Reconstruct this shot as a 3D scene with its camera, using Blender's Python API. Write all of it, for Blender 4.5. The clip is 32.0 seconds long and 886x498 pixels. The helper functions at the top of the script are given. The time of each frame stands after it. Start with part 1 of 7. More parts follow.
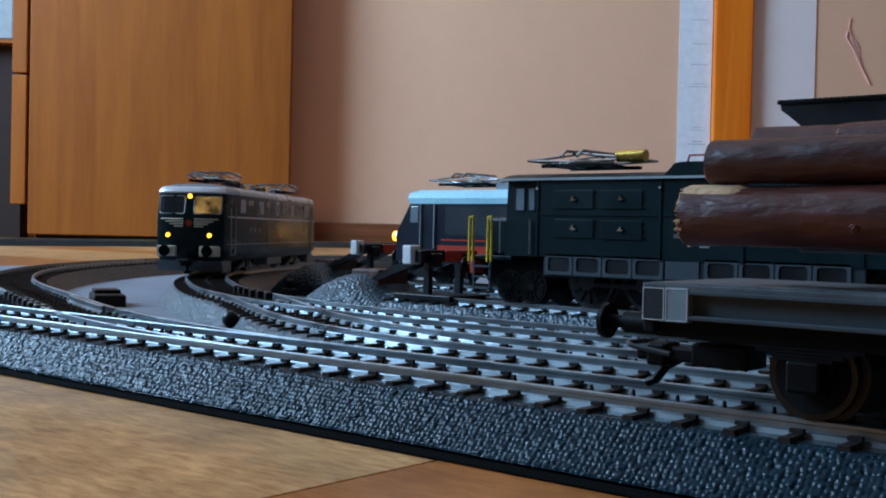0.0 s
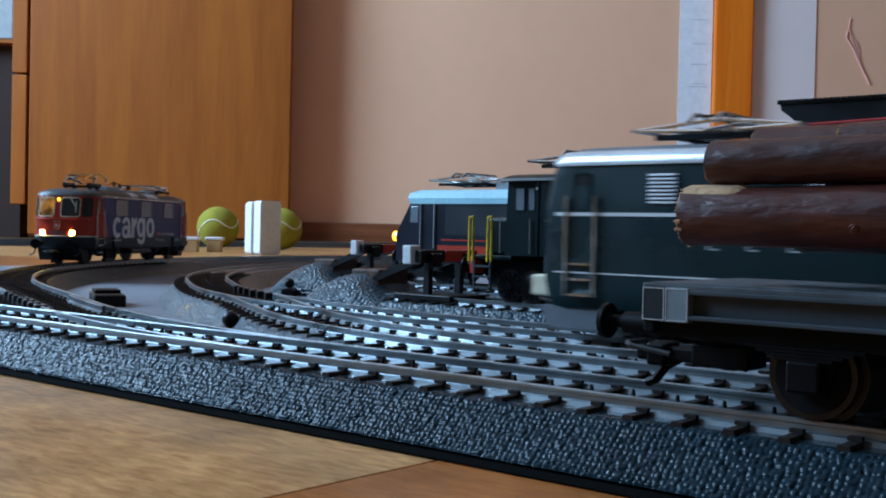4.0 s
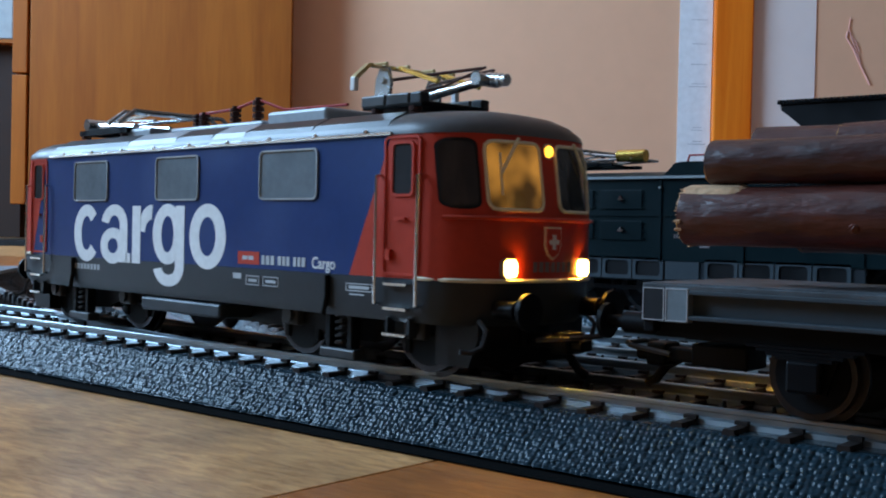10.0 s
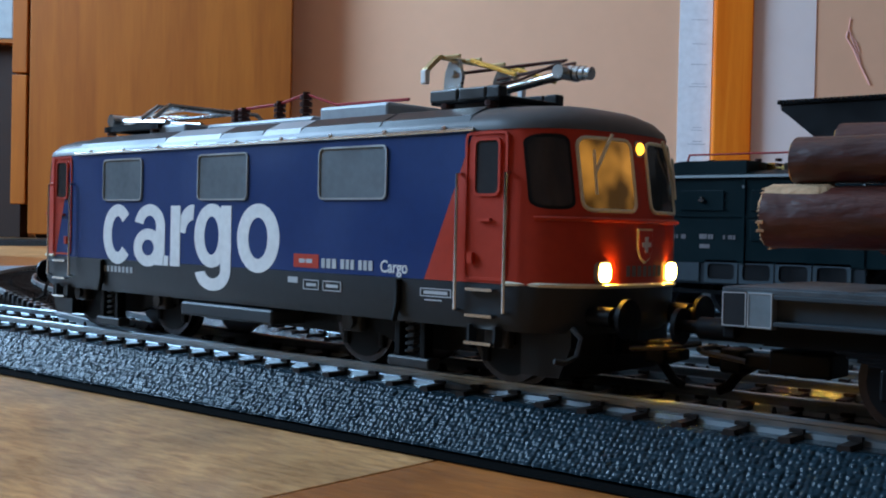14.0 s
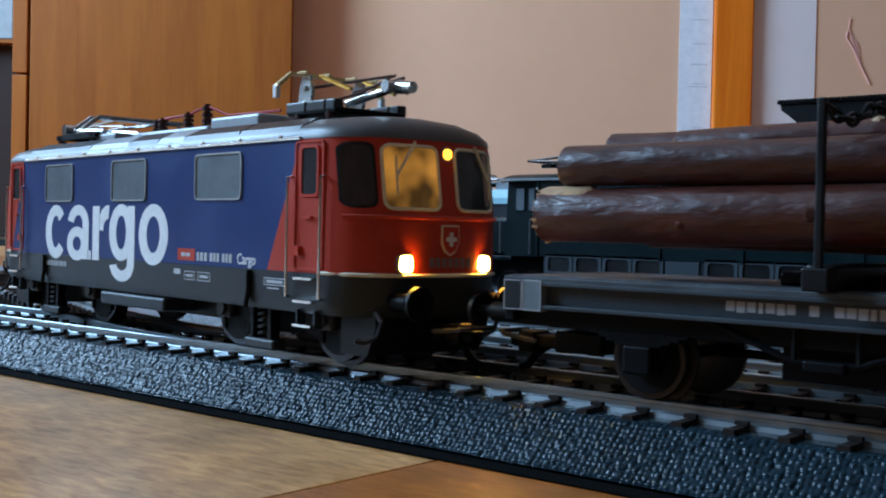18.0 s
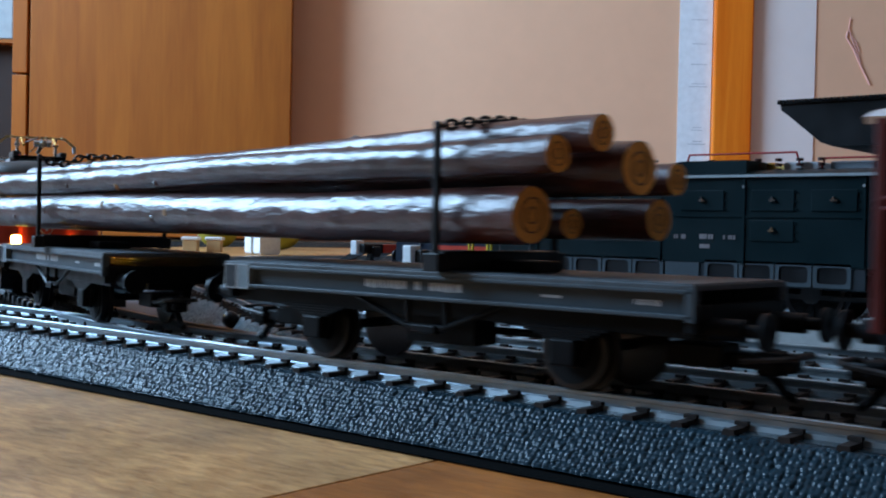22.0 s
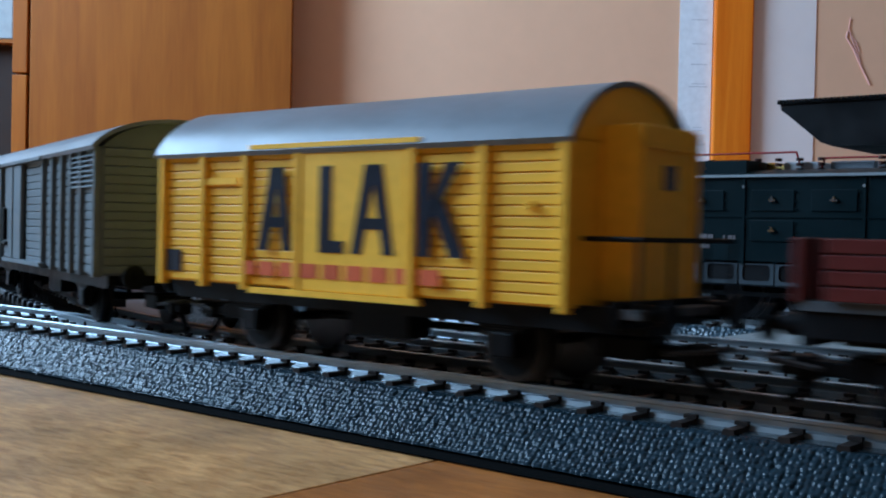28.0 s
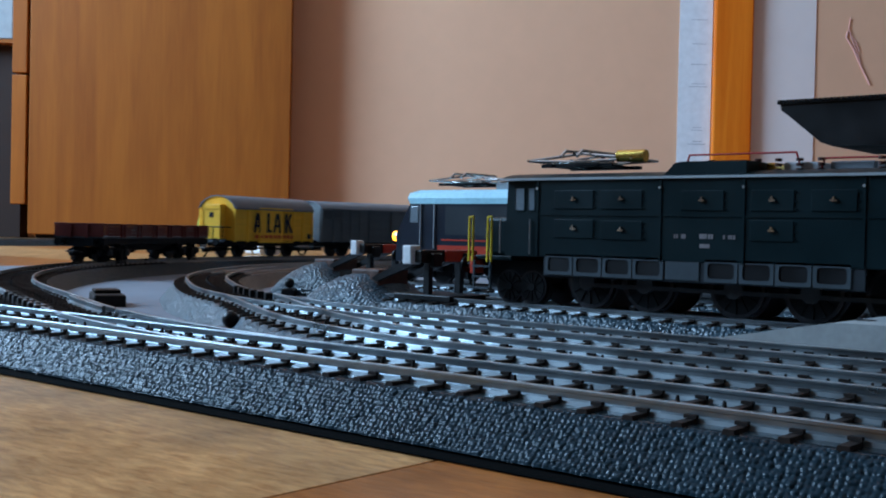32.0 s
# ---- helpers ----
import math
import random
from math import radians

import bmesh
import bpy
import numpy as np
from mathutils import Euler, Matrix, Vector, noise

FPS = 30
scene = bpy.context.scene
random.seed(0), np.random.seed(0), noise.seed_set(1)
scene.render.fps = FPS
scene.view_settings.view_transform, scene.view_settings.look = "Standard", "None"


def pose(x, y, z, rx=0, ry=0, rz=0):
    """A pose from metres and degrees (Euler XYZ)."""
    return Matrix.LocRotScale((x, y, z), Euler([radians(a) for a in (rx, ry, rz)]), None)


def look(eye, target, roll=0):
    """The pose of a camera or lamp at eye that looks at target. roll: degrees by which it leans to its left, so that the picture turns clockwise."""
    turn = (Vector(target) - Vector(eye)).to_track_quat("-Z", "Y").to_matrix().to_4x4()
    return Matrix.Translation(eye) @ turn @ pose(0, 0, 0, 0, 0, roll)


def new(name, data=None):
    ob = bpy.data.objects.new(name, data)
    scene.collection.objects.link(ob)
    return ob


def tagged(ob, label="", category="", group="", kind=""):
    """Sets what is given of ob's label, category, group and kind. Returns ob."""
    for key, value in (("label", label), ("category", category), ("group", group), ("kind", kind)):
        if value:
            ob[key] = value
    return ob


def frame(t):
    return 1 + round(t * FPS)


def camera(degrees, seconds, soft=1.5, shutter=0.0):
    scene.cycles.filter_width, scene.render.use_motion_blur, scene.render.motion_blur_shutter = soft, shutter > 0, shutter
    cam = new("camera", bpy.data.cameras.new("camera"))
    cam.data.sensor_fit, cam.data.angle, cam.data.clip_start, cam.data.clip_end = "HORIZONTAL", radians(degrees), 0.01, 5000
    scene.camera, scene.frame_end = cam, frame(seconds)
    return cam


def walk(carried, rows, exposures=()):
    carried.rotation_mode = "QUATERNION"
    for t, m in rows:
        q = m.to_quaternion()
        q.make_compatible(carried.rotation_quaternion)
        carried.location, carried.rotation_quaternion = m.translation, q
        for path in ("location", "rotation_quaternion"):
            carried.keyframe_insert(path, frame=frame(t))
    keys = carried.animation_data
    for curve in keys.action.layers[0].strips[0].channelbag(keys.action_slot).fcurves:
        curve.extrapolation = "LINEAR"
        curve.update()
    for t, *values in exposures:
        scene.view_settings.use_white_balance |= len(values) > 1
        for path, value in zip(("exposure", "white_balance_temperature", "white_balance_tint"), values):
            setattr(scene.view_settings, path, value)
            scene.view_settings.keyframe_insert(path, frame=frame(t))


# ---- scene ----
# All lengths below are metres unless a helper says millimetres.
EYE = (0.1074, -0.1457, 0.0329)
YAW, PITCH, ROLL = 40.16, 0.917, 1.266
cam = camera(43.31, 32.0, soft=2.0, shutter=0.5)
CAM_POSE = pose(*EYE) @ pose(0, 0, 0, 0, 0, YAW) @ pose(0, 0, 0, 90 - PITCH) @ pose(0, 0, 0, 0, 0, ROLL)
# the film camera's own exposure rises while the dark wagons fill its view
EXPOSURE = ((0.0, 0.05), (6.0, 0.06), (9.0, 0.06), (13.0, 0.10), (17.0, 0.10), (19.0, 0.16), (21.0, 0.24), (22.0, 0.26), (24.0, 0.40), (25.0, 0.34), (26.0, 0.20), (27.5, 0.20), (28.5, 0.20), (29.0, 0.22), (30.0, 0.13), (31.0, 0.05), (32.0, 0.05))
walk(cam, [(0.0, CAM_POSE), (32.0, CAM_POSE)], exposures=[(t, stops, 6950.0, 14.0) for t, stops in EXPOSURE])

# ---- world and light ----
world = bpy.data.worlds.new("sky")
scene.world = world
world.use_nodes = True
wn = world.node_tree
sky = wn.nodes.new("ShaderNodeTexSky")
sky.sky_type = 'NISHITA'
sky.sun_disc = False
sky.sun_elevation, sky.sun_rotation = radians(35), radians(110)
wn.nodes["Background"].inputs[1].default_value = 0.12
wn.links.new(sky.outputs[0], wn.nodes["Background"].inputs[0])

ROOM = pose(EYE[0], EYE[1], 0, 0, 0, YAW)   # the room's axes: x to its right wall, y to its back wall


def window_light(name, m, w, h, watts, colour):
    d = bpy.data.lights.new(name, "AREA")
    d.shape, d.size, d.size_y, d.energy, d.color = "RECTANGLE", w, h, watts, colour
    ob = new(name, d)
    ob.matrix_world = m
    return ob


# daylight in the window opening
window_light("window_light_left", ROOM @ look((-2.06, 1.10, 1.32), (0.0, 0.75, 0.3)), 1.4, 1.15, 150.0, (0.37, 0.655, 1.0))

# ---- materials ----
MATS = {}


def mat(name, colour, rough=0.5, metal=0.0, var=0.12, scale=40.0, bump=0.0, bscale=400.0, coat=0.0, fine=0.06, stretch=(1, 1, 1), spec=0.22, transmission=0.0, emit=0.0):
    """A surface with variation at two scales and fine relief, in object space (metres)."""
    if name in MATS:
        return MATS[name]
    m = bpy.data.materials.new(name)
    MATS[name] = m
    m.use_nodes = True
    nt = m.node_tree
    b = nt.nodes["Principled BSDF"]
    co = nt.nodes.new("ShaderNodeTexCoord")
    mp = nt.nodes.new("ShaderNodeMapping")
    mp.inputs["Scale"].default_value = stretch
    nt.links.new(co.outputs["Object"], mp.inputs[0])
    n1 = nt.nodes.new("ShaderNodeTexNoise")
    n1.inputs["Scale"].default_value, n1.inputs["Detail"].default_value = scale, 5
    n2 = nt.nodes.new("ShaderNodeTexNoise")
    n2.inputs["Scale"].default_value, n2.inputs["Detail"].default_value = scale * 9, 3
    nt.links.new(mp.outputs[0], n1.inputs["Vector"])
    nt.links.new(mp.outputs[0], n2.inputs["Vector"])
    info = nt.nodes.new("ShaderNodeObjectInfo")
    r1 = nt.nodes.new("ShaderNodeMapRange")
    r1.inputs[1].default_value, r1.inputs[2].default_value, r1.inputs[3].default_value, r1.inputs[4].default_value = 0.3, 0.7, 1 - var, 1 + var
    nt.links.new(n1.outputs[0], r1.inputs[0])
    r2 = nt.nodes.new("ShaderNodeMapRange")
    r2.inputs[1].default_value, r2.inputs[2].default_value, r2.inputs[3].default_value, r2.inputs[4].default_value = 0.3, 0.7, 1 - fine, 1 + fine
    nt.links.new(n2.outputs[0], r2.inputs[0])
    r3 = nt.nodes.new("ShaderNodeMapRange")
    r3.inputs[3].default_value, r3.inputs[4].default_value = 1 - fine, 1 + fine
    nt.links.new(info.outputs["Random"], r3.inputs[0])
    m1 = nt.nodes.new("ShaderNodeMath")
    m1.operation = 'MULTIPLY'
    nt.links.new(r1.outputs[0], m1.inputs[0])
    nt.links.new(r2.outputs[0], m1.inputs[1])
    m2 = nt.nodes.new("ShaderNodeMath")
    m2.operation = 'MULTIPLY'
    nt.links.new(m1.outputs[0], m2.inputs[0])
    nt.links.new(r3.outputs[0], m2.inputs[1])
    mx = nt.nodes.new("ShaderNodeVectorMath")
    mx.operation = 'SCALE'
    mx.inputs[0].default_value = colour
    nt.links.new(m2.outputs[0], mx.inputs["Scale"])
    nt.links.new(mx.outputs[0], b.inputs["Base Color"])
    rr = nt.nodes.new("ShaderNodeMapRange")
    rr.inputs[1].default_value, rr.inputs[2].default_value = 0.3, 0.7
    rr.inputs[3].default_value, rr.inputs[4].default_value = max(0.02, rough - 0.07), min(1, rough + 0.07)
    nt.links.new(n1.outputs[0], rr.inputs[0])
    nt.links.new(rr.outputs[0], b.inputs["Roughness"])
    b.inputs["Metallic"].default_value = metal
    b.inputs["Coat Weight"].default_value = coat
    b.inputs["Specular IOR Level"].default_value = spec
    b.inputs["Transmission Weight"].default_value = transmission
    if emit:
        b.inputs["Emission Color"].default_value = (*colour, 1)
        b.inputs["Emission Strength"].default_value = emit
    if bump:
        n3 = nt.nodes.new("ShaderNodeTexNoise")
        n3.inputs["Scale"].default_value, n3.inputs["Detail"].default_value = bscale, 4
        nt.links.new(mp.outputs[0], n3.inputs["Vector"])
        bp = nt.nodes.new("ShaderNodeBump")
        bp.inputs["Strength"].default_value, bp.inputs["Distance"].default_value = bump, 0.5 / bscale
        nt.links.new(n3.outputs[0], bp.inputs["Height"])
        nt.links.new(bp.outputs[0], b.inputs["Normal"])
    return m


def lamp_mat(name, colour, strength):
    m = bpy.data.materials.new(name)
    m.use_nodes = True
    b = m.node_tree.nodes["Principled BSDF"]
    b.inputs["Base Color"].default_value = (*colour, 1)
    b.inputs["Emission Color"].default_value = (*colour, 1)
    b.inputs["Emission Strength"].default_value = strength
    return m


def glow_glass_mat(name, colour, strength):
    """Windscreen with a dim, uneven glow, for a lit cab and for an imitated reflection."""
    m = lamp_mat(name, colour, strength)
    nt = m.node_tree
    b = nt.nodes["Principled BSDF"]
    b.inputs["Base Color"].default_value = (0.03, 0.028, 0.02, 1)
    b.inputs["Roughness"].default_value = 0.15
    co = nt.nodes.new("ShaderNodeTexCoord")
    n = nt.nodes.new("ShaderNodeTexNoise")
    n.inputs["Scale"].default_value, n.inputs["Detail"].default_value = 130, 2
    nt.links.new(co.outputs["Object"], n.inputs["Vector"])
    r = nt.nodes.new("ShaderNodeMapRange")
    r.inputs[1].default_value, r.inputs[2].default_value, r.inputs[3].default_value, r.inputs[4].default_value = 0.35, 0.65, 0.15 * strength, 1.6 * strength
    nt.links.new(n.outputs[0], r.inputs[0])
    nt.links.new(r.outputs[0], b.inputs["Emission Strength"])
    return m


def wood_mat(name, c1, c2, rough, ring, stretch, coat=0.0, bump=0.05, blotch=0.0, coat_rough=0.25):
    """Wood grain: stretched noise between two tones, with a finer streak on top."""
    m = bpy.data.materials.new(name)
    m.use_nodes = True
    nt = m.node_tree
    b = nt.nodes["Principled BSDF"]
    co = nt.nodes.new("ShaderNodeTexCoord")
    mp = nt.nodes.new("ShaderNodeMapping")
    mp.inputs["Scale"].default_value = stretch
    info = nt.nodes.new("ShaderNodeObjectInfo")
    off = nt.nodes.new("ShaderNodeVectorMath")
    off.operation = 'SCALE'
    off.inputs[0].default_value = (7.0, 3.0, 5.0)
    nt.links.new(info.outputs["Random"], off.inputs["Scale"])
    nt.links.new(off.outputs[0], mp.inputs["Location"])
    nt.links.new(co.outputs["Object"], mp.inputs[0])
    n1 = nt.nodes.new("ShaderNodeTexNoise")
    n1.inputs["Scale"].default_value, n1.inputs["Detail"].default_value, n1.inputs["Distortion"].default_value = ring, 6, 0.6
    n2 = nt.nodes.new("ShaderNodeTexNoise")
    n2.inputs["Scale"].default_value, n2.inputs["Detail"].default_value = ring * 6, 3
    nt.links.new(mp.outputs[0], n1.inputs["Vector"])
    nt.links.new(mp.outputs[0], n2.inputs["Vector"])
    ad = nt.nodes.new("ShaderNodeMath")
    ad.operation = 'MULTIPLY_ADD'
    ad.inputs[1].default_value = 0.35
    nt.links.new(n2.outputs[0], ad.inputs[0])
    nt.links.new(n1.outputs[0], ad.inputs[2])
    ramp = nt.nodes.new("ShaderNodeValToRGB")
    ramp.color_ramp.elements[0].position, ramp.color_ramp.elements[0].color = 0.45, (*c1, 1)
    ramp.color_ramp.elements[1].position, ramp.color_ramp.elements[1].color = 0.85, (*c2, 1)
    nt.links.new(ad.outputs[0], ramp.inputs[0])
    r3 = nt.nodes.new("ShaderNodeMapRange")
    r3.inputs[3].default_value, r3.inputs[4].default_value = 0.88, 1.1
    nt.links.new(info.outputs["Random"], r3.inputs[0])
    mx = nt.nodes.new("ShaderNodeVectorMath")
    mx.operation = 'SCALE'
    nt.links.new(ramp.outputs[0], mx.inputs[0])
    nt.links.new(r3.outputs[0], mx.inputs["Scale"])
    out = mx
    if blotch:      # broad worn and greyed patches
        n4 = nt.nodes.new("ShaderNodeTexNoise")
        n4.inputs["Scale"].default_value, n4.inputs["Detail"].default_value = 55, 7
        nt.links.new(co.outputs["Object"], n4.inputs["Vector"])
        r4 = nt.nodes.new("ShaderNodeMapRange")
        r4.inputs[1].default_value, r4.inputs[2].default_value, r4.inputs[3].default_value, r4.inputs[4].default_value = 0.3, 0.7, 1 - blotch, 1 + blotch
        nt.links.new(n4.outputs[0], r4.inputs[0])
        out = nt.nodes.new("ShaderNodeVectorMath")
        out.operation = 'SCALE'
        nt.links.new(mx.outputs[0], out.inputs[0])
        nt.links.new(r4.outputs[0], out.inputs["Scale"])
    nt.links.new(out.outputs[0], b.inputs["Base Color"])
    b.inputs["Roughness"].default_value = rough
    b.inputs["Specular IOR Level"].default_value = 0.2
    b.inputs["Coat Weight"].default_value = coat
    b.inputs["Coat Roughness"].default_value = coat_rough
    bp = nt.nodes.new("ShaderNodeBump")
    bp.inputs["Strength"].default_value, bp.inputs["Distance"].default_value = bump, 0.0004
    nt.links.new(ad.outputs[0], bp.inputs["Height"])
    nt.links.new(bp.outputs[0], b.inputs["Normal"])
    return m


def ballast_mat(name, colour):
    """Moulded crushed stone: rounded cells in relief with a dull gloss."""
    m = mat(name, colour, 0.36, var=0.25, scale=130, fine=0.3, spec=0.4)
    nt = m.node_tree
    co = nt.nodes.new("ShaderNodeTexCoord")
    v = nt.nodes.new("ShaderNodeTexVoronoi")
    v.feature = 'SMOOTH_F1'
    v.inputs["Scale"].default_value, v.inputs["Smoothness"].default_value = 850.0, 0.25
    nt.links.new(co.outputs["Object"], v.inputs["Vector"])
    bp = nt.nodes.new("ShaderNodeBump")
    bp.invert = True
    bp.inputs["Strength"].default_value, bp.inputs["Distance"].default_value = 1.0, 0.0007
    nt.links.new(v.outputs["Distance"], bp.inputs["Height"])
    nt.links.new(bp.outputs[0], nt.nodes["Principled BSDF"].inputs["Normal"])
    return m


def bark_mat(name):
    """Smooth young bark: reddish brown, streaks, patchy gloss, grey patches for peeled texture and painted sheen."""
    m = mat(name, (0.052, 0.0115, 0.0075), 0.36, var=0.45, scale=55, bump=0.5, bscale=240, fine=0.3, stretch=(0.35, 1, 1), spec=0.5)
    nt = m.node_tree
    b = nt.nodes["Principled BSDF"]
    base = b.inputs["Base Color"].links[0].from_socket
    co = nt.nodes.new("ShaderNodeTexCoord")
    mp = nt.nodes.new("ShaderNodeMapping")
    mp.inputs["Scale"].default_value = (0.3, 1, 1)
    nt.links.new(co.outputs["Object"], mp.inputs[0])
    n = nt.nodes.new("ShaderNodeTexNoise")
    n.inputs["Scale"].default_value, n.inputs["Detail"].default_value, n.inputs["Roughness"].default_value = 95, 8, 0.7
    nt.links.new(mp.outputs[0], n.inputs["Vector"])
    r = nt.nodes.new("ShaderNodeMapRange")
    r.inputs[1].default_value, r.inputs[2].default_value, r.inputs[3].default_value, r.inputs[4].default_value = 0.54, 0.72, 0.0, 0.5
    nt.links.new(n.outputs[0], r.inputs[0])
    mix = nt.nodes.new("ShaderNodeMix")
    mix.data_type = 'RGBA'
    mix.inputs[7].default_value = (0.13, 0.088, 0.078, 1)
    nt.links.new(r.outputs[0], mix.inputs[0])
    nt.links.new(base, mix.inputs[6])
    nt.links.new(mix.outputs[2], b.inputs["Base Color"])
    return m


# one ballast in two tones: darker for the shaded front slope, paler elsewhere
M_BED_SHADED = mat("ballast plastic", (0.010, 0.023, 0.031), 0.22, var=0.25, scale=120, bump=0.08, bscale=1800, spec=0.088)
M_BED_TOP = ballast_mat("dull ballast plastic", (0.020, 0.042, 0.056))
M_BED_SMOOTH = mat("smooth ballast strip", (0.010, 0.017, 0.020), 0.25, var=0.35, scale=90, bump=0.2, bscale=500, fine=0.3, spec=0.38)
M_SLEEPER = mat("sleeper plastic", (0.022, 0.016, 0.014), 0.5, var=0.25, scale=200, spec=0.12)
M_RAIL = mat("rail steel", (0.29, 0.33, 0.35), 0.34, metal=1.0, var=0.15, scale=60)
M_FLOOR = wood_mat("parquet oak", (0.32, 0.130, 0.043), (0.57, 0.285, 0.112), 0.4, 11, (17, 66, 30), coat=0.35, bump=0.3, blotch=0.28, coat_rough=0.17)
M_FLOOR_DARK = wood_mat("redder parquet oak", (0.27, 0.076, 0.016), (0.42, 0.134, 0.031), 0.4, 11, (17, 66, 30), coat=0.35, bump=0.3, blotch=0.22, coat_rough=0.17)
M_CABINET = wood_mat("beech veneer", (0.275, 0.066, 0.0066), (0.37, 0.100, 0.0105), 0.5, 5, (6, 6, 0.5))
M_POST = wood_mat("varnished pine", (0.84, 0.16, 0.010), (0.95, 0.235, 0.020), 0.35, 6, (8, 8, 0.5), coat=0.2)
M_POST_SHADED = wood_mat("shaded brown pine", (0.30, 0.075, 0.012), (0.42, 0.12, 0.020), 0.35, 6, (8, 8, 0.5), coat=0.2)
M_SKIRT_FRAME = mat("blue grey frame paint", (0.042, 0.054, 0.062), 0.45, var=0.1, scale=60)
M_UNDER_GREY = mat("worn grey underframe", (0.030, 0.031, 0.033), 0.42, var=0.3, scale=150)
M_SKIRTING = wood_mat("dark skirting wood", (0.16, 0.05, 0.02), (0.26, 0.09, 0.04), 0.4, 6, (0.5, 8, 8))
M_WALL = mat("wall paint", (0.85, 0.475, 0.305), 0.85, var=0.03, scale=3, bump=0.06, bscale=300, fine=0.015)
M_WALL_WHITE = mat("white wall paint", (0.88, 0.75, 0.72), 0.85, var=0.03, scale=3, bump=0.06, bscale=300, fine=0.015)
# for walls out of view: dark, so that little light bounces off them
M_WALL_UNSEEN = mat("dark unseen wall paint", (0.16, 0.12, 0.10), 0.9, var=0.05, scale=3, bump=0.06, bscale=300, fine=0.015)
M_SHEET = mat("pale grey board", (0.19, 0.20, 0.225), 0.6, var=0.12, scale=9, bump=0.05, bscale=500, fine=0.05)
M_PAPER = mat("white paper", (0.78, 0.80, 0.84), 0.8, var=0.02, scale=8)
M_TIMBER = mat("brown timber", (0.085, 0.038, 0.026), 0.6, var=0.3, scale=150, bump=0.3)
M_DARK = mat("near-black recess tone", (0.028, 0.014, 0.010), 0.7)
# flat black that stands in for deep shade
M_SHADE_BLACK = mat("flat shade black", (0.004, 0.004, 0.004), 0.9, spec=0.02)
M_BLACK = mat("black plastic", (0.006, 0.006, 0.007), 0.42, var=0.25, scale=150)
M_UNDER = mat("dark underframe plastic", (0.004, 0.0045, 0.0055), 0.45, var=0.3, scale=150, spec=0.09)
M_TYRE = mat("wheel steel", (0.05, 0.05, 0.055), 0.35, metal=1.0, var=0.2, scale=200)
M_WHEEL = mat("wheel disc", (0.006, 0.006, 0.0065), 0.6, var=0.3, scale=200, spec=0.1)
M_BOW = mat("pale brass strip", (0.66, 0.50, 0.26), 0.32, metal=0.6, var=0.1, scale=120)
M_RED = mat("red paint", (0.45, 0.042, 0.022), 0.36, var=0.06, scale=60)
M_BLUE = mat("blue paint", (0.003, 0.028, 0.130), 0.36, var=0.06, scale=60)
M_GREYSKIRT = mat("grey skirt paint", (0.020, 0.025, 0.030), 0.42, var=0.12, scale=60)
M_ROOF = mat("grey roof paint", (0.062, 0.060, 0.060), 0.38, var=0.1, scale=60)
M_ROOF_LIGHT = mat("light grey roof", (0.34, 0.36, 0.38), 0.36, var=0.1, scale=60)
M_WHITE = mat("white print", (0.70, 0.70, 0.70), 0.45, var=0.04, scale=80)
M_SILVER = mat("silver metal", (0.62, 0.62, 0.60), 0.22, metal=1.0, var=0.08, scale=120)
M_BRASS = mat("brass", (0.80, 0.50, 0.12), 0.25, metal=1.0, var=0.1, scale=120)
M_FRAME = mat("window frame metal", (0.36, 0.37, 0.37), 0.35, metal=0.6, var=0.06, scale=120)
M_CREAM = mat("cream frame paint", (0.72, 0.66, 0.50), 0.4, var=0.05, scale=120)
M_GLASS = mat("dull cab glass", (0.030, 0.034, 0.038), 0.12, var=0.2, scale=80, spec=0.7)
M_PANE = mat("milky side glass", (0.15, 0.185, 0.21), 0.18, var=0.18, scale=90, spec=0.6)
M_CABLIGHT = glow_glass_mat("lit cab glass", (1.0, 0.46, 0.08), 0.26)
M_SMOKE = mat("smoky brown glass", (0.030, 0.020, 0.016), 0.14, var=0.5, scale=160, spec=0.5, stretch=(1, 3, 0.4))
M_PANE_GLOW = glow_glass_mat("glass with added reflection glow", (1.0, 0.62, 0.20), 0.24)
M_AMBER = lamp_mat("dim amber lamp", (0.9, 0.26, 0.02), 0.35)
M_LAMP = lamp_mat("warm headlamp", (1.0, 0.52, 0.07), 180.0)
M_LAMP_SMALL = lamp_mat("small warm lamp", (1.0, 0.42, 0.03), 5.0)
M_GREEN = mat("dark green paint", (0.003, 0.016, 0.019), 0.3, var=0.1, scale=60)
M_GREEN2 = mat("green loco paint", (0.0012, 0.010, 0.0125), 0.4, var=0.12, scale=60, spec=0.14)
M_BROWN_GLOSS = mat("brown glossy door paint", (0.09, 0.020, 0.020), 0.4, var=0.12, scale=70, spec=0.22)
M_BROWN = mat("brown wagon paint", (0.078, 0.0100, 0.0088), 0.40, var=0.18, scale=70, bump=0.12, bscale=900, spec=0.28)
M_BROWN2 = mat("reddish brown wagon paint", (0.100, 0.0125, 0.0105), 0.40, var=0.16, scale=70, bump=0.12, bscale=900, spec=0.28)
M_GREYWAG = mat("grey wagon paint", (0.30, 0.32, 0.33), 0.5, var=0.08, scale=60)
M_GREYVAN = mat("blue grey van paint", (0.112, 0.132, 0.142), 0.5, var=0.1, scale=60)
M_YELLOW = mat("yellow wagon paint", (0.94, 0.49, 0.045), 0.45, var=0.06, scale=60)
M_ALU = mat("silver roof paint", (0.60, 0.62, 0.64), 0.30, metal=0.35, var=0.1, scale=60)
M_GREYROOF = mat("dull grey roof paint", (0.145, 0.165, 0.185), 0.42, var=0.12, scale=60)
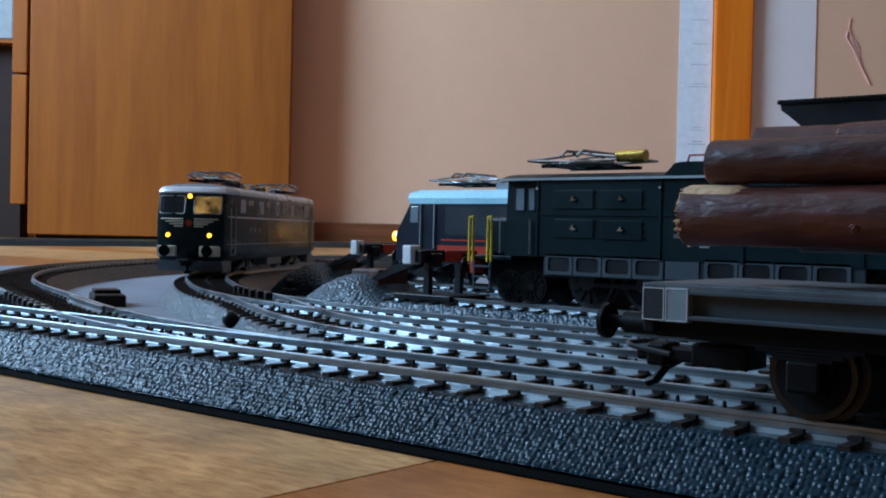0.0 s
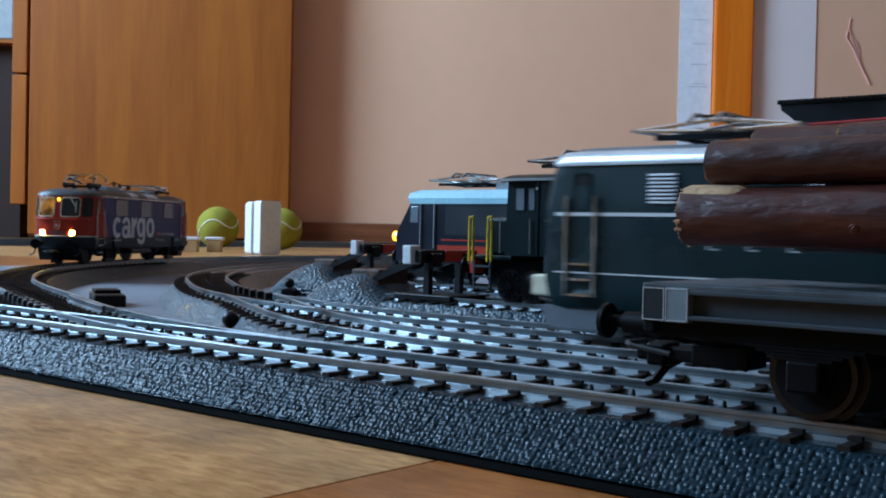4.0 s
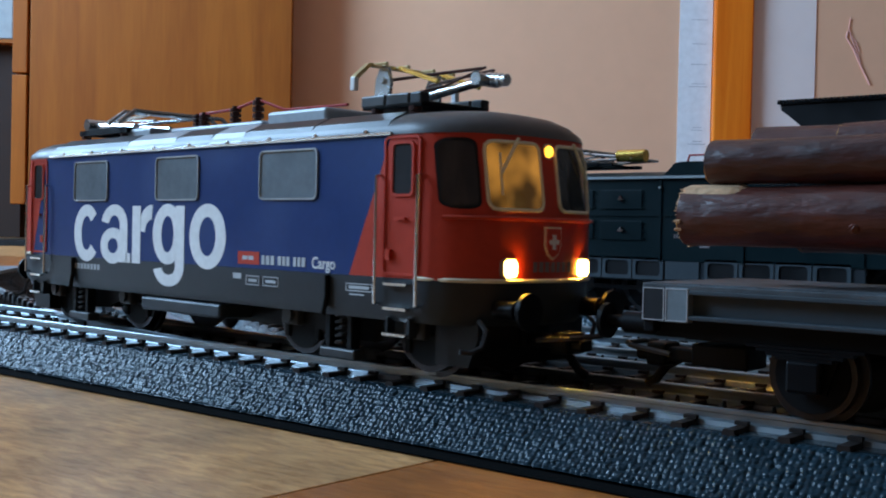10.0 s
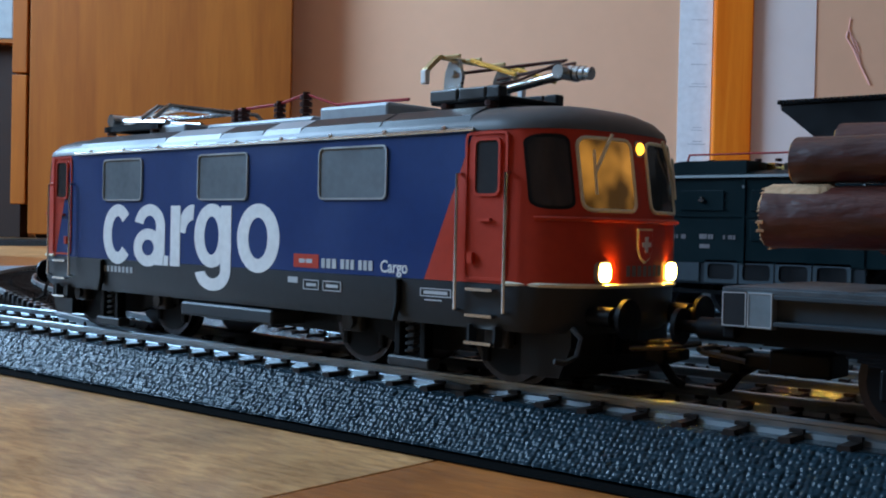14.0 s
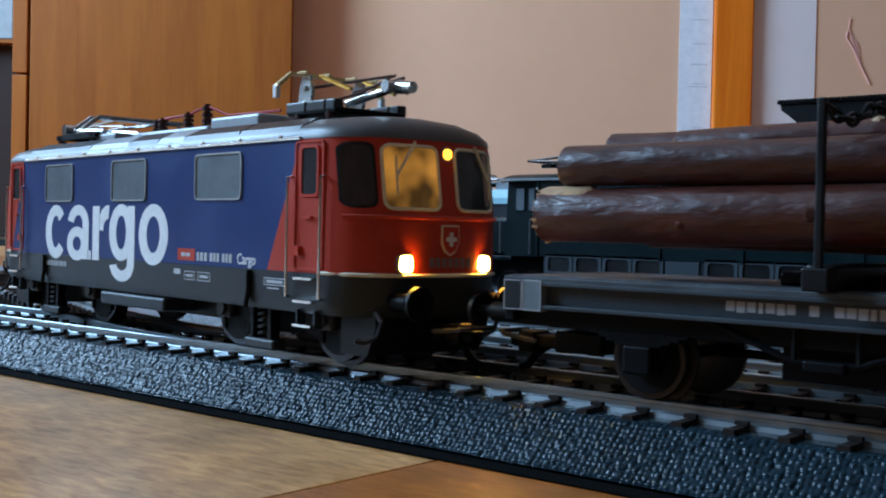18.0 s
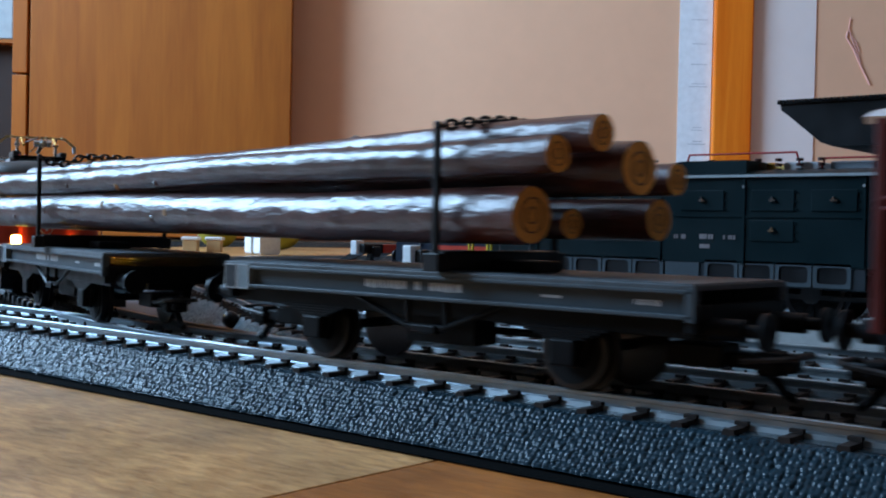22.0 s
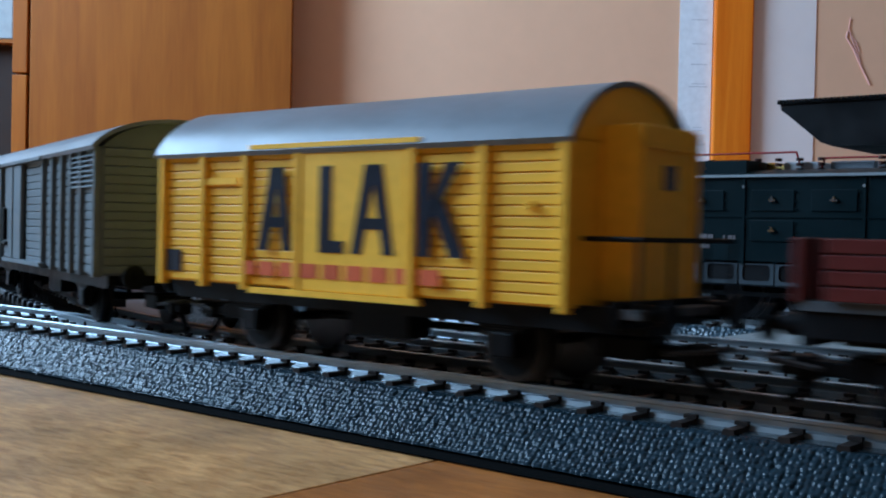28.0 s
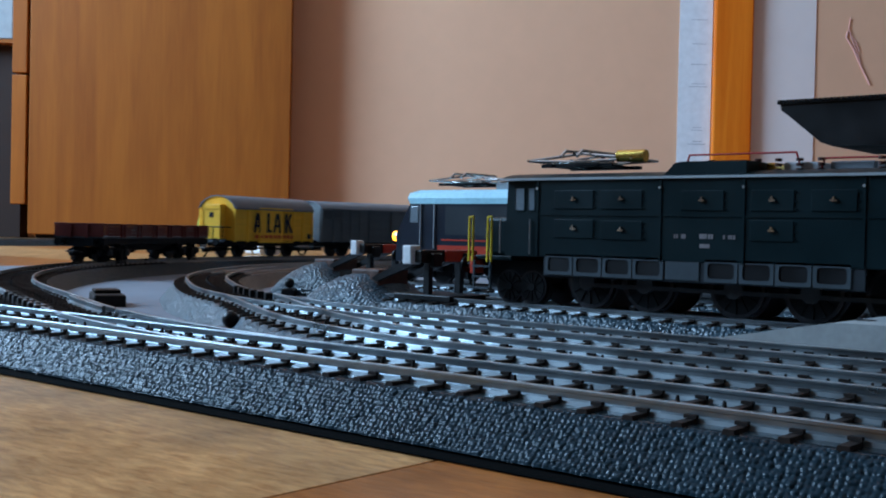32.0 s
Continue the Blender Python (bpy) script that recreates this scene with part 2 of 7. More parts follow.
M_PLATE = mat("grey label plate", (0.15, 0.19, 0.21), 0.5, var=0.12, scale=120)
M_BARE = mat("bare splintered wood", (0.50, 0.30, 0.17), 0.8, var=0.25, scale=300, bump=0.6, bscale=900)
M_DECK = mat("weathered deck board", (0.062, 0.072, 0.080), 0.5, var=0.25, scale=120, bump=0.2)
M_BARK = bark_mat("brown bark")
M_CUT = mat("cut wood end", (0.74, 0.36, 0.09), 0.7, var=0.15, scale=180, bump=0.3, bscale=700)
M_PLATFORM = mat("platform concrete plastic", (0.34, 0.34, 0.33), 0.6, var=0.1, scale=80, bump=0.1)
M_TEAL = mat("pale blue loco paint", (0.34, 0.62, 0.70), 0.35, var=0.06, scale=60)
M_NAVY = mat("black blue loco paint", (0.012, 0.017, 0.028), 0.33, var=0.1, scale=60)
M_YELLOWRAIL = mat("yellow handrail paint", (0.62, 0.44, 0.03), 0.4)
M_PLASTIC_WHITE = mat("white plastic", (0.80, 0.80, 0.80), 0.35, var=0.02, scale=30)
M_FELT = mat("yellow green felt", (0.30, 0.26, 0.035), 0.9, var=0.12, scale=60, bump=0.3)
M_CORK = mat("small beige box card", (0.52, 0.33, 0.16), 0.7, var=0.1, scale=80)
M_REDLINE = mat("red crayon", (0.85, 0.44, 0.38), 0.8)
M_GREYTEXT = mat("pale grey print", (0.42, 0.43, 0.44), 0.5)
M_DULLTEXT = mat("dull grey print", (0.17, 0.14, 0.14), 0.55)
M_SLAT = mat("dull cream slat", (0.30, 0.26, 0.20), 0.5)
M_KNOT = mat("pale branch stub", (0.42, 0.26, 0.15), 0.6, var=0.3, scale=200)
M_FAINT = mat("faint grey ink", (0.50, 0.53, 0.58), 0.8)
M_ORANGETXT = mat("red orange print", (0.62, 0.10, 0.03), 0.5)
M_INSUL = mat("brown insulator", (0.06, 0.022, 0.018), 0.35)
M_REDPIPE = mat("red roof line", (0.36, 0.03, 0.03), 0.4)

# ---- building helpers: lengths in millimetres ----
K = 0.001


def part(name, bm, material, parent=None, label="", smooth=False):
    """One mesh object out of a bmesh, under a thing or a part."""
    me = bpy.data.meshes.new(name)
    bmesh.ops.recalc_face_normals(bm, faces=bm.faces)
    bm.to_mesh(me)
    bm.free()
    me.materials.append(material)
    if smooth:
        for f in me.polygons:
            f.use_smooth = True
        me.set_sharp_from_angle(angle=radians(38))
    return attach(name, me, parent, label)


def each(name, *dims, bevel=0.0, material=None, parent=None):
    """Several boxes of one kind, each a part of its own."""
    for d in dims:
        part(name, boxes(d, bevel=bevel), material, parent)


def attach(name, me, parent=None, label=""):
    ob = new(name, me)
    if parent is not None:
        ob.parent = parent
    if label:
        ob["label"] = label
    return ob


def thing(name, label, category, group="", kind="", m=None):
    ob = new(name)
    ob.empty_display_size = 0.01
    if m is not None:
        ob.matrix_world = m
    return tagged(ob, label, category, group, kind)


def box(bm, x0, x1, y0, y1, z0, z1, bevel=0.0):
    v = [bm.verts.new((x * K, y * K, z * K)) for x in (x0, x1) for y in (y0, y1) for z in (z0, z1)]
    fs = [bm.faces.new([v[i] for i in q]) for q in ((0, 1, 3, 2), (4, 6, 7, 5), (0, 4, 5, 1), (2, 3, 7, 6), (0, 2, 6, 4), (1, 5, 7, 3))]
    if bevel:
        es = list({e for f in fs for e in f.edges})
        bmesh.ops.bevel(bm, geom=es, offset=bevel * K, segments=2, profile=0.5, affect='EDGES')
    return bm


def boxes(*dims, bevel=0.0):
    bm = bmesh.new()
    for d in dims:
        box(bm, *d, bevel=bevel)
    return bm


def prism(bm, pts, axis, a0, a1):
    """Extrude a 2D outline along an axis: 'x' takes (y, z), 'y' takes (x, z), 'z' takes (x, y)."""
    def at(p, a):
        q = {'x': (a, p[0], p[1]), 'y': (p[0], a, p[1]), 'z': (p[0], p[1], a)}[axis]
        return bm.verts.new([c * K for c in q])
    A, B = [at(p, a0) for p in pts], [at(p, a1) for p in pts]
    n = len(pts)
    for i in range(n):
        bm.faces.new((A[i], A[(i + 1) % n], B[(i + 1) % n], B[i]))
    bm.faces.new(A)
    bm.faces.new(B[::-1])
    return bm


def cyl(bm, p0, p1, r, n=12, r2=None):
    p0, p1 = Vector(p0) * K, Vector(p1) * K
    d = (p1 - p0).normalized()
    u = d.orthogonal().normalized()
    w = d.cross(u)
    r2 = r if r2 is None else r2
    A, B = [], []
    for i in range(n):
        a = 2 * math.pi * i / n
        o = u * math.cos(a) + w * math.sin(a)
        A.append(bm.verts.new(p0 + o * r * K))
        B.append(bm.verts.new(p1 + o * r2 * K))
    for i in range(n):
        bm.faces.new((A[i], A[(i + 1) % n], B[(i + 1) % n], B[i]))
    bm.faces.new(A[::-1])
    bm.faces.new(B)
    return bm


def tube(bm, pts, r, n=6):
    P = [Vector(p) for p in pts]
    u, rings = None, []
    for i, p in enumerate(P):
        a, b = P[max(i - 1, 0)], P[min(i + 1, len(P) - 1)]
        d = (p - a).normalized() + (b - p).normalized() if 0 < i < len(P) - 1 else b - a
        d = d.normalized() if d.length > 1e-6 else (b - p).normalized()
        u = d.orthogonal().normalized() if u is None else (u - d * u.dot(d)).normalized()
        w = d.cross(u)
        rings.append([p + (u * math.cos(2 * math.pi * k / n) + w * math.sin(2 * math.pi * k / n)) * r for k in range(n)])
    return loft(bm, rings)


def loft(bm, rings, caps=True):
    """Skin a list of rings with equally many points."""
    V = [[bm.verts.new([c * K for c in p]) for p in ring] for ring in rings]
    n = len(V[0])
    for A, B in zip(V, V[1:]):
        for i in range(n):
            bm.faces.new((A[i], A[(i + 1) % n], B[(i + 1) % n], B[i]))
    if caps:
        bm.faces.new(V[0])
        bm.faces.new(V[-1][::-1])
    return bm


def rounded(w, h, r, n=4, cx=0.0, cz=0.0):
    """Outline of a rounded rectangle."""
    pts = []
    for sx, sz, a0 in ((1, 1, 0), (-1, 1, 90), (-1, -1, 180), (1, -1, 270)):
        for i in range(n + 1):
            a = radians(a0 + 90 * i / n)
            pts.append((cx + sx * (w / 2 - r) + r * math.cos(a), cz + sz * (h / 2 - r) + r * math.sin(a)))
    return pts


def ring_frame(bm, outer, inner, axis, a0, a1):
    """A flat frame between two outlines with equally many points."""
    def at(p, a):
        return bm.verts.new([c * K for c in {'x': (a, p[0], p[1]), 'y': (p[0], a, p[1])}[axis]])
    O0, I0, O1, I1 = [[at(p, a) for p in q] for q, a in ((outer, a0), (inner, a0), (outer, a1), (inner, a1))]
    n = len(outer)
    for i in range(n):
        j = (i + 1) % n
        for q in ((O0[i], O0[j], I0[j], I0[i]), (O1[i], I1[i], I1[j], O1[j]), (O0[i], O1[i], O1[j], O0[j]), (I0[i], I0[j], I1[j], I1[i])):
            bm.faces.new(q)
    return bm


def letters(name, text, size, m, material, parent, squeeze=1.0, depth=0.08, label=""):
    """Raised lettering from the built-in font, as a mesh; m places it, size in millimetres."""
    cu = bpy.data.curves.new(name, "FONT")
    cu.body, cu.size, cu.extrude, cu.align_x, cu.resolution_u, cu.offset = text, size * K, depth * K, 'CENTER', 4, size * K * 0.012
    tmp = bpy.data.objects.new(name, cu)
    me = bpy.data.meshes.new_from_object(tmp)
    bpy.data.objects.remove(tmp)
    me.transform(m @ Matrix.Diagonal((squeeze, 1, 1, 1)))
    me.materials.clear()
    me.materials.append(material)
    return attach(name, me, parent, label)


WHEELS = {}


def wheelset(parent, x, r, spokes=False):
    """Two wheels and an axle at x."""
    key = (r, spokes)
    if key not in WHEELS:
        bm = bmesh.new()
        cyl(bm, (0, -1.2, 0), (0, 1.2, 0), r, 28)
        cyl(bm, (0, 0.5, 0), (0, 1.3, 0), r + 0.9, 28)
        tyre = part("tyre", bm, M_TYRE, None, smooth=True).data
        bm = bmesh.new()
        cyl(bm, (0, -1.45, 0), (0, -1.15, 0), r * 0.86, 24)
        cyl(bm, (0, -2.0, 0), (0, -1.2, 0), r * 0.24, 12)
        if spokes:
            star = []
            for i in range(12):
                for q, w in ((0.24, -0.9), (0.86, -0.4), (0.86, 0.4), (0.24, 0.9)):
                    a = i * math.pi / 6 + w * 0.35 / (q * r) * (0.5 if q < 0.5 else 1.0)
                    star.append((q * r * math.cos(a), q * r * math.sin(a)))
            prism(bm, star, 'y', -1.75, -1.3)
        disc = part("wheel_disc", bm, M_WHEEL, None, smooth=True).data
        for o in [o for o in bpy.data.objects if o.data in (tyre, disc)]:
            bpy.data.objects.remove(o)
        WHEELS[key] = tyre, disc
    tyre, disc = WHEELS[key]
    for sy in (-1, 1):
        w = attach("wheel", tyre, parent)
        w.matrix_basis = pose(x * K, sy * 8.3 * K, r * K, 0, 0, 0 if sy < 0 else 180)
        attach("wheel_disc", disc, w)
    bm = bmesh.new()
    cyl(bm, (x, -7.6, r), (x, 7.6, r), 0.9, 8)
    part("axle", bm, M_UNDER, parent)


def buffers(parent, x, sign, z=12.2, r=2.6, reach=6.5):
    for y in (-10, 10):
        bm = bmesh.new()
        cyl(bm, (x, y, z), (x + sign * reach * 0.6, y, z), 1.5, 12)
        cyl(bm, (x + sign * reach * 0.6, y, z), (x + sign * reach, y, z), 0.9, 10)
        cyl(bm, (x + sign * (reach - 0.7), y, z), (x + sign * reach, y, z), r, 18)
        part("buffer", bm, M_UNDER, parent, smooth=True)


def coupler(parent, x, sign, z=6.2):
    """Close coupler: spring housing, drawbar, wire loop and a bent hook."""
    def xs(a, b):
        return min(x + sign * a, x + sign * b), max(x + sign * a, x + sign * b)
    c = part("coupler", boxes((*xs(-10, -1.5), -3.2, 3.2, z - 0.6, z + 2.6), (*xs(-2, 4.0), -1.6, 1.6, z - 0.4, z + 1.6), bevel=0.3), M_UNDER, parent)
    bm = bmesh.new()
    tube(bm, [(x + sign * 1.5, -3.6, z + 0.8), (x + sign * 8.0, -3.6, z + 1.6), (x + sign * 9.2, -2.4, z + 1.8), (x + sign * 9.2, 2.4, z + 1.8), (x + sign * 8.0, 3.6, z + 1.6), (x + sign * 1.5, 3.6, z + 0.8)], 0.42)
    part("coupler_loop", bm, M_UNDER_GREY, c)
    part("coupler_head", boxes((*xs(3, 6.2), -2.4, 2.4, z - 1.2, z + 2.2), (*xs(5.6, 8.4), -1.5, 1.5, z - 0.6, z + 1.2), bevel=0.5), M_UNDER, c)
    part("coupler_hook", tube(bmesh.new(), [(x + sign * 2, 0.6, z), (x + sign * 4.4, 0.6, z - 1.4), (x + sign * 6.2, 0.8, z - 3.6), (x + sign * 7.6, 0.8, z - 4.2)], 0.7), M_UNDER, c)


# ---- the paths of the tracks: s runs to the right, in metres ----
RAIL_TOP = 0.0103


def loop_path(s, x0=-0.0362, r1=0.3833, a1=0.3796, straight=0.0946, r2=0.4694, y0=0.0):
    """Straight, an arc, a short straight, an arc to a half turn and straight back. Gives x, y and the angle turned."""
    d = x0 - s
    if d <= 0:
        return s, y0, 0.0
    a = min(d / r1, a1)
    x, y = x0 - r1 * math.sin(a), y0 + r1 * (1 - math.cos(a))
    d -= r1 * a1
    if d <= 0:
        return x, y, a
    g = min(d, straight)
    x, y = x - g * math.cos(a1), y + g * math.sin(a1)
    d -= straight
    if d <= 0:
        return x, y, a1
    b = min(d / r2, math.pi - a1)
    x -= r2 * (math.sin(a1 + b) - math.sin(a1))
    y += r2 * (math.cos(a1) - math.cos(a1 + b))
    d -= r2 * (math.pi - a1)
    return x + max(d, 0), y, a1 + b


def inner_path(s):
    return loop_path(s, -0.0652, 0.3225, 0.60, 0.03, 0.40, 0.0775)


def middle_path(s):
    x, y, a = inner_path(s)
    k = min(max((s + 0.197) / 0.16, 0.0), 1.0)
    off = -0.03875 * k * k * (3 - 2 * k)
    return x + math.sin(a) * off, y + math.cos(a) * off, a


def line_path(y, x0=0.0, turn=0.0):
    c, d = math.cos(turn), math.sin(turn)
    return lambda s: (x0 + s * c, y + s * d, -turn)


def on_path(path, s, half):
    """The pose of a vehicle whose two pivots stand half metres before and behind s."""
    xa, ya, _ = path(s - half)
    xb, yb, _ = path(s + half)
    return Matrix.Translation(((xa + xb) / 2, (ya + yb) / 2, RAIL_TOP)) @ Matrix.Rotation(math.atan2(yb - ya, xb - xa), 4, 'Z')

# ---- the room ----
def placed(ob, m):
    ob.matrix_world = m
    return ob


def slab(name, dims, material, kind="structure", label="", category="", m=ROOM, bevel=0.0):
    """A box of the setting; dims in metres in the room's axes."""
    bm = bmesh.new()
    box(bm, *[d / K for d in dims], bevel=bevel)
    ob = part(name, bm, material)
    ob.matrix_world = m
    return tagged(ob, label, category, "", kind)


floor_sheet = slab("floor", (-2.3, 2.6, -2.1, 3.0, -0.05, -0.0012), M_FLOOR, label="worn honey-coloured oak parquet floor with thin dark joints", category="floor")
# parquet blocks: the ones near the layout are pieces of their own
STAVES = []
for wood in (M_FLOOR, M_FLOOR_DARK):
    bm = bmesh.new()
    box(bm, -174.75, 174.75, -34.8, 34.8, -1.2, 0, 0.25)
    STAVES.append(part("parquet_block", bm, wood).data)
for o in [o for o in bpy.data.objects if o.data in STAVES]:
    bpy.data.objects.remove(o)
rs = random.Random(4)
for j in range(-3, 31):
    for i in range(-6, 3):
        x, y = i * 0.35 + 0.004 - 0.175 + (j % 3) * 0.117, j * 0.07 - 0.0545
        if x < -1.75 - 0.2 * (j < 12) or x > 0.9:
            continue
        dark = rs.random() < 0.4
        if j == 0:
            dark = i > 0
        ob = attach("parquet_block", STAVES[dark], floor_sheet)
        ob.matrix_basis = ROOM.inverted() @ pose(x, y, rs.uniform(-0.00012, 0.0), 0, 0, 180 * (i % 2))

back_wall = slab("wall_back", (-2.2, 2.5, 2.42, 2.55, 0, 2.5), M_WALL, label="beige painted plaster wall", category="wall")
# side, window and front walls stay out of view and are darkened against bounce
slab("wall_right", (2.4, 2.5, -2.0, 2.42, 0, 2.5), M_WALL_UNSEEN, label="unseen side wall, dark to limit bounced light", category="wall")
slab("ceiling", (-2.3, 2.6, -2.1, 2.6, 2.5, 2.6), M_WALL_WHITE, label="white painted ceiling", category="ceiling")
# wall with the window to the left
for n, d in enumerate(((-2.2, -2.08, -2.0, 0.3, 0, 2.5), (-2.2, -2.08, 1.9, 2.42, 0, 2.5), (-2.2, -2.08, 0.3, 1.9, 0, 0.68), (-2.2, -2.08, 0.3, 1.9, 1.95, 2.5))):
    slab("wall_left", d, M_WALL_UNSEEN, label="unseen wall round the window, dark to limit bounced light", category="wall")
slab("wall_front", (-2.2, 2.5, -2.0, -1.88, 0, 2.5), M_WALL_UNSEEN, label="unseen wall behind the camera, dark to limit bounced light", category="wall")
slab("baseboard", (-0.62, 0.68, 2.395, 2.42, 0, 0.046), M_SKIRTING, label="low reddish brown wooden baseboard along the wall", category="baseboard", bevel=3)

# wooden post and a pale slab for the patch of light beside it
post = slab("door_post", (0.5725, 0.6560, 2.397, 2.4195, 0, 2.1), M_POST, label="varnished orange pine door post", category="door frame", bevel=4)
# the moulding's darker brown paints the shaded left edge of the post
bm = bmesh.new()
prism(bm, [(590 + 19 * math.cos(a), 2397 - 12 * math.sin(a)) for a in [math.pi * q / 10 for q in range(11)]], 'z', 0, 2100)
placed(part("trim", bm, M_POST_SHADED, post, "half-round moulding, browned for the post's shaded edge", smooth=True), Matrix.Identity(4))
# thin slab: the window's light on the wall is put into its colour
slab("wall_recess", (0.6565, 0.795, 2.4175, 2.4195, 0, 2.5), M_WALL_WHITE, label="pale slab that paints the patch of light on the wall", category="wall")


slab("ground_sheet", (-0.655, 0.6, 0.045, 1.12, -0.0002, 0.0008), M_SHEET, label="pale grey board lying under the curved tracks", category="ground sheet", m=Matrix.Identity(4), bevel=0.3)


def paper_strip():
    t = thing("paper_strip", "long white paper strip with faint grey writing hanging on the wall", "paper", m=ROOM)
    bm = boxes((500, 571, 2415, 2416.5, 120, 900))
    part("sheet", bm, M_PAPER, t)
    for z, w in ((262, 26), (268, 20), (356, 40), (362, 30), (404, 34), (448, 30), (232, 38), (238, 20), (500, 34)):
        part("writing_line", boxes((543 - w / 2, 543 + w / 2, 2414.4, 2415.2, z, z + 1.6)), M_FAINT, t, "unreadable faint grey line")


paper_strip()


def crayon_mark():
    t = thing("crayon_mark", "thin red crayon scribble on the pale wall", "scribble", m=ROOM)
    bm = bmesh.new()
    tube(bm, [(864, 2418, 484), (861, 2418, 470), (868, 2418, 460), (877, 2418, 446), (892, 2418, 413), (904, 2418, 390), (914, 2418, 370)], 1.7, 6)
    tube(bm, [(869, 2418, 512), (866, 2418, 490), (873, 2418, 468), (885, 2418, 440), (893, 2418, 418)], 1.2, 5)
    tube(bm, [(872, 2418, 474), (882, 2418, 462), (890, 2418, 440)], 1.0, 5)
    part("stroke", bm, M_REDLINE, t)


crayon_mark()


def cabinet():
    t = thing("cabinet", "tall orange beech veneer cabinet with a plain door", "cabinet", m=ROOM)
    part("side_panel", boxes((-392, -377, 2342, 2418, 4, 1450), bevel=1.2), M_CABINET, t)
    part("body", boxes((-863, -392, 2352, 2418, 4, 1450)), M_CABINET, t)
    part("door", boxes((-865.5, -322.8, 2320, 2341, 8, 1440), bevel=2), M_CABINET, t, "plain beech veneer cabinet door")
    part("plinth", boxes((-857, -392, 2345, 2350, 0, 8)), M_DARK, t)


def drawer_unit():
    t = thing("drawer_unit", "beech drawer unit with an open dark compartment", "drawer unit", m=ROOM)
    # near-black colour paints the shade inside the compartment
    part("body", boxes((-1420, -900, 2370, 2418, 0, 1450)), M_DARK, t, "compartment back, blackened for its inner shade")
    part("drawer_front", boxes((-903, -872, 2322, 2368, 70, 338.6), bevel=2), M_CABINET, t)
    part("drawer_front", boxes((-903, -872, 2322, 2368, 342.8, 780), bevel=2), M_CABINET, t)
    part("shelf", boxes((-1420, -903, 2335, 2368, 406, 413)), M_CABINET, t)
    part("storage_box", boxes((-1200, -909, 2340, 2366, 414.7, 520), bevel=3), M_GREYWAG, t, "grey blue box in the compartment")


cabinet()
drawer_unit()


# ---- tracks ----
def bed_profile():
    return ((-20.0, 0.3), (-19.6, 1.0), (-14.6, 7.2), (-13.6, 7.9), (13.6, 7.9), (14.6, 7.2), (19.6, 1.0), (20.0, 0.3))


STRIP = ((-13.0, 7.6), (-12.9, 8.0), (12.9, 8.0), (13.0, 7.6))


def sweep(name, path, s0, s1, ds, profile, material, parent, drop=0.0, shrink_ends=False):
    """Sweep a closed profile (millimetres: across, up) along a path."""
    n = max(2, int(abs(s1 - s0) / ds) + 1)
    rings = []
    for i in range(n):
        s = s0 + (s1 - s0) * i / (n - 1)
        x, y, a = path(s)
        k = 1.0
        if shrink_ends:
            k = min(1.0, (s - s0 + 0.0015) / 0.02)
        rings.append([((x + math.sin(a) * o * K) / K, (y + math.cos(a) * o * K) / K, max(0.2, (h - drop) * (k if h < 9 else 1))) for o, h in profile])
    bm = bmesh.new()
    loft(bm, rings)
    return part(name, bm, material, parent)


bm = bmesh.new()
prism(bm, ((-1.0, 7.3), (-0.72, 8.5), (0.72, 8.5), (1.0, 7.3)), 'y', -14.0, 14.0)
for sy in (-1, 1):
    for e in (-1, 1):
        box(bm, -0.9, 0.9, sy * 8.7 + e * 1.2 - 0.45, sy * 8.7 + e * 1.2 + 0.45, 8.6, 9.1)
cyl(bm, (0, 0, 8.6), (0, 0, 9.9), 0.45, 6, 0.25)
SLEEPER = part("sleeper", bm, M_SLEEPER).data
for o in [o for o in bpy.data.objects if o.data == SLEEPER]:
    bpy.data.objects.remove(o)

RAIL_PROFILE = lambda c: ((c - 1.15, 7.85), (c - 0.92, 8.65), (c - 0.34, 8.85), (c - 0.32, 9.6), (c - 0.5, 9.72), (c - 0.5, 10.18), (c - 0.36, 10.3), (c + 0.36, 10.3), (c + 0.5, 10.18), (c + 0.5, 9.72), (c + 0.32, 9.6), (c + 0.34, 8.85), (c + 0.92, 8.65), (c + 1.15, 7.85))
PITCH_S = 0.00735


def track(label, path, s0, s1, ds, sleepers, drop=0.0, bed=True, ends=False, rails=True, phase=0.0):
    t = thing("track", label, "model track", "tracks of the layout", "structure")
    if bed:
        sweep("roadbed", path, s0, s1, ds, bed_profile(), M_BED_TOP, t, drop, ends)
        sweep("track_strip", path, s0 + (0.02 if ends else 0.0), s1, ds, STRIP, M_BED_SMOOTH, t, drop)
    if rails:
        for c in (-8.7, 8.7):
            sweep("rail", path, s0, s1, ds, RAIL_PROFILE(c), M_RAIL, t)
    a, b = sleepers
    i = math.ceil((a - phase) / PITCH_S)
    while phase + i * PITCH_S < b:
        x, y, ang = path(phase + i * PITCH_S)
        ob = attach("sleeper", SLEEPER, t)
        ob.matrix_basis = pose(x, y, -drop * K, 0, 0, math.degrees(-ang))
        i += 1
    return t


TRACK_LABEL = "steel rails on dark brown sleepers in grey plastic ballast"
near_track = track(TRACK_LABEL + ", nearest to the floor edge", line_path(0.0), -0.62, 1.7, 0.05, (-0.30, 0.19), phase=-0.1321, bed=False)
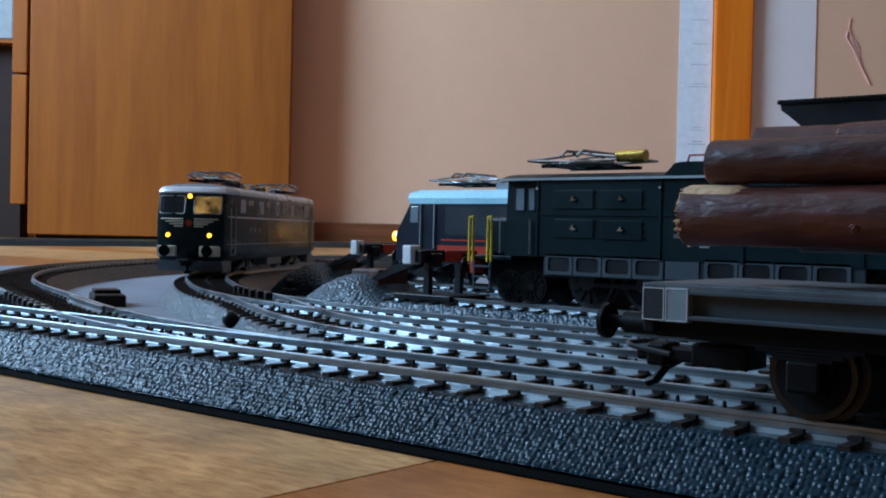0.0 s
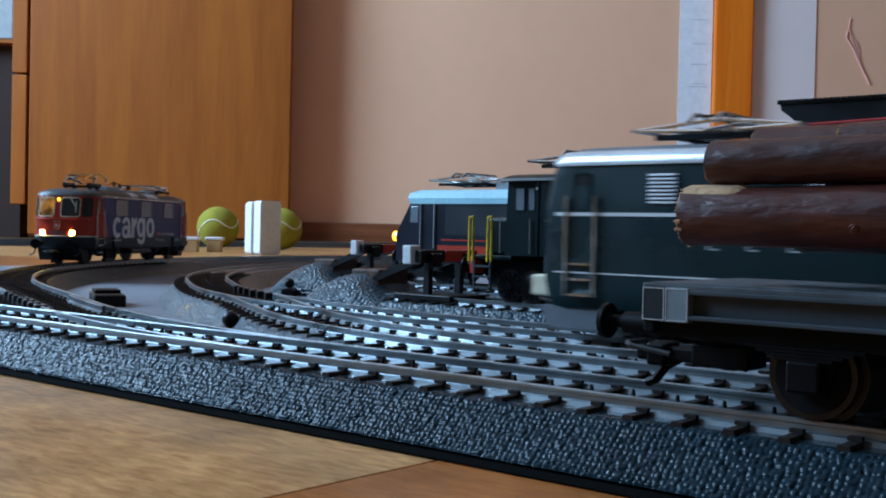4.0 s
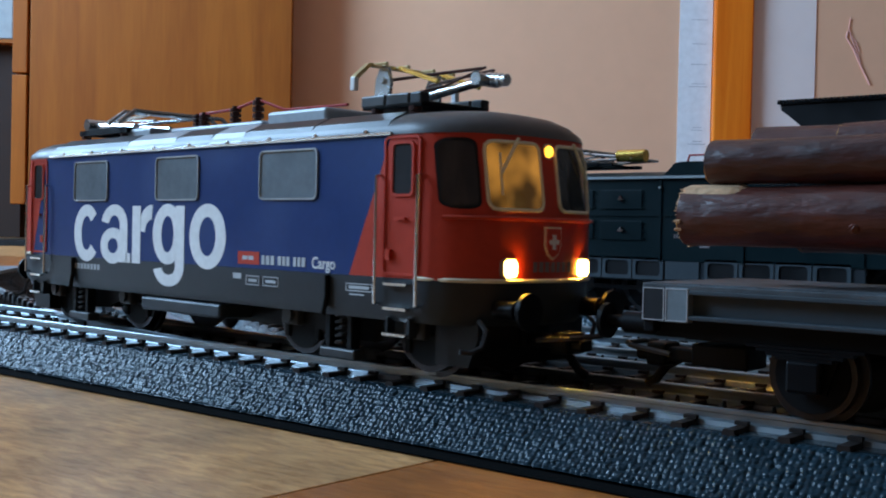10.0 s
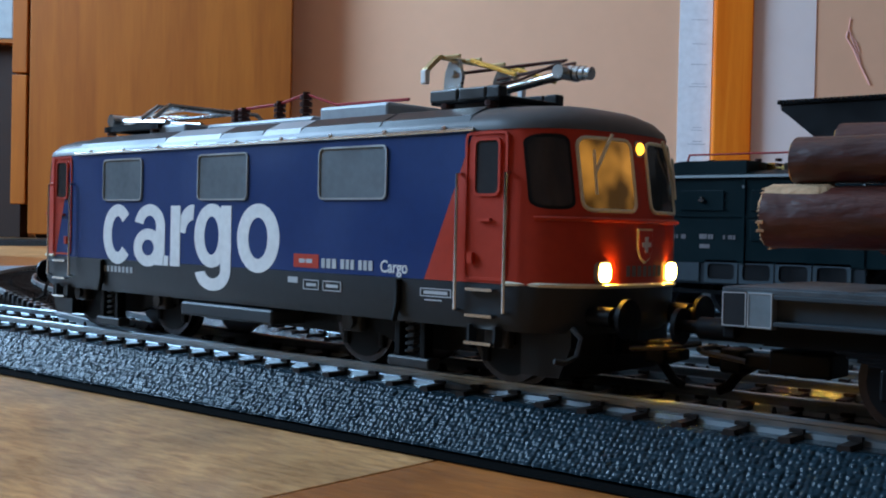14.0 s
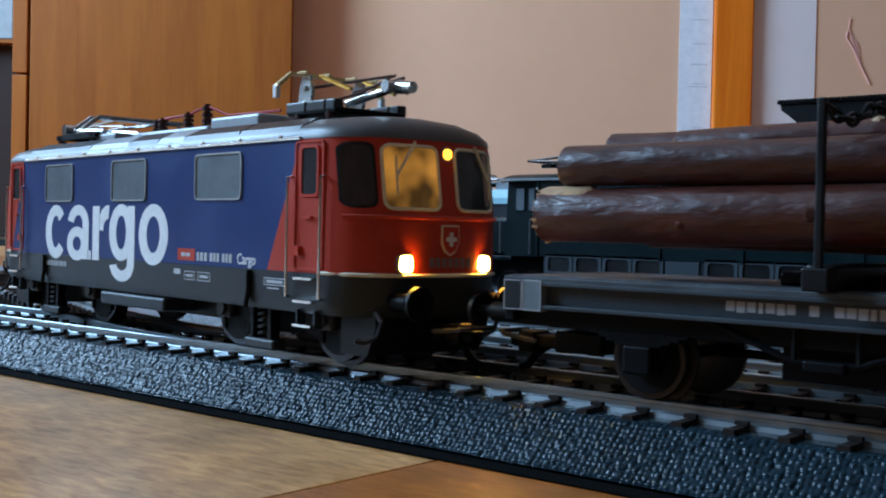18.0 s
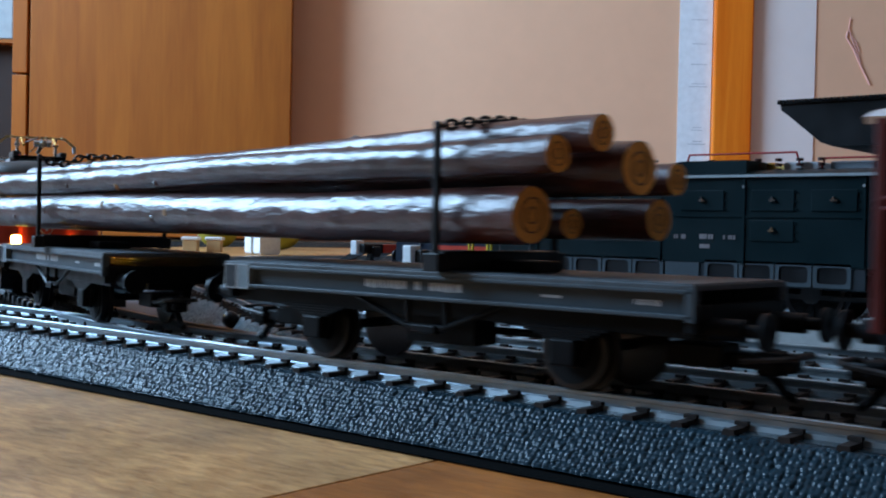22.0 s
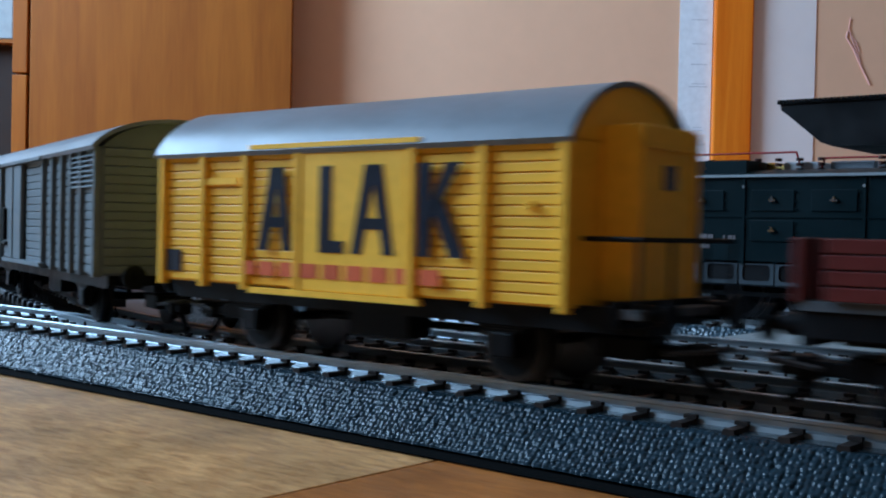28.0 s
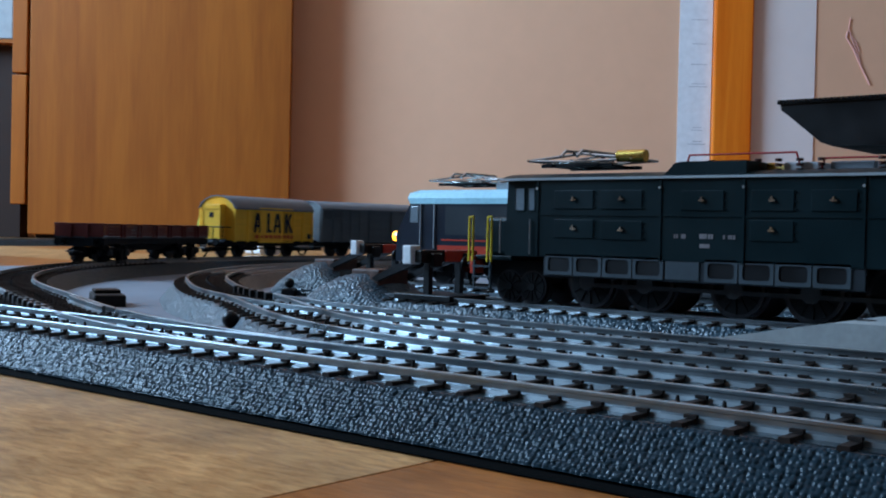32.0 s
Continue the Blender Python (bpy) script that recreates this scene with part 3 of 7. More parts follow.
# the straight roadbed: crushed-stone relief on the slope that faces the open floor
def pebbled_bed(parent):
    step, rows = 0.00015, 66
    xs = np.arange(-0.36, 0.185, step)
    rng = np.random.RandomState(3)
    v = np.linspace(0, 1, rows)
    yy = np.interp(v, [0, 0.06, 0.86, 1.0], [-21.2, -20.8, -14.4, -13.2])
    zz = np.interp(v, [0, 0.06, 0.86, 1.0], [1.0, 1.4, 7.4, 7.9])
    X, Y = np.meshgrid(xs, yy, indexing="ij")
    Z = np.tile(zz, (len(xs), 1))
    along = np.tile(np.concatenate([[0], np.cumsum(np.hypot(np.diff(yy), np.diff(zz)))]) * K, (len(xs), 1))
    H = np.zeros_like(Z)
    cell = 0.00088                      # size of a stone
    nu, nv = int(0.57 / cell) + 3, 20
    best = np.full(Z.shape, 9.0)
    ju, jv, jh = rng.rand(nu, nv), rng.rand(nu, nv), rng.rand(nu, nv)
    U, W = (X + 0.37) / cell, along / cell
    iu, iv = np.floor(U).astype(int), np.floor(W).astype(int)
    for du in (-1, 0, 1):
        for dv in (-1, 0, 1):
            a, b = np.clip(iu + du, 0, nu - 1), np.clip(iv + dv, 0, nv - 1)
            d = np.hypot(U - (iu + du + 0.26 + 0.48 * ju[a, b]), W - (iv + dv + 0.26 + 0.48 * jv[a, b]))
            near = d < best
            H = np.where(near, 0.55 + 0.45 * jh[a, b], H)
            best = np.minimum(best, d)
    relief = np.sqrt(np.clip(1 - (best / 0.64) ** 2, 0, 1)) * H * 0.40
    fade = np.interp(v, [0, 0.05, 0.93, 1.0], [0.2, 1, 1, 0.3])
    relief = relief * fade
    P = np.stack([X, (Y - relief * 0.77) * K, (Z + relief * 0.63) * K], -1).reshape(-1, 3)
    n = len(xs)
    q = np.arange((n - 1) * (rows - 1))
    i, j = q // (rows - 1), q % (rows - 1)
    k = i * rows + j
    F = np.stack([k, k + rows, k + rows + 1, k + 1], 1)
    me = bpy.data.meshes.new("ballast_slope")
    me.from_pydata(P.tolist(), [], F.tolist())
    me.materials.append(M_BED_SHADED)
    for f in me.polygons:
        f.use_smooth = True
    attach("ballast_slope", me, parent, "pebbled grey ballast slope, toned darker as the shaded side")
    core = ((-13.4, 7.85), (-19.6, 1.0), (-19.6, 0.2), (20.0, 0.3), (19.6, 1.0), (14.6, 7.2), (13.6, 7.9))
    sweep("roadbed", line_path(0.0), -0.62, 1.7, 0.05, core, M_BED_TOP, parent)
    sweep("track_strip", line_path(0.0), -0.62, 1.7, 0.05, STRIP, M_BED_SMOOTH, parent)


pebbled_bed(near_track)
# black strip imitating the shadow on the floor at the foot of the slope
sweep("base_lip", line_path(0.0), -0.62, 1.7, 0.05, ((-24.0, 0.25), (-23.8, 0.5), (-19.0, 0.7), (-19.0, 0.25)), M_SHADE_BLACK, near_track)
curve = track("curved " + TRACK_LABEL + " that leaves the straight track", loop_path, -2.7, -0.045, 0.012, (-0.62, -0.10), drop=0.12, bed=False)
sweep("roadbed", loop_path, -2.7, -0.13, 0.012, bed_profile(), M_BED_TOP, curve, 0.12)
sweep("track_strip", loop_path, -2.7, -0.13, 0.012, STRIP, M_BED_SMOOTH, curve, 0.12)
for c in (-6.9, 6.9):
    sweep("guard_rail", loop_path, -0.215, -0.165, 0.01, RAIL_PROFILE(c), M_RAIL, curve)
for k in range(7):
    x, y, a = loop_path(-0.232 + 0.0105 * k)
    ob = part("rail_chair", boxes((-1.6, 1.6, -10.6, -6.2, 8.0, 10.6), bevel=0.4), M_BLACK, curve)
    ob.matrix_basis = pose(x, y, 0, 0, 0, math.degrees(-a))
inner_track = track("curved inner " + TRACK_LABEL, inner_path, -1.9, 1.7, 0.012, (-0.40, 0.16), drop=0.06)
for k in range(6):
    x, y, a = inner_path(-0.232 + 0.009 * k)
    ob = part("rail_chair", boxes((-1.3, 1.3, 4.6, 7.2, 8.0, 10.8), bevel=0.4), M_BLACK, inner_track)
    ob.matrix_basis = pose(x, y, 0, 0, 0, math.degrees(-a))
track("middle " + TRACK_LABEL + " merging into the inner curve", middle_path, -0.185, 1.7, 0.008, (-0.17, 0.16), drop=0.2)
track("siding of " + TRACK_LABEL + " with a sloping end", line_path(0.155), -0.185, 1.3, 0.004, (-0.18, 0.14), ends=True)
track("rear siding of " + TRACK_LABEL + " with a sloping end", line_path(0.2325), -0.285, 1.3, 0.004, (-0.28, 0.05), ends=True)
track("far straight " + TRACK_LABEL, lambda s: (-1.36 + 0.04 * s, s, -radians(88)), -0.9, 1.5, 0.1, (0.05, 0.06))


def turnout_lever(x, y, turn):
    t = thing("turnout_lever", "small black turnout hand lever beside the track", "turnout lever", "turnout levers", m=pose(x, y, 0, 0, 0, turn))
    part("base", boxes((-6, 6, -3, 3, 0, 4.4), bevel=0.6), M_BLACK, t)
    bm = bmesh.new()
    bmesh.ops.create_uvsphere(bm, u_segments=16, v_segments=10, radius=0.0024, matrix=Matrix.Translation((0, 0, 0.0068)))
    part("knob", bm, M_BLACK, t, smooth=True)


turnout_lever(-0.140, 0.0555, -18)
turnout_lever(-0.286, 0.209, -50)


def point_motor(x, y, turn):
    t = thing("point_motor", "dark brown box of a turnout drive beside the curve", "turnout drive", m=pose(x, y, 0, 0, 0, turn))
    part("housing", boxes((-13, 13, -6, 6, 0, 5.4), bevel=0.8), M_SLEEPER, t)
    part("lid", boxes((-12, 2, -5, 5, 5.4, 6.8), bevel=0.5), M_SLEEPER, t)


point_motor(-0.279, 0.1065, -28)


def buffer_stop(x, y):
    """Two raking struts, a beam with a white block and a red board, and a base between the rails."""
    t = thing("buffer_stop", "black buffer stop with raking struts, white block and red board", "buffer stop", "buffer stops", m=pose(x, y, RAIL_TOP))
    part("base", boxes((-12, 14, -11, 11, -1.6, 0.6), bevel=0.4), M_BLACK, t)
    for sy in (-8.5, 8.5):
        bm = bmesh.new()
        prism(bm, ((-25, 5.0), (-22, 4.0), (3, 13.2), (3, 16), (0.5, 16)), 'y', sy - 1, sy + 1)
        part("strut", bm, M_BLACK, t)
        part("post", boxes((0.5, 3.2, sy - 1.1, sy + 1.1, 0, 16), bevel=0.2), M_BLACK, t)
        part("buffer_pad", boxes((4.4, 6.4, sy - 2.4, sy + 2.4, 10, 15), bevel=0.5), M_BLACK, t)
    part("beam", boxes((1.2, 4.4, -15, 15, 11.6, 16.0), bevel=0.4), M_BLACK, t)
    part("white_block", boxes((-3.2, 0.8, -16.5, -11.5, 11.0, 17.5), bevel=0.5), M_WHITE, t, "white reflector block")
    part("red_board", boxes((4.4, 5.2, -3.0, 14.5, 11.9, 15.9), bevel=0.3), M_RED, t, "red board")
    # rounded bank of ballast that closes the siding, with a brown timber face
    rings = []
    for x, h, w in ((-63, 0.6, 12), (-60, 5.4, 14.5), (-56, 9.3, 15.7), (-50, 13.0, 17), (-44, 15.4, 17.8), (-37, 17.0, 18.7), (-31, 17.2, 19.4), (-25, 15.2, 20), (-19, 11.4, 20), (-13, 8.4, 20), (-4, 6.8, 20)):
        rings.append([(x, w * math.cos(a), -10.1 + h * max(0.0, math.sin(a)) ** 0.75) for a in [math.pi * q / 16 for q in range(17)]])
    part("ballast_bank", loft(bmesh.new(), rings), M_BED_TOP, t, "pebbled grey bank of ballast", smooth=True)
    part("timber_face", boxes((-27, -22, -8, 8, 1.0, 8.2), (-38, -27, -6, 6, 5.4, 8.0), bevel=0.6), M_TIMBER, t, "brown timber end beam")


buffer_stop(-0.1475, 0.155)
buffer_stop(-0.2500, 0.2325)


def platform():
    t = thing("platform", "light grey station platform with a sloping ramp end", "platform", m=pose(0, 0.1163, 0))
    bm = bmesh.new()
    prism(bm, ((-14, 0), (-14, 8.9), (13.5, 14.3), (17, 14.6), (700, 14.6), (700, 0)), 'y', -17.2, 17.2)
    part("deck", bm, M_PLATFORM, t)
    bm = bmesh.new()
    cyl(bm, (17, -4, 14.55), (17, -4, 14.7), 2.3, 14)
    part("socket", bm, M_SLEEPER, t, "brown round socket")


def platform_roof():
    t = thing("platform_roof", "black corrugated platform roof with a pointed end", "platform roof", m=pose(0, 0.1163, 0))
    bm = bmesh.new()
    prism(bm, ((-0.6, 64.3), (-0.3, 62.6), (1.4, 61.3), (9.2, 54.9), (12, 53.9), (400, 53.6), (400, 64.3)), 'y', -14, 14)
    part("canopy", bm, M_BLACK, t)
    bm = bmesh.new()
    for i in range(150):
        box(bm, -1.0 + i * 1.0, -0.4 + i * 1.0, -14.6, 14.6, 64.3, 64.9)
    box(bm, -1.2, 400, -14.4, 14.4, 64.0, 64.4)
    part("sheeting", bm, M_BLACK, t)
    for x in (120, 260):
        part("column", boxes((x - 2, x + 2, -2, 2, 14.6, 55)), M_BLACK, t)


platform()
platform_roof()


# ---- small things on the far floor ----
def white_block(px, py):
    t = thing("white_plastic_case", "pair of upright white rounded plastic cases", "case", m=pose(px, py, 0, 0, 0, YAW + 35))
    bm = bmesh.new()
    prism(bm, rounded(27, 64, 4, 5, 0, 32.2), 'y', -9, 9)
    part("front_case", bm, M_PLASTIC_WHITE, t, smooth=True)
    bm = bmesh.new()
    prism(bm, rounded(27, 63, 5, 5, -3, 31.7), 'y', 9.6, 26)
    part("rear_case", bm, M_PLASTIC_WHITE, t, smooth=True)


def small_cup(px, py):
    t = thing("small_box", "tiny beige open box with white rim on the floor", "box", "tiny boxes", m=pose(px, py, 0, 0, 0, YAW))
    part("body", boxes((-9, 9, -8, 8, 0, 15), bevel=1), M_CORK, t)
    part("rim", boxes((-11, 11, -9, 9, 15, 19), bevel=1), M_PLASTIC_WHITE, t)


def tennis_ball(px, py, r):
    t = thing("ball", "dull yellow green felt ball on the floor", "ball", "balls by the wall", m=pose(px, py, r * K))
    bm = bmesh.new()
    bmesh.ops.create_uvsphere(bm, u_segments=32, v_segments=20, radius=r * K)
    part("felt", bm, M_FELT, t, smooth=True)
    bm = bmesh.new()
    pts = [(r * 1.0 * math.sin(a), r * 1.0 * math.cos(a) * math.cos(0.5 * math.sin(2 * a)), r * math.cos(a) * math.sin(0.5 * math.sin(2 * a))) for a in [i * math.pi / 20 for i in range(41)]]
    tube(bm, pts, 1.1, 5)
    part("seam", bm, M_CREAM, t)


def view_place(px, depth):
    p = ROOM @ Vector(((px - 784) / 1974.7 * depth, depth, 0))
    return p.x, p.y


white_block(*view_place(472, 1.33))
small_cup(*view_place(338, 1.40))
small_cup(*view_place(380, 1.42))
tennis_ball(*view_place(385, 1.66), 31)
tennis_ball(*view_place(497, 1.66), 31)

# ---- rolling stock: each is built round its own middle, x forwards, rail top at 0, millimetres ----
def side_window(parent, x0, x1, z0, z1, y, frame_mat, glass_mat, r=1.2, depth=0.3, bar=0.42):
    for sy in (-1, 1):
        cx, cz, w, h = (x0 + x1) / 2, (z0 + z1) / 2, x1 - x0, z1 - z0
        bm = bmesh.new()
        ya, yb = sorted((sy * (y - 0.25), sy * (y + depth)))
        ring_frame(bm, rounded(w, h, r, 3, cx, cz), rounded(w - 2 * bar, h - 2 * bar, max(0.2, r - bar * 0.6), 3, cx, cz), 'y', ya, yb)
        win = part("window", bm, frame_mat, parent)
        bm = bmesh.new()
        ya, yb = sorted((sy * (y - 0.4), sy * (y + 0.08)))
        prism(bm, rounded(w - 1.6 * bar, h - 1.6 * bar, max(0.2, r - bar), 3, cx, cz), 'y', ya, yb)
        part("pane", bm, glass_mat, win)


def pantograph(parent, x, z, sign, rise, metal=None, length=26.0):
    """Half-scissor current collector: base frame, lower arm, fork and a bow with two strips."""
    metal = metal or M_SILVER
    p = part("pantograph", boxes((x - 11, x + 11, -8, -6.4, z, z + 1.2), (x - 11, x + 11, 6.4, 8, z, z + 1.2), (x - 10, x - 8, -8, 8, z, z + 1.2), (x + 8, x + 10, -8, 8, z, z + 1.2)), M_UNDER, parent)
    bm = bmesh.new()
    kx, tx = x + sign * 13.5, x - sign * (length - 8)
    kz = z + 3.4 + rise * 0.25
    for y in (-4.5, 4.5):
        tube(bm, [(x - sign * 9, y, z + 1.6), (kx, y * 0.6, kz)], 0.75, 8)
        tube(bm, [(kx, y * 0.6, kz), (tx, y * 1.3, z + 5 + rise)], 0.42, 6)
    tube(bm, [(x - sign * 6, 0, z + 1.6), (kx - sign * 2, 0, kz + 1.2), (tx + sign * 8, 0, z + 4.6 + rise)], 0.35, 6)
    cyl(bm, (kx, -5, kz), (kx, 5, kz), 1.5, 10)
    part("arm", bm, metal, p, smooth=True)
    bm = bmesh.new()
    for d in (-2.2, 2.2):
        tube(bm, [(tx + d, -15, z + 2.2 + rise), (tx + d, -11, z + 5.2 + rise), (tx + d, 11, z + 5.2 + rise), (tx + d, 15, z + 2.2 + rise)], 0.5, 6)
    for y in (-8, 0, 8):
        tube(bm, [(tx - 2.2, y, z + 5.2 + rise), (tx + 2.2, y, z + 5.2 + rise)], 0.35, 5)
    part("bow", bm, metal, p)
    bm = bmesh.new()
    for px in (-9, 9):
        for y in (-7.2, 7.2):
            for k in range(3):
                cyl(bm, (x + px, y, z - 2.2 + k * 0.75), (x + px, y, z - 1.7 + k * 0.75), 1.1, 10)
    part("insulator", bm, M_INSUL, p)


def raised_pantograph(parent):
    """Single-arm current collector, folded low: grey base, chrome arm and spring box, pale bow with a white-tipped horn."""
    p = part("pantograph", boxes((42, 57, -8, 8, 43.0, 44.0), bevel=0.3), M_UNDER, parent, "dark pantograph base frame")
    for y in (-7.2, 7.2):
        for x0, x1 in ((42, 48), (48.4, 54), (54.3, 57)):
            part("base_beam", boxes((x0, x1, y - 1.0, y + 1.0, 43.4, 45.4), bevel=0.3), M_ROOF if x0 < 54 else M_UNDER_GREY, p, "grey base beam" if x0 < 54 else "")
    for y in (-6, 6):
        bm = prism(bmesh.new(), ((43.2, 43.6), (46.6, 44.0), (47.4, 47.6), (46.6, 50.4), (44.8, 50.8), (43.6, 48.4)), 'y', y - 0.35, y + 0.35)
        plate = part("side_plate", bm, M_SILVER, p, "polished end plate")
        part("pin", cyl(bmesh.new(), (45.4, y - 0.8, 48.2), (45.4, y + 0.8, 48.2), 0.6, 12), M_SILVER, plate)
    part("lower_arm", cyl(bmesh.new(), (50, 0, 45.6), (63.4, 0, 47.4), 0.75, 12), M_SILVER, p, "thick chrome arm", smooth=True)
    k = part("knuckle", cyl(bmesh.new(), (63.8, -2.6, 47.5), (63.8, 2.6, 47.5), 1.1, 14), M_SILVER, p, "chrome spring housing", smooth=True)
    for i in range(4):
        part("spring_disc", cyl(bmesh.new(), (64.4 + i * 1.05, 0, 47.5 - i * 0.1), (65.2 + i * 1.05, 0, 47.4 - i * 0.1), 1.25 - 0.08 * i, 14), M_SILVER, k, smooth=True)
    for y in (-4.6, 4.6):
        part("upper_rod", tube(bmesh.new(), [(45.6, y, 48.4), (56, y * 0.6, 48.9), (64.2, y * 0.3, 49.2)], 0.28, 6), M_INSUL, p, "thin dark rod")
    part("guide_rod", tube(bmesh.new(), [(44.4, -2, 45.8), (55, -1, 47.0), (63.6, 0, 49.6)], 0.22, 6), M_INSUL, p)
    bm = prism(bmesh.new(), ((-12.4, 47.0), (-12.2, 48.4), (-9.2, 50.9), (9.2, 50.9), (12.2, 48.4), (12.4, 47.0), (11.7, 46.9), (11.5, 48.0), (8.9, 50.3), (-8.9, 50.3), (-11.5, 48.0), (-11.7, 46.9)), 'x', 44.2, 45.2)
    part("bow", bm, M_BOW, p, "pale brass contact bow")
    for y in (-12.05, 12.05):
        part("horn_tip", boxes((44.1, 45.3, y - 0.5, y + 0.5, 45.9, 48.2), bevel=0.2), M_WHITE, p, "white horn tip")
    for y in (-8, -3, 3, 8):
        part("bow_tie", tube(bmesh.new(), [(44.8, y, 50.6), (48.4, y, 50.6)], 0.34, 6), M_BOW, p)
    for y in (-5, 5):
        part("bow_arm", tube(bmesh.new(), [(48.2, y, 50.2), (57.5, y, 47.2)], 0.42, 6), M_BRASS, p)
    for x in (45, 54.5):
        for y in (-7, 7):
            bm = bmesh.new()
            for q in range(3):
                cyl(bm, (x, y, 40.6 + q * 0.9), (x, y, 41.4 + q * 0.9), 1.15 - 0.15 * (q % 2), 10)
            part("insulator", bm, M_INSUL, p)


def diamond_pantograph(parent, x, z, metal):
    """Folded diamond pantograph: crossed rods over a frame."""
    p = part("pantograph", boxes((x - 13, x + 13, -9, -7.6, z, z + 1.1), (x - 13, x + 13, 7.6, 9, z, z + 1.1), (x - 9, x - 7.6, -9, 9, z, z + 1.1), (x + 7.6, x + 9, -9, 9, z, z + 1.1)), M_UNDER, parent)
    for y in (-7, 7):
        for s in (-1, 1):
            part("lower_rod", tube(bmesh.new(), [(x - s * 7, y, z + 1.4), (x + s * 19, y, z + 2.4)], 0.45, 6), metal, p)
            part("upper_rod", tube(bmesh.new(), [(x + s * 19, y, z + 2.4), (x, y * 0.8, z + 4.4)], 0.45, 6), metal, p)
    for d in (-19, 19):
        part("cross_rod", cyl(bmesh.new(), (x + d, -8, z + 2.4), (x + d, 8, z + 2.4), 0.45, 6), metal, p)
    bm = bmesh.new()
    for d in (-3, 3):
        tube(bm, [(x + d, -13, z + 3.0), (x + d, -10, z + 5.0), (x + d, 10, z + 5.0), (x + d, 13, z + 3.0)], 0.55, 6)
    for y in (-7, 0, 7):
        box(bm, x - 3, x + 3, y - 0.4, y + 0.4, z + 4.6, z + 5.2)
    part("bow", bm, metal, p)
    bm = bmesh.new()
    for d in (-5, 5):
        cyl(bm, (x + d, -4, z + 1.6), (x + d, 4, z + 1.6), 1.3, 10)
    part("spring", bm, metal, p, smooth=True)


def bogie(parent, x, base, r, n=2, spokes=False, length=None):
    """Frame with axle boxes, coil springs, spring planks, brake shoes and wheelsets."""
    L = (length or base) / 2
    b = part("bogie", boxes((x - L - 5, x + L + 5, -10.6, 10.6, r + 1.2, r + 2.6), (x - 5, x + 5, -10, 10, r, r + 3), bevel=0.25), M_UNDER, parent)
    for sy in (-1, 1):
        ya, yb = sorted((sy * 10.4, sy * 11.6))
        bm = prism(bmesh.new(), ((x - L - 5, r + 2.4), (x - L - 5, r - 0.6), (x - L + 4, r - 1.2), (x - 6, r - 3.2), (x + 6, r - 3.2), (x + L - 4, r - 1.2), (x + L + 5, r - 0.6), (x + L + 5, r + 2.4)), 'y', ya, yb)
        part("side_frame", bm, M_UNDER, b)
        for i in range(n):
            wx = x - base / 2 + base * i / max(1, n - 1)
            ya, yb = sorted((sy * 11.4, sy * 13.0))
            part("axle_box", boxes((wx - 2.4, wx + 2.4, ya, yb, r - 1.8, r + 2.2), bevel=0.4), M_UNDER_GREY, b)
            part("axle_cap", cyl(bmesh.new(), (wx, sy * 12.8, r), (wx, sy * 13.7, r), 1.3, 12), M_UNDER_GREY, b)
            for d in (-4.4, 4.4):
                part("brake_shoe", boxes((wx + d - 0.7, wx + d + 0.7, min(sy * 7, sy * 10.2), max(sy * 7, sy * 10.2), r - 4.4, r + 0.6), bevel=0.3), M_UNDER, b)
        ya, yb = sorted((sy * 12.6, sy * 15.4))
        part("spring_plank", boxes((x - 4.6, x + 4.6, ya, yb, r - 6.2, r - 4.4), bevel=0.35), M_UNDER_GREY, b, "worn grey spring plank")
        part("spring_hanger", boxes((x - 3.4, x - 2.2, ya + 0.4, yb - 0.4, r - 4.4, r + 1.6), bevel=0.2), M_UNDER, b)
        part("spring_hanger", boxes((x + 2.2, x + 3.4, ya + 0.4, yb - 0.4, r - 4.4, r + 1.6), bevel=0.2), M_UNDER, b)
        coil = [(x + 1.15 * math.cos(k * 0.9), sy * 14 + 1.15 * math.sin(k * 0.9), r - 4.3 + k * 0.165) for k in range(38)]
        part("coil_spring", tube(bmesh.new(), coil, 0.34, 5), M_UNDER_GREY, b)
    for i in range(n):
        wheelset(parent, x - base / 2 + base * i / max(1, n - 1), r, spokes)


# -- red and blue freight locomotive
NOSE_Y = [0.0, 5.0, 9.5, 13.0, 15.4, 16.6, 17.0]
NOSE_X = [78.5, 78.3, 77.4, 75.5, 72.7, 70.0, 66.0]


def nose_x(y, z):
    lean = 0.0 if z < 25 else (z - 25) * 0.15
    if z < 15:
        lean = (15 - z) * 0.05
    return float(np.interp(abs(y), NOSE_Y, NOSE_X)) - lean


def plan(z, half, x_back=None, inset=0.0):
    """Horizontal outline of the body: one nose and a straight back edge, or both noses."""
    ys = sorted({-y for y in NOSE_Y} | set(NOSE_Y))
    f = half / 17.0
    front = [(nose_x(y, z) - inset, y * f) for y in ys]
    if x_back is not None:
        return [(*p, z) for p in front] + [(x_back, half, z), (x_back, -half, z)]
    return [(*p, z) for p in front] + [(-p[0], -p[1], z) for p in front]


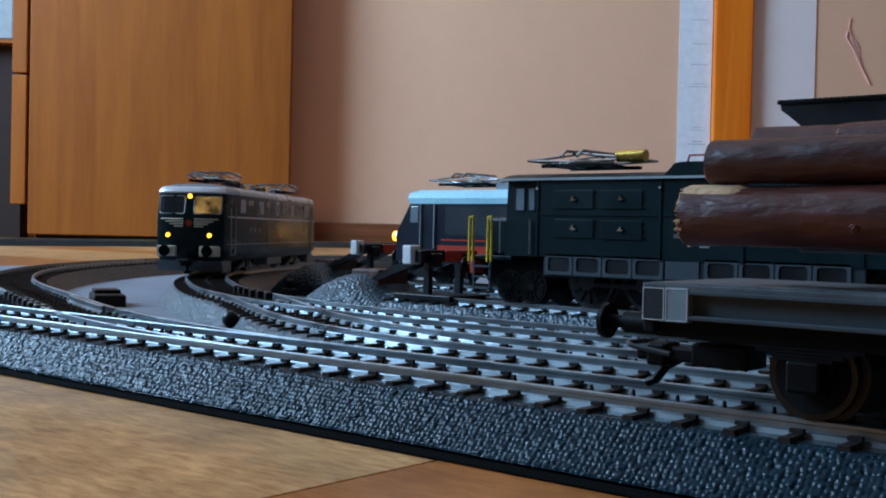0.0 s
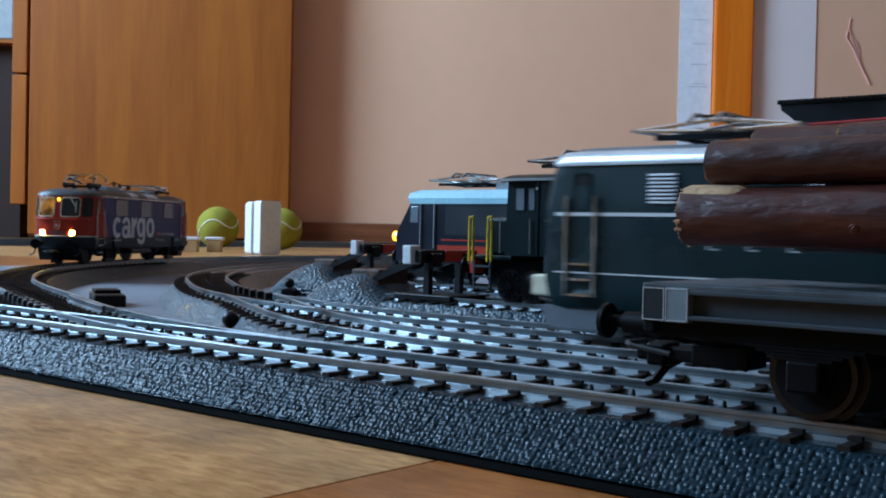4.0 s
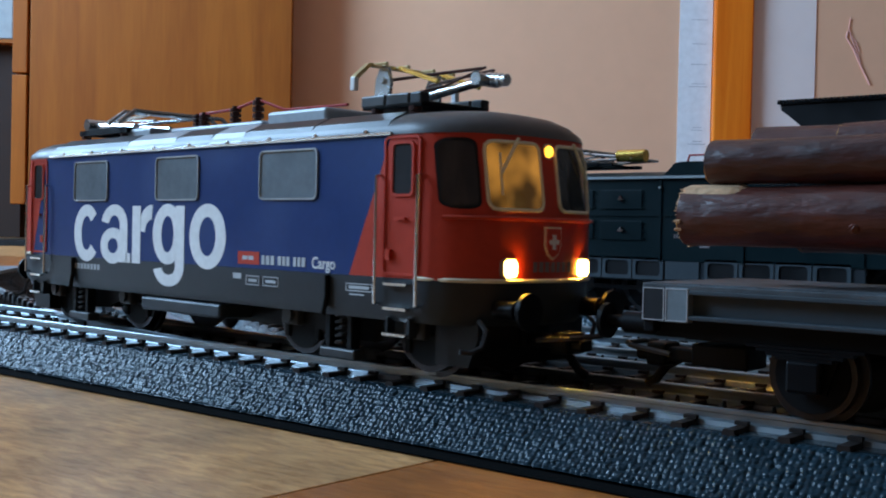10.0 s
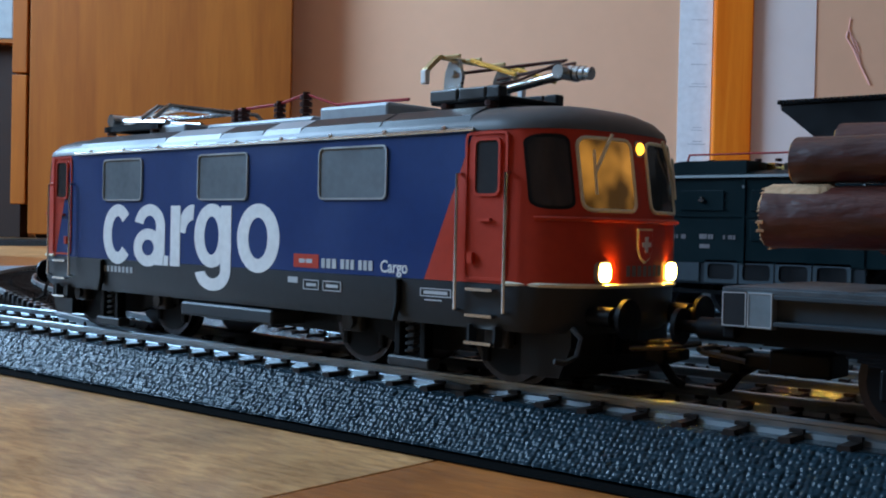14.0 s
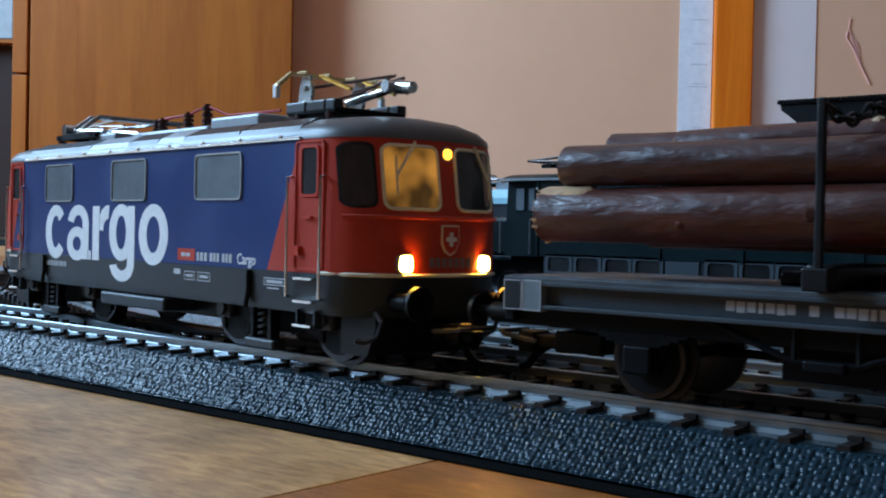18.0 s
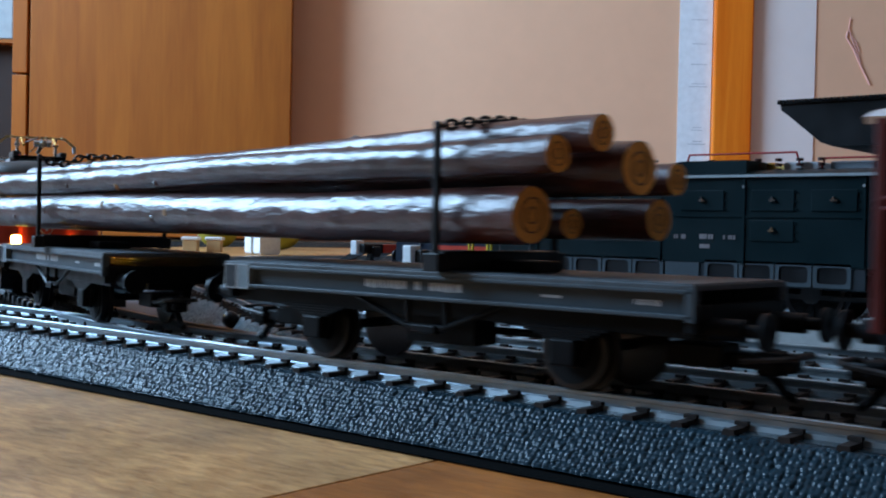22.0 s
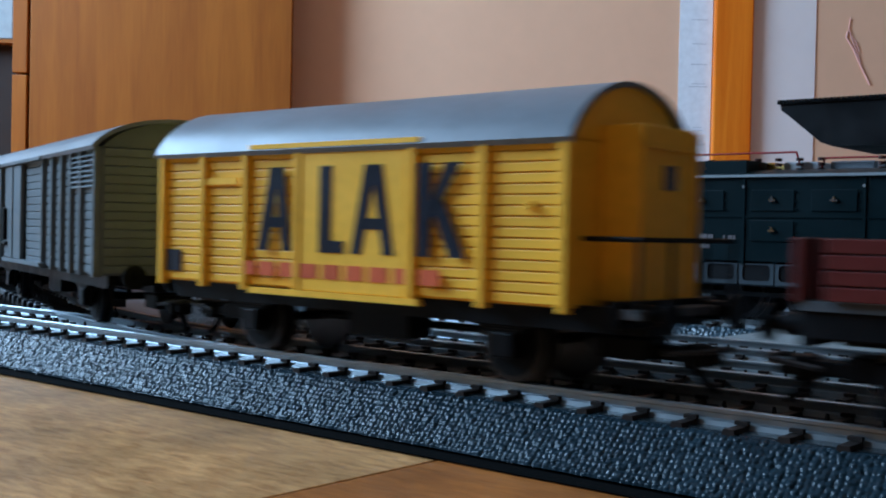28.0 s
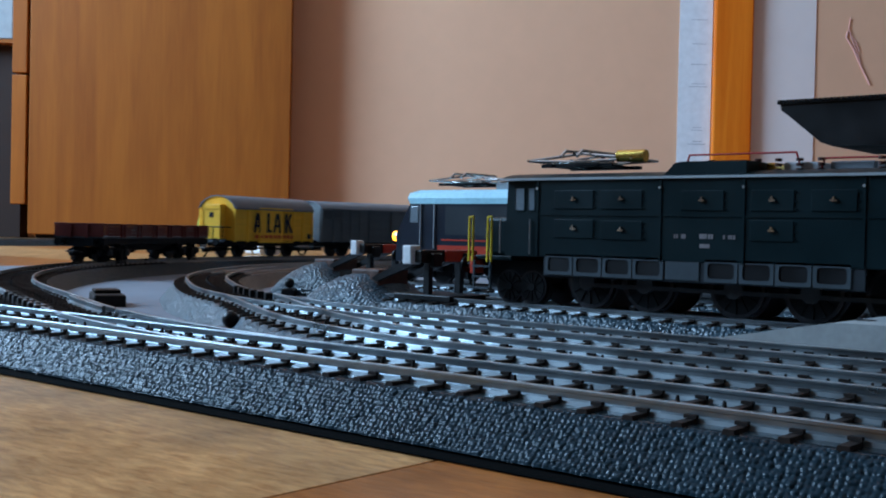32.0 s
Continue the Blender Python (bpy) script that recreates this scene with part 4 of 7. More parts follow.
def nose_patch(bm, y0, y1, z0, z1, out, sign=1, ny=8, nz=4, r=0.0):
    """A plate that follows the curved front, with rounded corners of radius r."""
    if r:
        k = [r * (1 - math.cos(math.pi / 2 * i / 4)) for i in range(5)]
        zs = [z0 + d for d in k] + [z1 - d for d in reversed(k)]
    else:
        zs = [z0 + (z1 - z0) * j / nz for j in range(nz + 1)]
    rows = []
    for z in zs:
        e = min(z - z0, z1 - z)
        cut = r - math.sqrt(max(0.0, r * r - (r - e) ** 2)) if r and e < r else 0.0
        ys = [y0 + cut + (y1 - y0 - 2 * cut) * i / ny for i in range(ny + 1)]
        rows.append([bm.verts.new([c * K for c in (sign * (nose_x(y, z) + out), sign * y, z)]) for y in ys])
    for a, b in zip(rows, rows[1:]):
        for i in range(ny):
            bm.faces.new((a[i], a[i + 1], b[i + 1], b[i]))


def nose_loop(y0, y1, z0, z1, out, sign, r=1.0):
    pts = rounded(y1 - y0, z1 - z0, r, 3, (y0 + y1) / 2, (z0 + z1) / 2)
    pts.append(pts[0])
    fine = []
    for (ya, za), (yb, zb) in zip(pts, pts[1:]):
        n = 6 if math.hypot(yb - ya, zb - za) > 2 else 1
        fine += [(ya + (yb - ya) * i / n, za + (zb - za) * i / n) for i in range(n)]
    fine.append(pts[0])
    return [(sign * (nose_x(y, z) + out), sign * y, z) for y, z in fine]


def glyph_arc(bm, sy, k, cx, cz, rx, rz, tx, tz, a0=0.0, a1=360.0):
    """A curved stroke of a letter: the band between two ellipses."""
    n = max(6, int((a1 - a0) / 9))
    deg = [radians(a0 + (a1 - a0) * i / n) for i in range(n + 1)]
    outer = [(cx + rx * math.cos(a), cz + rz * math.sin(a)) for a in deg]
    inner = [(cx + (rx - tx) * math.cos(a), cz + (rz - tz) * math.sin(a)) for a in deg]
    face = 17.05 + 0.012 * k
    for p, q, u, v in zip(outer, outer[1:], inner[1:], inner):
        prism(bm, [((x if sy < 0 else -x), z) for x, z in (p, q, u, v)], 'y', min(sy * 16.8, sy * face), max(sy * 16.8, sy * face))


def cargo_word(sy):
    """The five letters, drawn with even bold strokes."""
    bm = bmesh.new()
    glyph_arc(bm, sy, 0, -39.0, 20.5, 5.8, 6.2, 3.4, 2.5, 42, 318)              # c
    glyph_arc(bm, sy, 0, -26.9, 22.2, 5.6, 4.5, 3.2, 2.3, -4, 168)              # a
    glyph_arc(bm, sy, 1, -27.4, 18.0, 5.3, 3.8, 3.1, 2.2)
    glyph_arc(bm, sy, 0, -11.9, 20.6, 5.2, 6.0, 2.8, 3.0, 84, 172)              # r
    glyph_arc(bm, sy, 0, -5.6, 20.8, 5.6, 6.0, 3.3, 2.4)                        # g
    glyph_arc(bm, sy, 1, -5.1, 14.4, 5.7, 3.9, 3.2, 2.3, 190, 360)
    glyph_arc(bm, sy, 0, 8.6, 20.6, 6.2, 6.2, 3.4, 2.5)                         # o
    for x0, x1, z0, z1 in ((-24.5, -21.3, 14.6, 22.4), (-21.9, -20.0, 14.6, 16.6), (-19.3, -16.0, 14.6, 26.4), (-2.6, 0.6, 14.2, 26.4)):
        if sy > 0:
            x0, x1 = -x1, -x0
        box(bm, x0, x1, min(sy * 16.8, sy * 17.085), max(sy * 16.8, sy * 17.085), z0, z1)
    return bm


def freight_loco():
    t = thing("freight_locomotive", "red and blue electric model locomotive with white lettering", "locomotive", "model locomotives")
    # blue middle with slanted ends, red cabs, grey skirt, roof
    bm = bmesh.new()
    prism(bm, ((-65.4, 15.2), (50.2, 15.2), (59.8, 37.4), (-58.8, 37.4)), 'y', -17, 17)
    part("body", bm, M_BLUE, t)
    for sign in (1, -1):
        bm = bmesh.new()
        rings = []
        for z in (15.2, 18, 21, 25, 28, 31, 34, 37.4):
            xb = (50.2 + (z - 15.2) * 0.432) if sign > 0 else (65.4 - (z - 15.2) * 0.297)
            rings.append([(sign * x, sign * y, zz) for x, y, zz in plan(z, 17, xb + 0.05)])
        loft(bm, rings)
        part("cab", bm, M_RED, t, "red painted driver's cab", smooth=True)
    bm = bmesh.new()
    loft(bm, [plan(8.4, 16.2, inset=1.2), plan(10, 16.9), plan(15.15, 17.02)])
    part("skirt", bm, M_GREYSKIRT, t, "dark grey lower body", smooth=True)
    bm = bmesh.new()
    loft(bm, [plan(37.4, 17.1, inset=-0.15), plan(38.4, 17.0, inset=0.2), plan(39.8, 15.8, inset=1.4), plan(41.0, 13.0, inset=3.6), plan(41.7, 8.6, inset=7)])
    part("roof", bm, M_ROOF, t, "dark grey rounded roof", smooth=True)
    # sloping roof panels along both sides
    for sy in (-1, 1):
        for x0, x1, m in ((-56, -23, M_GREYSKIRT), (-22.5, -4.5, M_ROOF_LIGHT), (-4, 8.5, M_GREYSKIRT), (9, 19, M_ROOF_LIGHT), (19.5, 39, M_GREYSKIRT), (39.5, 58.5, M_GREYSKIRT)):
            bm = bmesh.new()
            pts = [(sy * y, z) for y, z in ((17.25, 37.9), (15.9, 39.9), (12.6, 41.5), (12.2, 41.0), (15.4, 39.4), (16.7, 37.9))]
            prism(bm, pts, 'x', x0, x1)
            part("roof_panel", bm, m, t)
        bm = bmesh.new()
        tube(bm, [(-57, sy * 17.2, 37.6), (60, sy * 17.2, 37.6)], 0.32, 6)
        for i in range(9):
            cyl(bm, (-50 + i * 13, sy * 17.1, 37.9), (-50 + i * 13, sy * 17.4, 38.2), 0.4, 6)
        part("gutter", bm, M_SILVER, t)
    # side windows, doors, handrails
    for x0, x1 in ((25.1, 41.7), (-10.3, 5.4), (-45.0, -29.8)):
        side_window(t, x0, x1, 27.4, 36.1, 17.0, M_FRAME, M_PANE, 1.1, bar=0.3)
    for sx in (1, -1):
        xa, xb = sorted((sx * 60.1, sx * 65.3))
        side_window(t, xa, xb, 27.8, 36.3, 17.0, M_RED, M_GLASS, 1.0, 0.3, 0.4)
        for sy in (-1, 1):
            bm = bmesh.new()
            xa, xb = sorted((sx * 58.4, sx * 66.6))
            ring_frame(bm, rounded(8.2, 21.6, 0.9, 2, sx * 62.5, 26.4), rounded(7.4, 20.8, 0.6, 2, sx * 62.5, 26.4), 'y', min(sy * 16.8, sy * 17.2), max(sy * 16.8, sy * 17.2))
            box(bm, sx * 62.5 - 1.2, sx * 62.5 + 1.2, min(sy * 17, sy * 17.6), max(sy * 17, sy * 17.6), 24.2, 24.6)
            box(bm, sx * 60.0 - 0.5, sx * 60.0 + 0.5, min(sy * 17, sy * 17.7), max(sy * 17, sy * 17.7), 18.0, 19.6)
            part("door", bm, M_RED, t)
            for hx in (57.6, 67.0):
                bm = bmesh.new()
                tube(bm, [(sx * hx, sy * 17.0, 31.2), (sx * hx, sy * 18.0, 31.0), (sx * hx, sy * 18.0, 11.2), (sx * hx, sy * 17.0, 11.0)], 0.30, 6)
                part("handrail", bm, M_SILVER, t)
            for z, d in ((14.0, 0.9), (10.2, 0.9), (6.2, 1.6)):
                ya, yb = sorted((sy * 16.2, sy * 18.0))
                part("step", boxes((sx * 62.2 - 2.6, sx * 62.2 + 2.6, ya, yb, z, z + 0.45)), M_SILVER, t)
            part("step_hanger", boxes((sx * 62.2 - 2.7, sx * 62.2 - 2.3, min(sy * 15.5, sy * 17.2), max(sy * 15.5, sy * 17.2), 6, 9), (sx * 62.2 + 2.3, sx * 62.2 + 2.7, min(sy * 15.5, sy * 17.2), max(sy * 15.5, sy * 17.2), 6, 9)), M_GREYSKIRT, t)
    # fronts
    for sign in (1, -1):
        for y0, y1 in ((-11.8, -1.9), (1.9, 11.8)):
            bm = bmesh.new()
            tube(bm, nose_loop(y0, y1, 26.0, 36.3, 0.12, sign, 1.3), 0.3, 6)
            fr = part("front_window", bm, M_CREAM, t, "cream framed windscreen")
            bm = bmesh.new()
            nose_patch(bm, y0 + 0.2, y1 - 0.2, 26.2, 36.1, 0.10, sign, r=1.1)
            part("windscreen", bm, M_CABLIGHT if (sign > 0 and y0 < 0) else M_GLASS, fr, "windscreen lit warm from inside" if (sign > 0 and y0 < 0) else "")
            bm = bmesh.new()
            ya, yb = (y0 + 1.6, y0 + 5.2) if y0 < 0 else (y1 - 1.6, y1 - 5.2)
            tube(bm, [(sign * (nose_x(yb, 36.8) + 0.8), sign * yb, 36.9), (sign * (nose_x(ya, 31) + 0.7), sign * ya, 31.2)], 0.28, 5)
            tube(bm, [(sign * (nose_x(ya, 33) + 0.7), sign * ya, 34.5), (sign * (nose_x(ya, 28) + 0.7), sign * ya, 28.2)], 0.22, 5)
            part("wiper", bm, M_CREAM, t)
            # corner window
            y2, y3 = (-16.5, -12.7) if y0 < 0 else (12.7, 16.5)
            bm = bmesh.new()
            nose_patch(bm, y2, y3, 26.0, 36.7, 0.12, sign, 8, r=1.3)
            cw = part("corner_window", bm, M_BLACK, t, "black rubber framed corner window", smooth=True)
            bm = bmesh.new()
            nose_patch(bm, y2 + 0.22, y3 - 0.4, 26.5, 36.2, 0.22, sign, 8, r=1.0)
            part("pane", bm, M_SMOKE, cw, smooth=True)
        bm = bmesh.new()
        ys = [-16.4 + 32.8 * i / 24 for i in range(25)]
        tube(bm, [(sign * (nose_x(y, 24.6) + 0.5), sign * y, 24.7) for y in ys], 0.36, 6)
        part("front_handrail", bm, M_RED, t)
        bm = bmesh.new()
        tube(bm, [(sign * (nose_x(y, 15.2) + 0.15), sign * y, 15.3) for y in [-17 + 34 * i / 30 for i in range(31)]], 0.36, 6)
        part("front_line", bm, M_CREAM, t, "thin cream edge line")
        for y, z, r in ((-8.6, 17.2, 1.4), (8.6, 17.2, 1.4), (0.3, 35.3, 1.0)):
            x = nose_x(y, z)
            k = 0.9 if r > 1.3 else r * 0.95
            bm = prism(bmesh.new(), rounded(2 * r + 0.45, 2 * r + 0.4, k, 4, sign * y, z), 'x', min(sign * (x - 1.4), sign * (x + 0.25)), max(sign * (x - 1.4), sign * (x + 0.25)))
            lamp = part("headlamp", bm, M_FRAME, t)
            rings = []
            for out, f in ((-0.3, 1.0), (0.25, 1.0), (0.45, 0.85), (0.55, 0.5)):
                rings.append([(sign * (x + out), p, q) for p, q in rounded((2 * r - 0.1) * f, (2 * r - 0.2) * f, k * 0.9 * f, 4, sign * y, z)])
            part("lens", loft(bmesh.new(), rings), (M_LAMP if r > 1.3 else M_LAMP_SMALL) if sign > 0 else M_PANE, lamp, "glowing warm headlamp lens" if sign > 0 else "", smooth=True)
        # shield with a cross
        bm = bmesh.new()
        x = nose_x(0, 21)
        pts = [(-1.9, 23.6), (1.9, 23.6), (1.9, 20.6), (1.2, 19.2), (0, 18.5), (-1.2, 19.2), (-1.9, 20.6)]
        prism(bm, pts, 'x', min(sign * x, sign * (x + 0.25)), max(sign * x, sign * (x + 0.25)))
        sh = part("shield", bm, M_CREAM, t, "shield outline plate")
        bm = bmesh.new()
        prism(bm, [(y * 0.87, 21.2 + (z - 21.2) * 0.88) for y, z in pts], 'x', min(sign * (x + 0.2), sign * (x + 0.4)), max(sign * (x + 0.2), sign * (x + 0.4)))
        part("shield_field", bm, M_RED, sh)
        part("cross", boxes((min(sign * (x + 0.35), sign * (x + 0.55)), max(sign * (x + 0.35), sign * (x + 0.55)), -1.1, 1.1, 20.9, 21.6), (min(sign * (x + 0.36), sign * (x + 0.56)), max(sign * (x + 0.36), sign * (x + 0.56)), -0.35, 0.35, 20.1, 22.4)), M_WHITE, sh, "white cross")
        # unreadable running number
        for i in range(7):
            y = -4.2 + i * 1.35
            bm = bmesh.new()
            nose_patch(bm, y, y + 0.95, 16.6, 18.2, 0.06, sign, 1, 1)
            part("number_bar", bm, M_DULLTEXT, t, "pale number bar")
        buffers(t, sign * 76.6, sign, 11.0, 2.8)
        coupler(t, sign * 77.5, sign, 5.5)
        # plough and pipes
        bm = bmesh.new()
        prism(bm, [(sign * 66, 2.0), (sign * 73, 2.0), (sign * 75, 6.5), (sign * 75, 9), (sign * 66, 9)], 'y', -12.5, 12.5)
        part("plough", bm, M_BLACK, t)
        for y in (-13, 13):
            bm = bmesh.new()
            tube(bm, [(sign * 75.6, y, 9.4), (sign * 77.2, y, 8.0), (sign * 77.0, y - 0.8, 5.6), (sign * 76.4, y - 2.6, 4.8), (sign * 75.6, y - 4.0, 5.0)], 0.42, 6)
            part("brake_hose", bm, M_UNDER_GREY, t)
    # lettering, logo plate and small inscriptions
    for sy in (-1, 1):
        part("lettering", cargo_word(sy), M_WHITE, t, "large white word cargo")
        m = Matrix.Translation((-sy * 43.6 * K, sy * 17.03 * K, 15.9 * K)) @ (pose(0, 0, 0, 90) if sy < 0 else pose(0, 0, 0, 90, 0, 180))
        letters("lettering", "Cargo", 2.75, m, M_WHITE, t, 0.9, 0.06, "small white word")
        part("logo_plate", boxes((18.8 if sy < 0 else -25.4, 25.4 if sy < 0 else -18.8, min(sy * 16.9, sy * 17.06), max(sy * 16.9, sy * 17.06), 15.9, 18.2)), M_RED, t, "small red plate")
        bars = [(20.3, 21.8, 16.7, 17.4), (22.2, 23.7, 16.7, 17.4), (20.9, 23.1, 17.0, 17.15)]
        x = 26.2
        for w in (1.2, 1.3, 1.3, 0.6, 1.2, 1.1, 1.1, 0.6, 1.1, 1.1, 1.2):
            if w > 0.7:
                bars.append((x, x + w - 0.3, 16.0, 17.6))
            x += w + 0.1
        bars += [(-46 + i * 1.5, -46 + i * 1.5 + 0.9, 12.6, 13.8) for i in range(9)]
        for x0, x1, z0, z1 in ((21.5, 25.6, 12.2, 13.9), (26.6, 31.2, 12.2, 13.9), (49.5, 56.0, 12.6, 13.9)):      # thin boxed panels
            bars += [(x0, x1, z0, z0 + 0.16), (x0, x1, z1 - 0.16, z1), (x0, x0 + 0.16, z0, z1), (x1 - 0.16, x1, z0, z1), (x0 + 0.8, x1 - 0.8, (z0 + z1) / 2 - 0.25, (z0 + z1) / 2 + 0.25)]
        bars += [(17.4, 20.0, 13.2, 14.2), (-67, -63, 14.0, 14.4), (50.5, 54, 12.0, 12.2)]
        for x0, x1, z0, z1 in (bars if sy < 0 else [(-b, -a, c, d) for a, b, c, d in bars]):
            part("inscription", boxes((x0, x1, min(sy * 16.9, sy * 17.09), max(sy * 16.9, sy * 17.09), z0, z1)), M_GREYTEXT, t, "small pale grey lettering bar")
        for hx in (45.0, -44.5):
            bm = bmesh.new()
            tube(bm, [(hx, sy * 17.4, 15), (hx, sy * 17.4, 11.5), (hx - 0.6, sy * 17.6, 8.5)], 0.5, 6)
            part("sand_pipe", bm, M_UNDER, t)
    # roof gear
    raised_pantograph(t)
    pantograph(t, -50, 43.2, -1, -1.2, M_SILVER)
    part("roof_box", boxes((13, 31, -7, 7, 41.2, 44.6), bevel=0.6), M_ROOF_LIGHT, t, "light grey roof cover")
    part("roof_box", boxes((-44, -30, -7, 7, 41.2, 44.0), bevel=0.6), M_ROOF_LIGHT, t, "light grey roof cover")
    part("roof_box", boxes((-24, 10, -6, 6, 41.0, 43.4), bevel=0.6), M_ROOF_LIGHT, t, "light grey roof cover")
    for x, h in ((-19, 3.2), (-16.5, 3.4), (-5, 4.0), (3, 5.2)):
        bm = bmesh.new()
        for k in range(4):
            cyl(bm, (x, -2, 43.2 + k * h / 4), (x, -2, 43.2 + k * h / 4 + h / 6), 1.2, 10)
        cyl(bm, (x, -2, 43), (x, -2, 43.4 + h), 0.7, 8)
        part("insulator", bm, M_INSUL, t)
    bm = bmesh.new()
    tube(bm, [(-19, -2, 46.4), (-5, -2, 46.8), (3, -2, 48.2), (12, -2, 45.6), (31, -2, 45.4)], 0.3, 6)
    part("roof_line", bm, M_REDPIPE, t, "dark red roof cable")
    # underside
    part("frame", boxes((-70, 70, -9, 9, 4.5, 8.6)), M_UNDER, t)
    part("battery_box", boxes((-16.4, 12.2, -16.4, -8, 5.3, 8.0), bevel=0.5), M_GREYSKIRT, t)
    part("battery_box", boxes((-12.2, 16.4, 8, 16.4, 5.3, 8.0), bevel=0.5), M_GREYSKIRT, t)
    for x in (-45.4, 45.4):
        bogie(t, x, 32.2, 7.2)
    return t


# -- wagons
def running_gear(t, half, base, r=5.8, bufz=12.0, fr=(-14, 14), z0=9.0, reach=6.0):
    """Frame, two axles with guards and springs, brake steps, buffers and couplers."""
    part("frame", boxes((-half + 1, half - 1, fr[0], fr[0] + 1.6, z0, z0 + 3.6), (-half + 1, half - 1, fr[1] - 1.6, fr[1], z0, z0 + 3.6), (-half + 1, half - 1, -4, 4, z0 - 1, z0 + 3)), M_UNDER, t)
    for sx in (-1, 1):
        x = sx * base / 2
        wheelset(t, x, r)
        for sy in (-1, 1):
            bm = bmesh.new()
            ya, yb = sorted((sy * 10.6, sy * 11.4))
            prism(bm, ((x - 4.6, z0 + 1), (x - 2.4, r - 2.2), (x + 2.4, r - 2.2), (x + 4.6, z0 + 1)), 'y', ya, yb)
            g = part("axle_guard", bm, M_UNDER, t)
            ya, yb = sorted((sy * 11.2, sy * 13.0))
            part("axle_box", boxes((x - 2.2, x + 2.2, ya, yb, r - 2, r + 2), bevel=0.4), M_UNDER, g)
            bm = bmesh.new()
            for k in range(4):
                box(bm, x - 7.5 + k * 1.3, x + 7.5 - k * 1.3, min(sy * 11.4, sy * 12.8), max(sy * 11.4, sy * 12.8), r + 3.3 - k * 0.45, r + 3.7 - k * 0.45)
            part("leaf_spring", bm, M_UNDER, g)
        buffers(t, sx * half, sx, bufz - 0.4, 2.5, reach)
        coupler(t, sx * half, sx, 5.0)
        part("buffer_beam", boxes((min(sx * half, sx * (half - 1.6)), max(sx * half, sx * (half - 1.6)), -14, 14, z0 + 0.6, z0 + 4.4), bevel=0.2), M_UNDER, t)
    bm = bmesh.new()
    tube(bm, [(-base / 2 + 6, 0, 6.5), (base / 2 - 6, 0, 6.5)], 0.7, 6)
    box(bm, -7, 7, -9, -3, 4.6, 9)
    part("brake_gear", bm, M_UNDER, t)


def plank_wall(t, name, x0, x1, y, z0, z1, n, material, sides=(-1, 1), proud=0.35, gap=0.22):
    """Horizontal boards, each a piece with its own joint."""
    h = (z1 - z0) / n
    bm = boxes((-(x1 - x0) / 2, (x1 - x0) / 2, -proud, proud, gap / 2, h - gap / 2), bevel=0.12)
    ob = part(name, bm, material, t)
    me = ob.data
    first = True
    for sy in sides:
        for i in range(n):
            o = ob if first else attach(name, me, t)
            first = False
            o.matrix_basis = pose((x0 + x1) / 2 * K, sy * y * K, (z0 + i * h) * K)


def end_planks(t, x, half_y, z0, z1, n, material):
    h = (z1 - z0) / n
    ob = part("end_board", boxes((-0.35, 0.35, -half_y, half_y, 0.1, h - 0.1), bevel=0.12), material, t)
    first = True
    for sx in (-1, 1):
        for i in range(n):
            o = ob if first else attach("end_board", ob.data, t)
            first = False
            o.matrix_basis = pose(sx * x * K, 0, (z0 + i * h) * K)


def posts(t, xs, y, z0, z1, material, w=1.4, proud=0.9, sides=(-1, 1)):
    bm = boxes((-w / 2, w / 2, -proud, proud, z0, z1), bevel=0.2)
    ob = part("post", bm, material, t)
    first = True
    for sy in sides:
        for x in xs:
            o = ob if first else attach("post", ob.data, t)
            first = False
            o.matrix_basis = pose(x * K, sy * y * K, 0)


def arched(half, eave, rise, n=12, thick=0.8, over=1.0):
    top = [((half + over) * math.sin(a), eave + rise * (math.cos(a) - math.cos(1.25)) / (1 - math.cos(1.25))) for a in [(-1.25 + 2.5 * i / n) for i in range(n + 1)]]
    s = (half + over) / ((half + over) * math.sin(1.25))
    top = [(y * s, z) for y, z in top]
    return top + [(y * 0.97, z - thick) for y, z in reversed(top)]


def filled_arch(half, eave, rise, n=12):
    a = arched(half, eave, rise, n, over=0)
    return a[:n + 1]


def marks(t, items, y, material, label, sides=(-1, 1)):
    """Small lettering that cannot be read: bars, the long ones broken up like words."""
    rng = random.Random(len(items))
    for sy in sides:
        for x0, x1, z0, z1 in items:
            pieces = [(x0, x1)]
            if x1 - x0 > 3.2 and z1 - z0 > 0.55:
                pieces, x, w = [], x0, 0.62 * (z1 - z0)
                while x + 0.5 * w < x1:
                    if rng.random() > 0.14:
                        pieces.append((x, min(x1, x + w * rng.uniform(0.55, 0.95))))
                    x += w
            for a, b in pieces:
                part("inscription", boxes((a, b, min(sy * (y - 0.2), sy * (y + 0.06)), max(sy * (y - 0.2), sy * (y + 0.06)), z0 + 0.1 * (z1 - z0) * rng.random(), z1)), material, t, label)


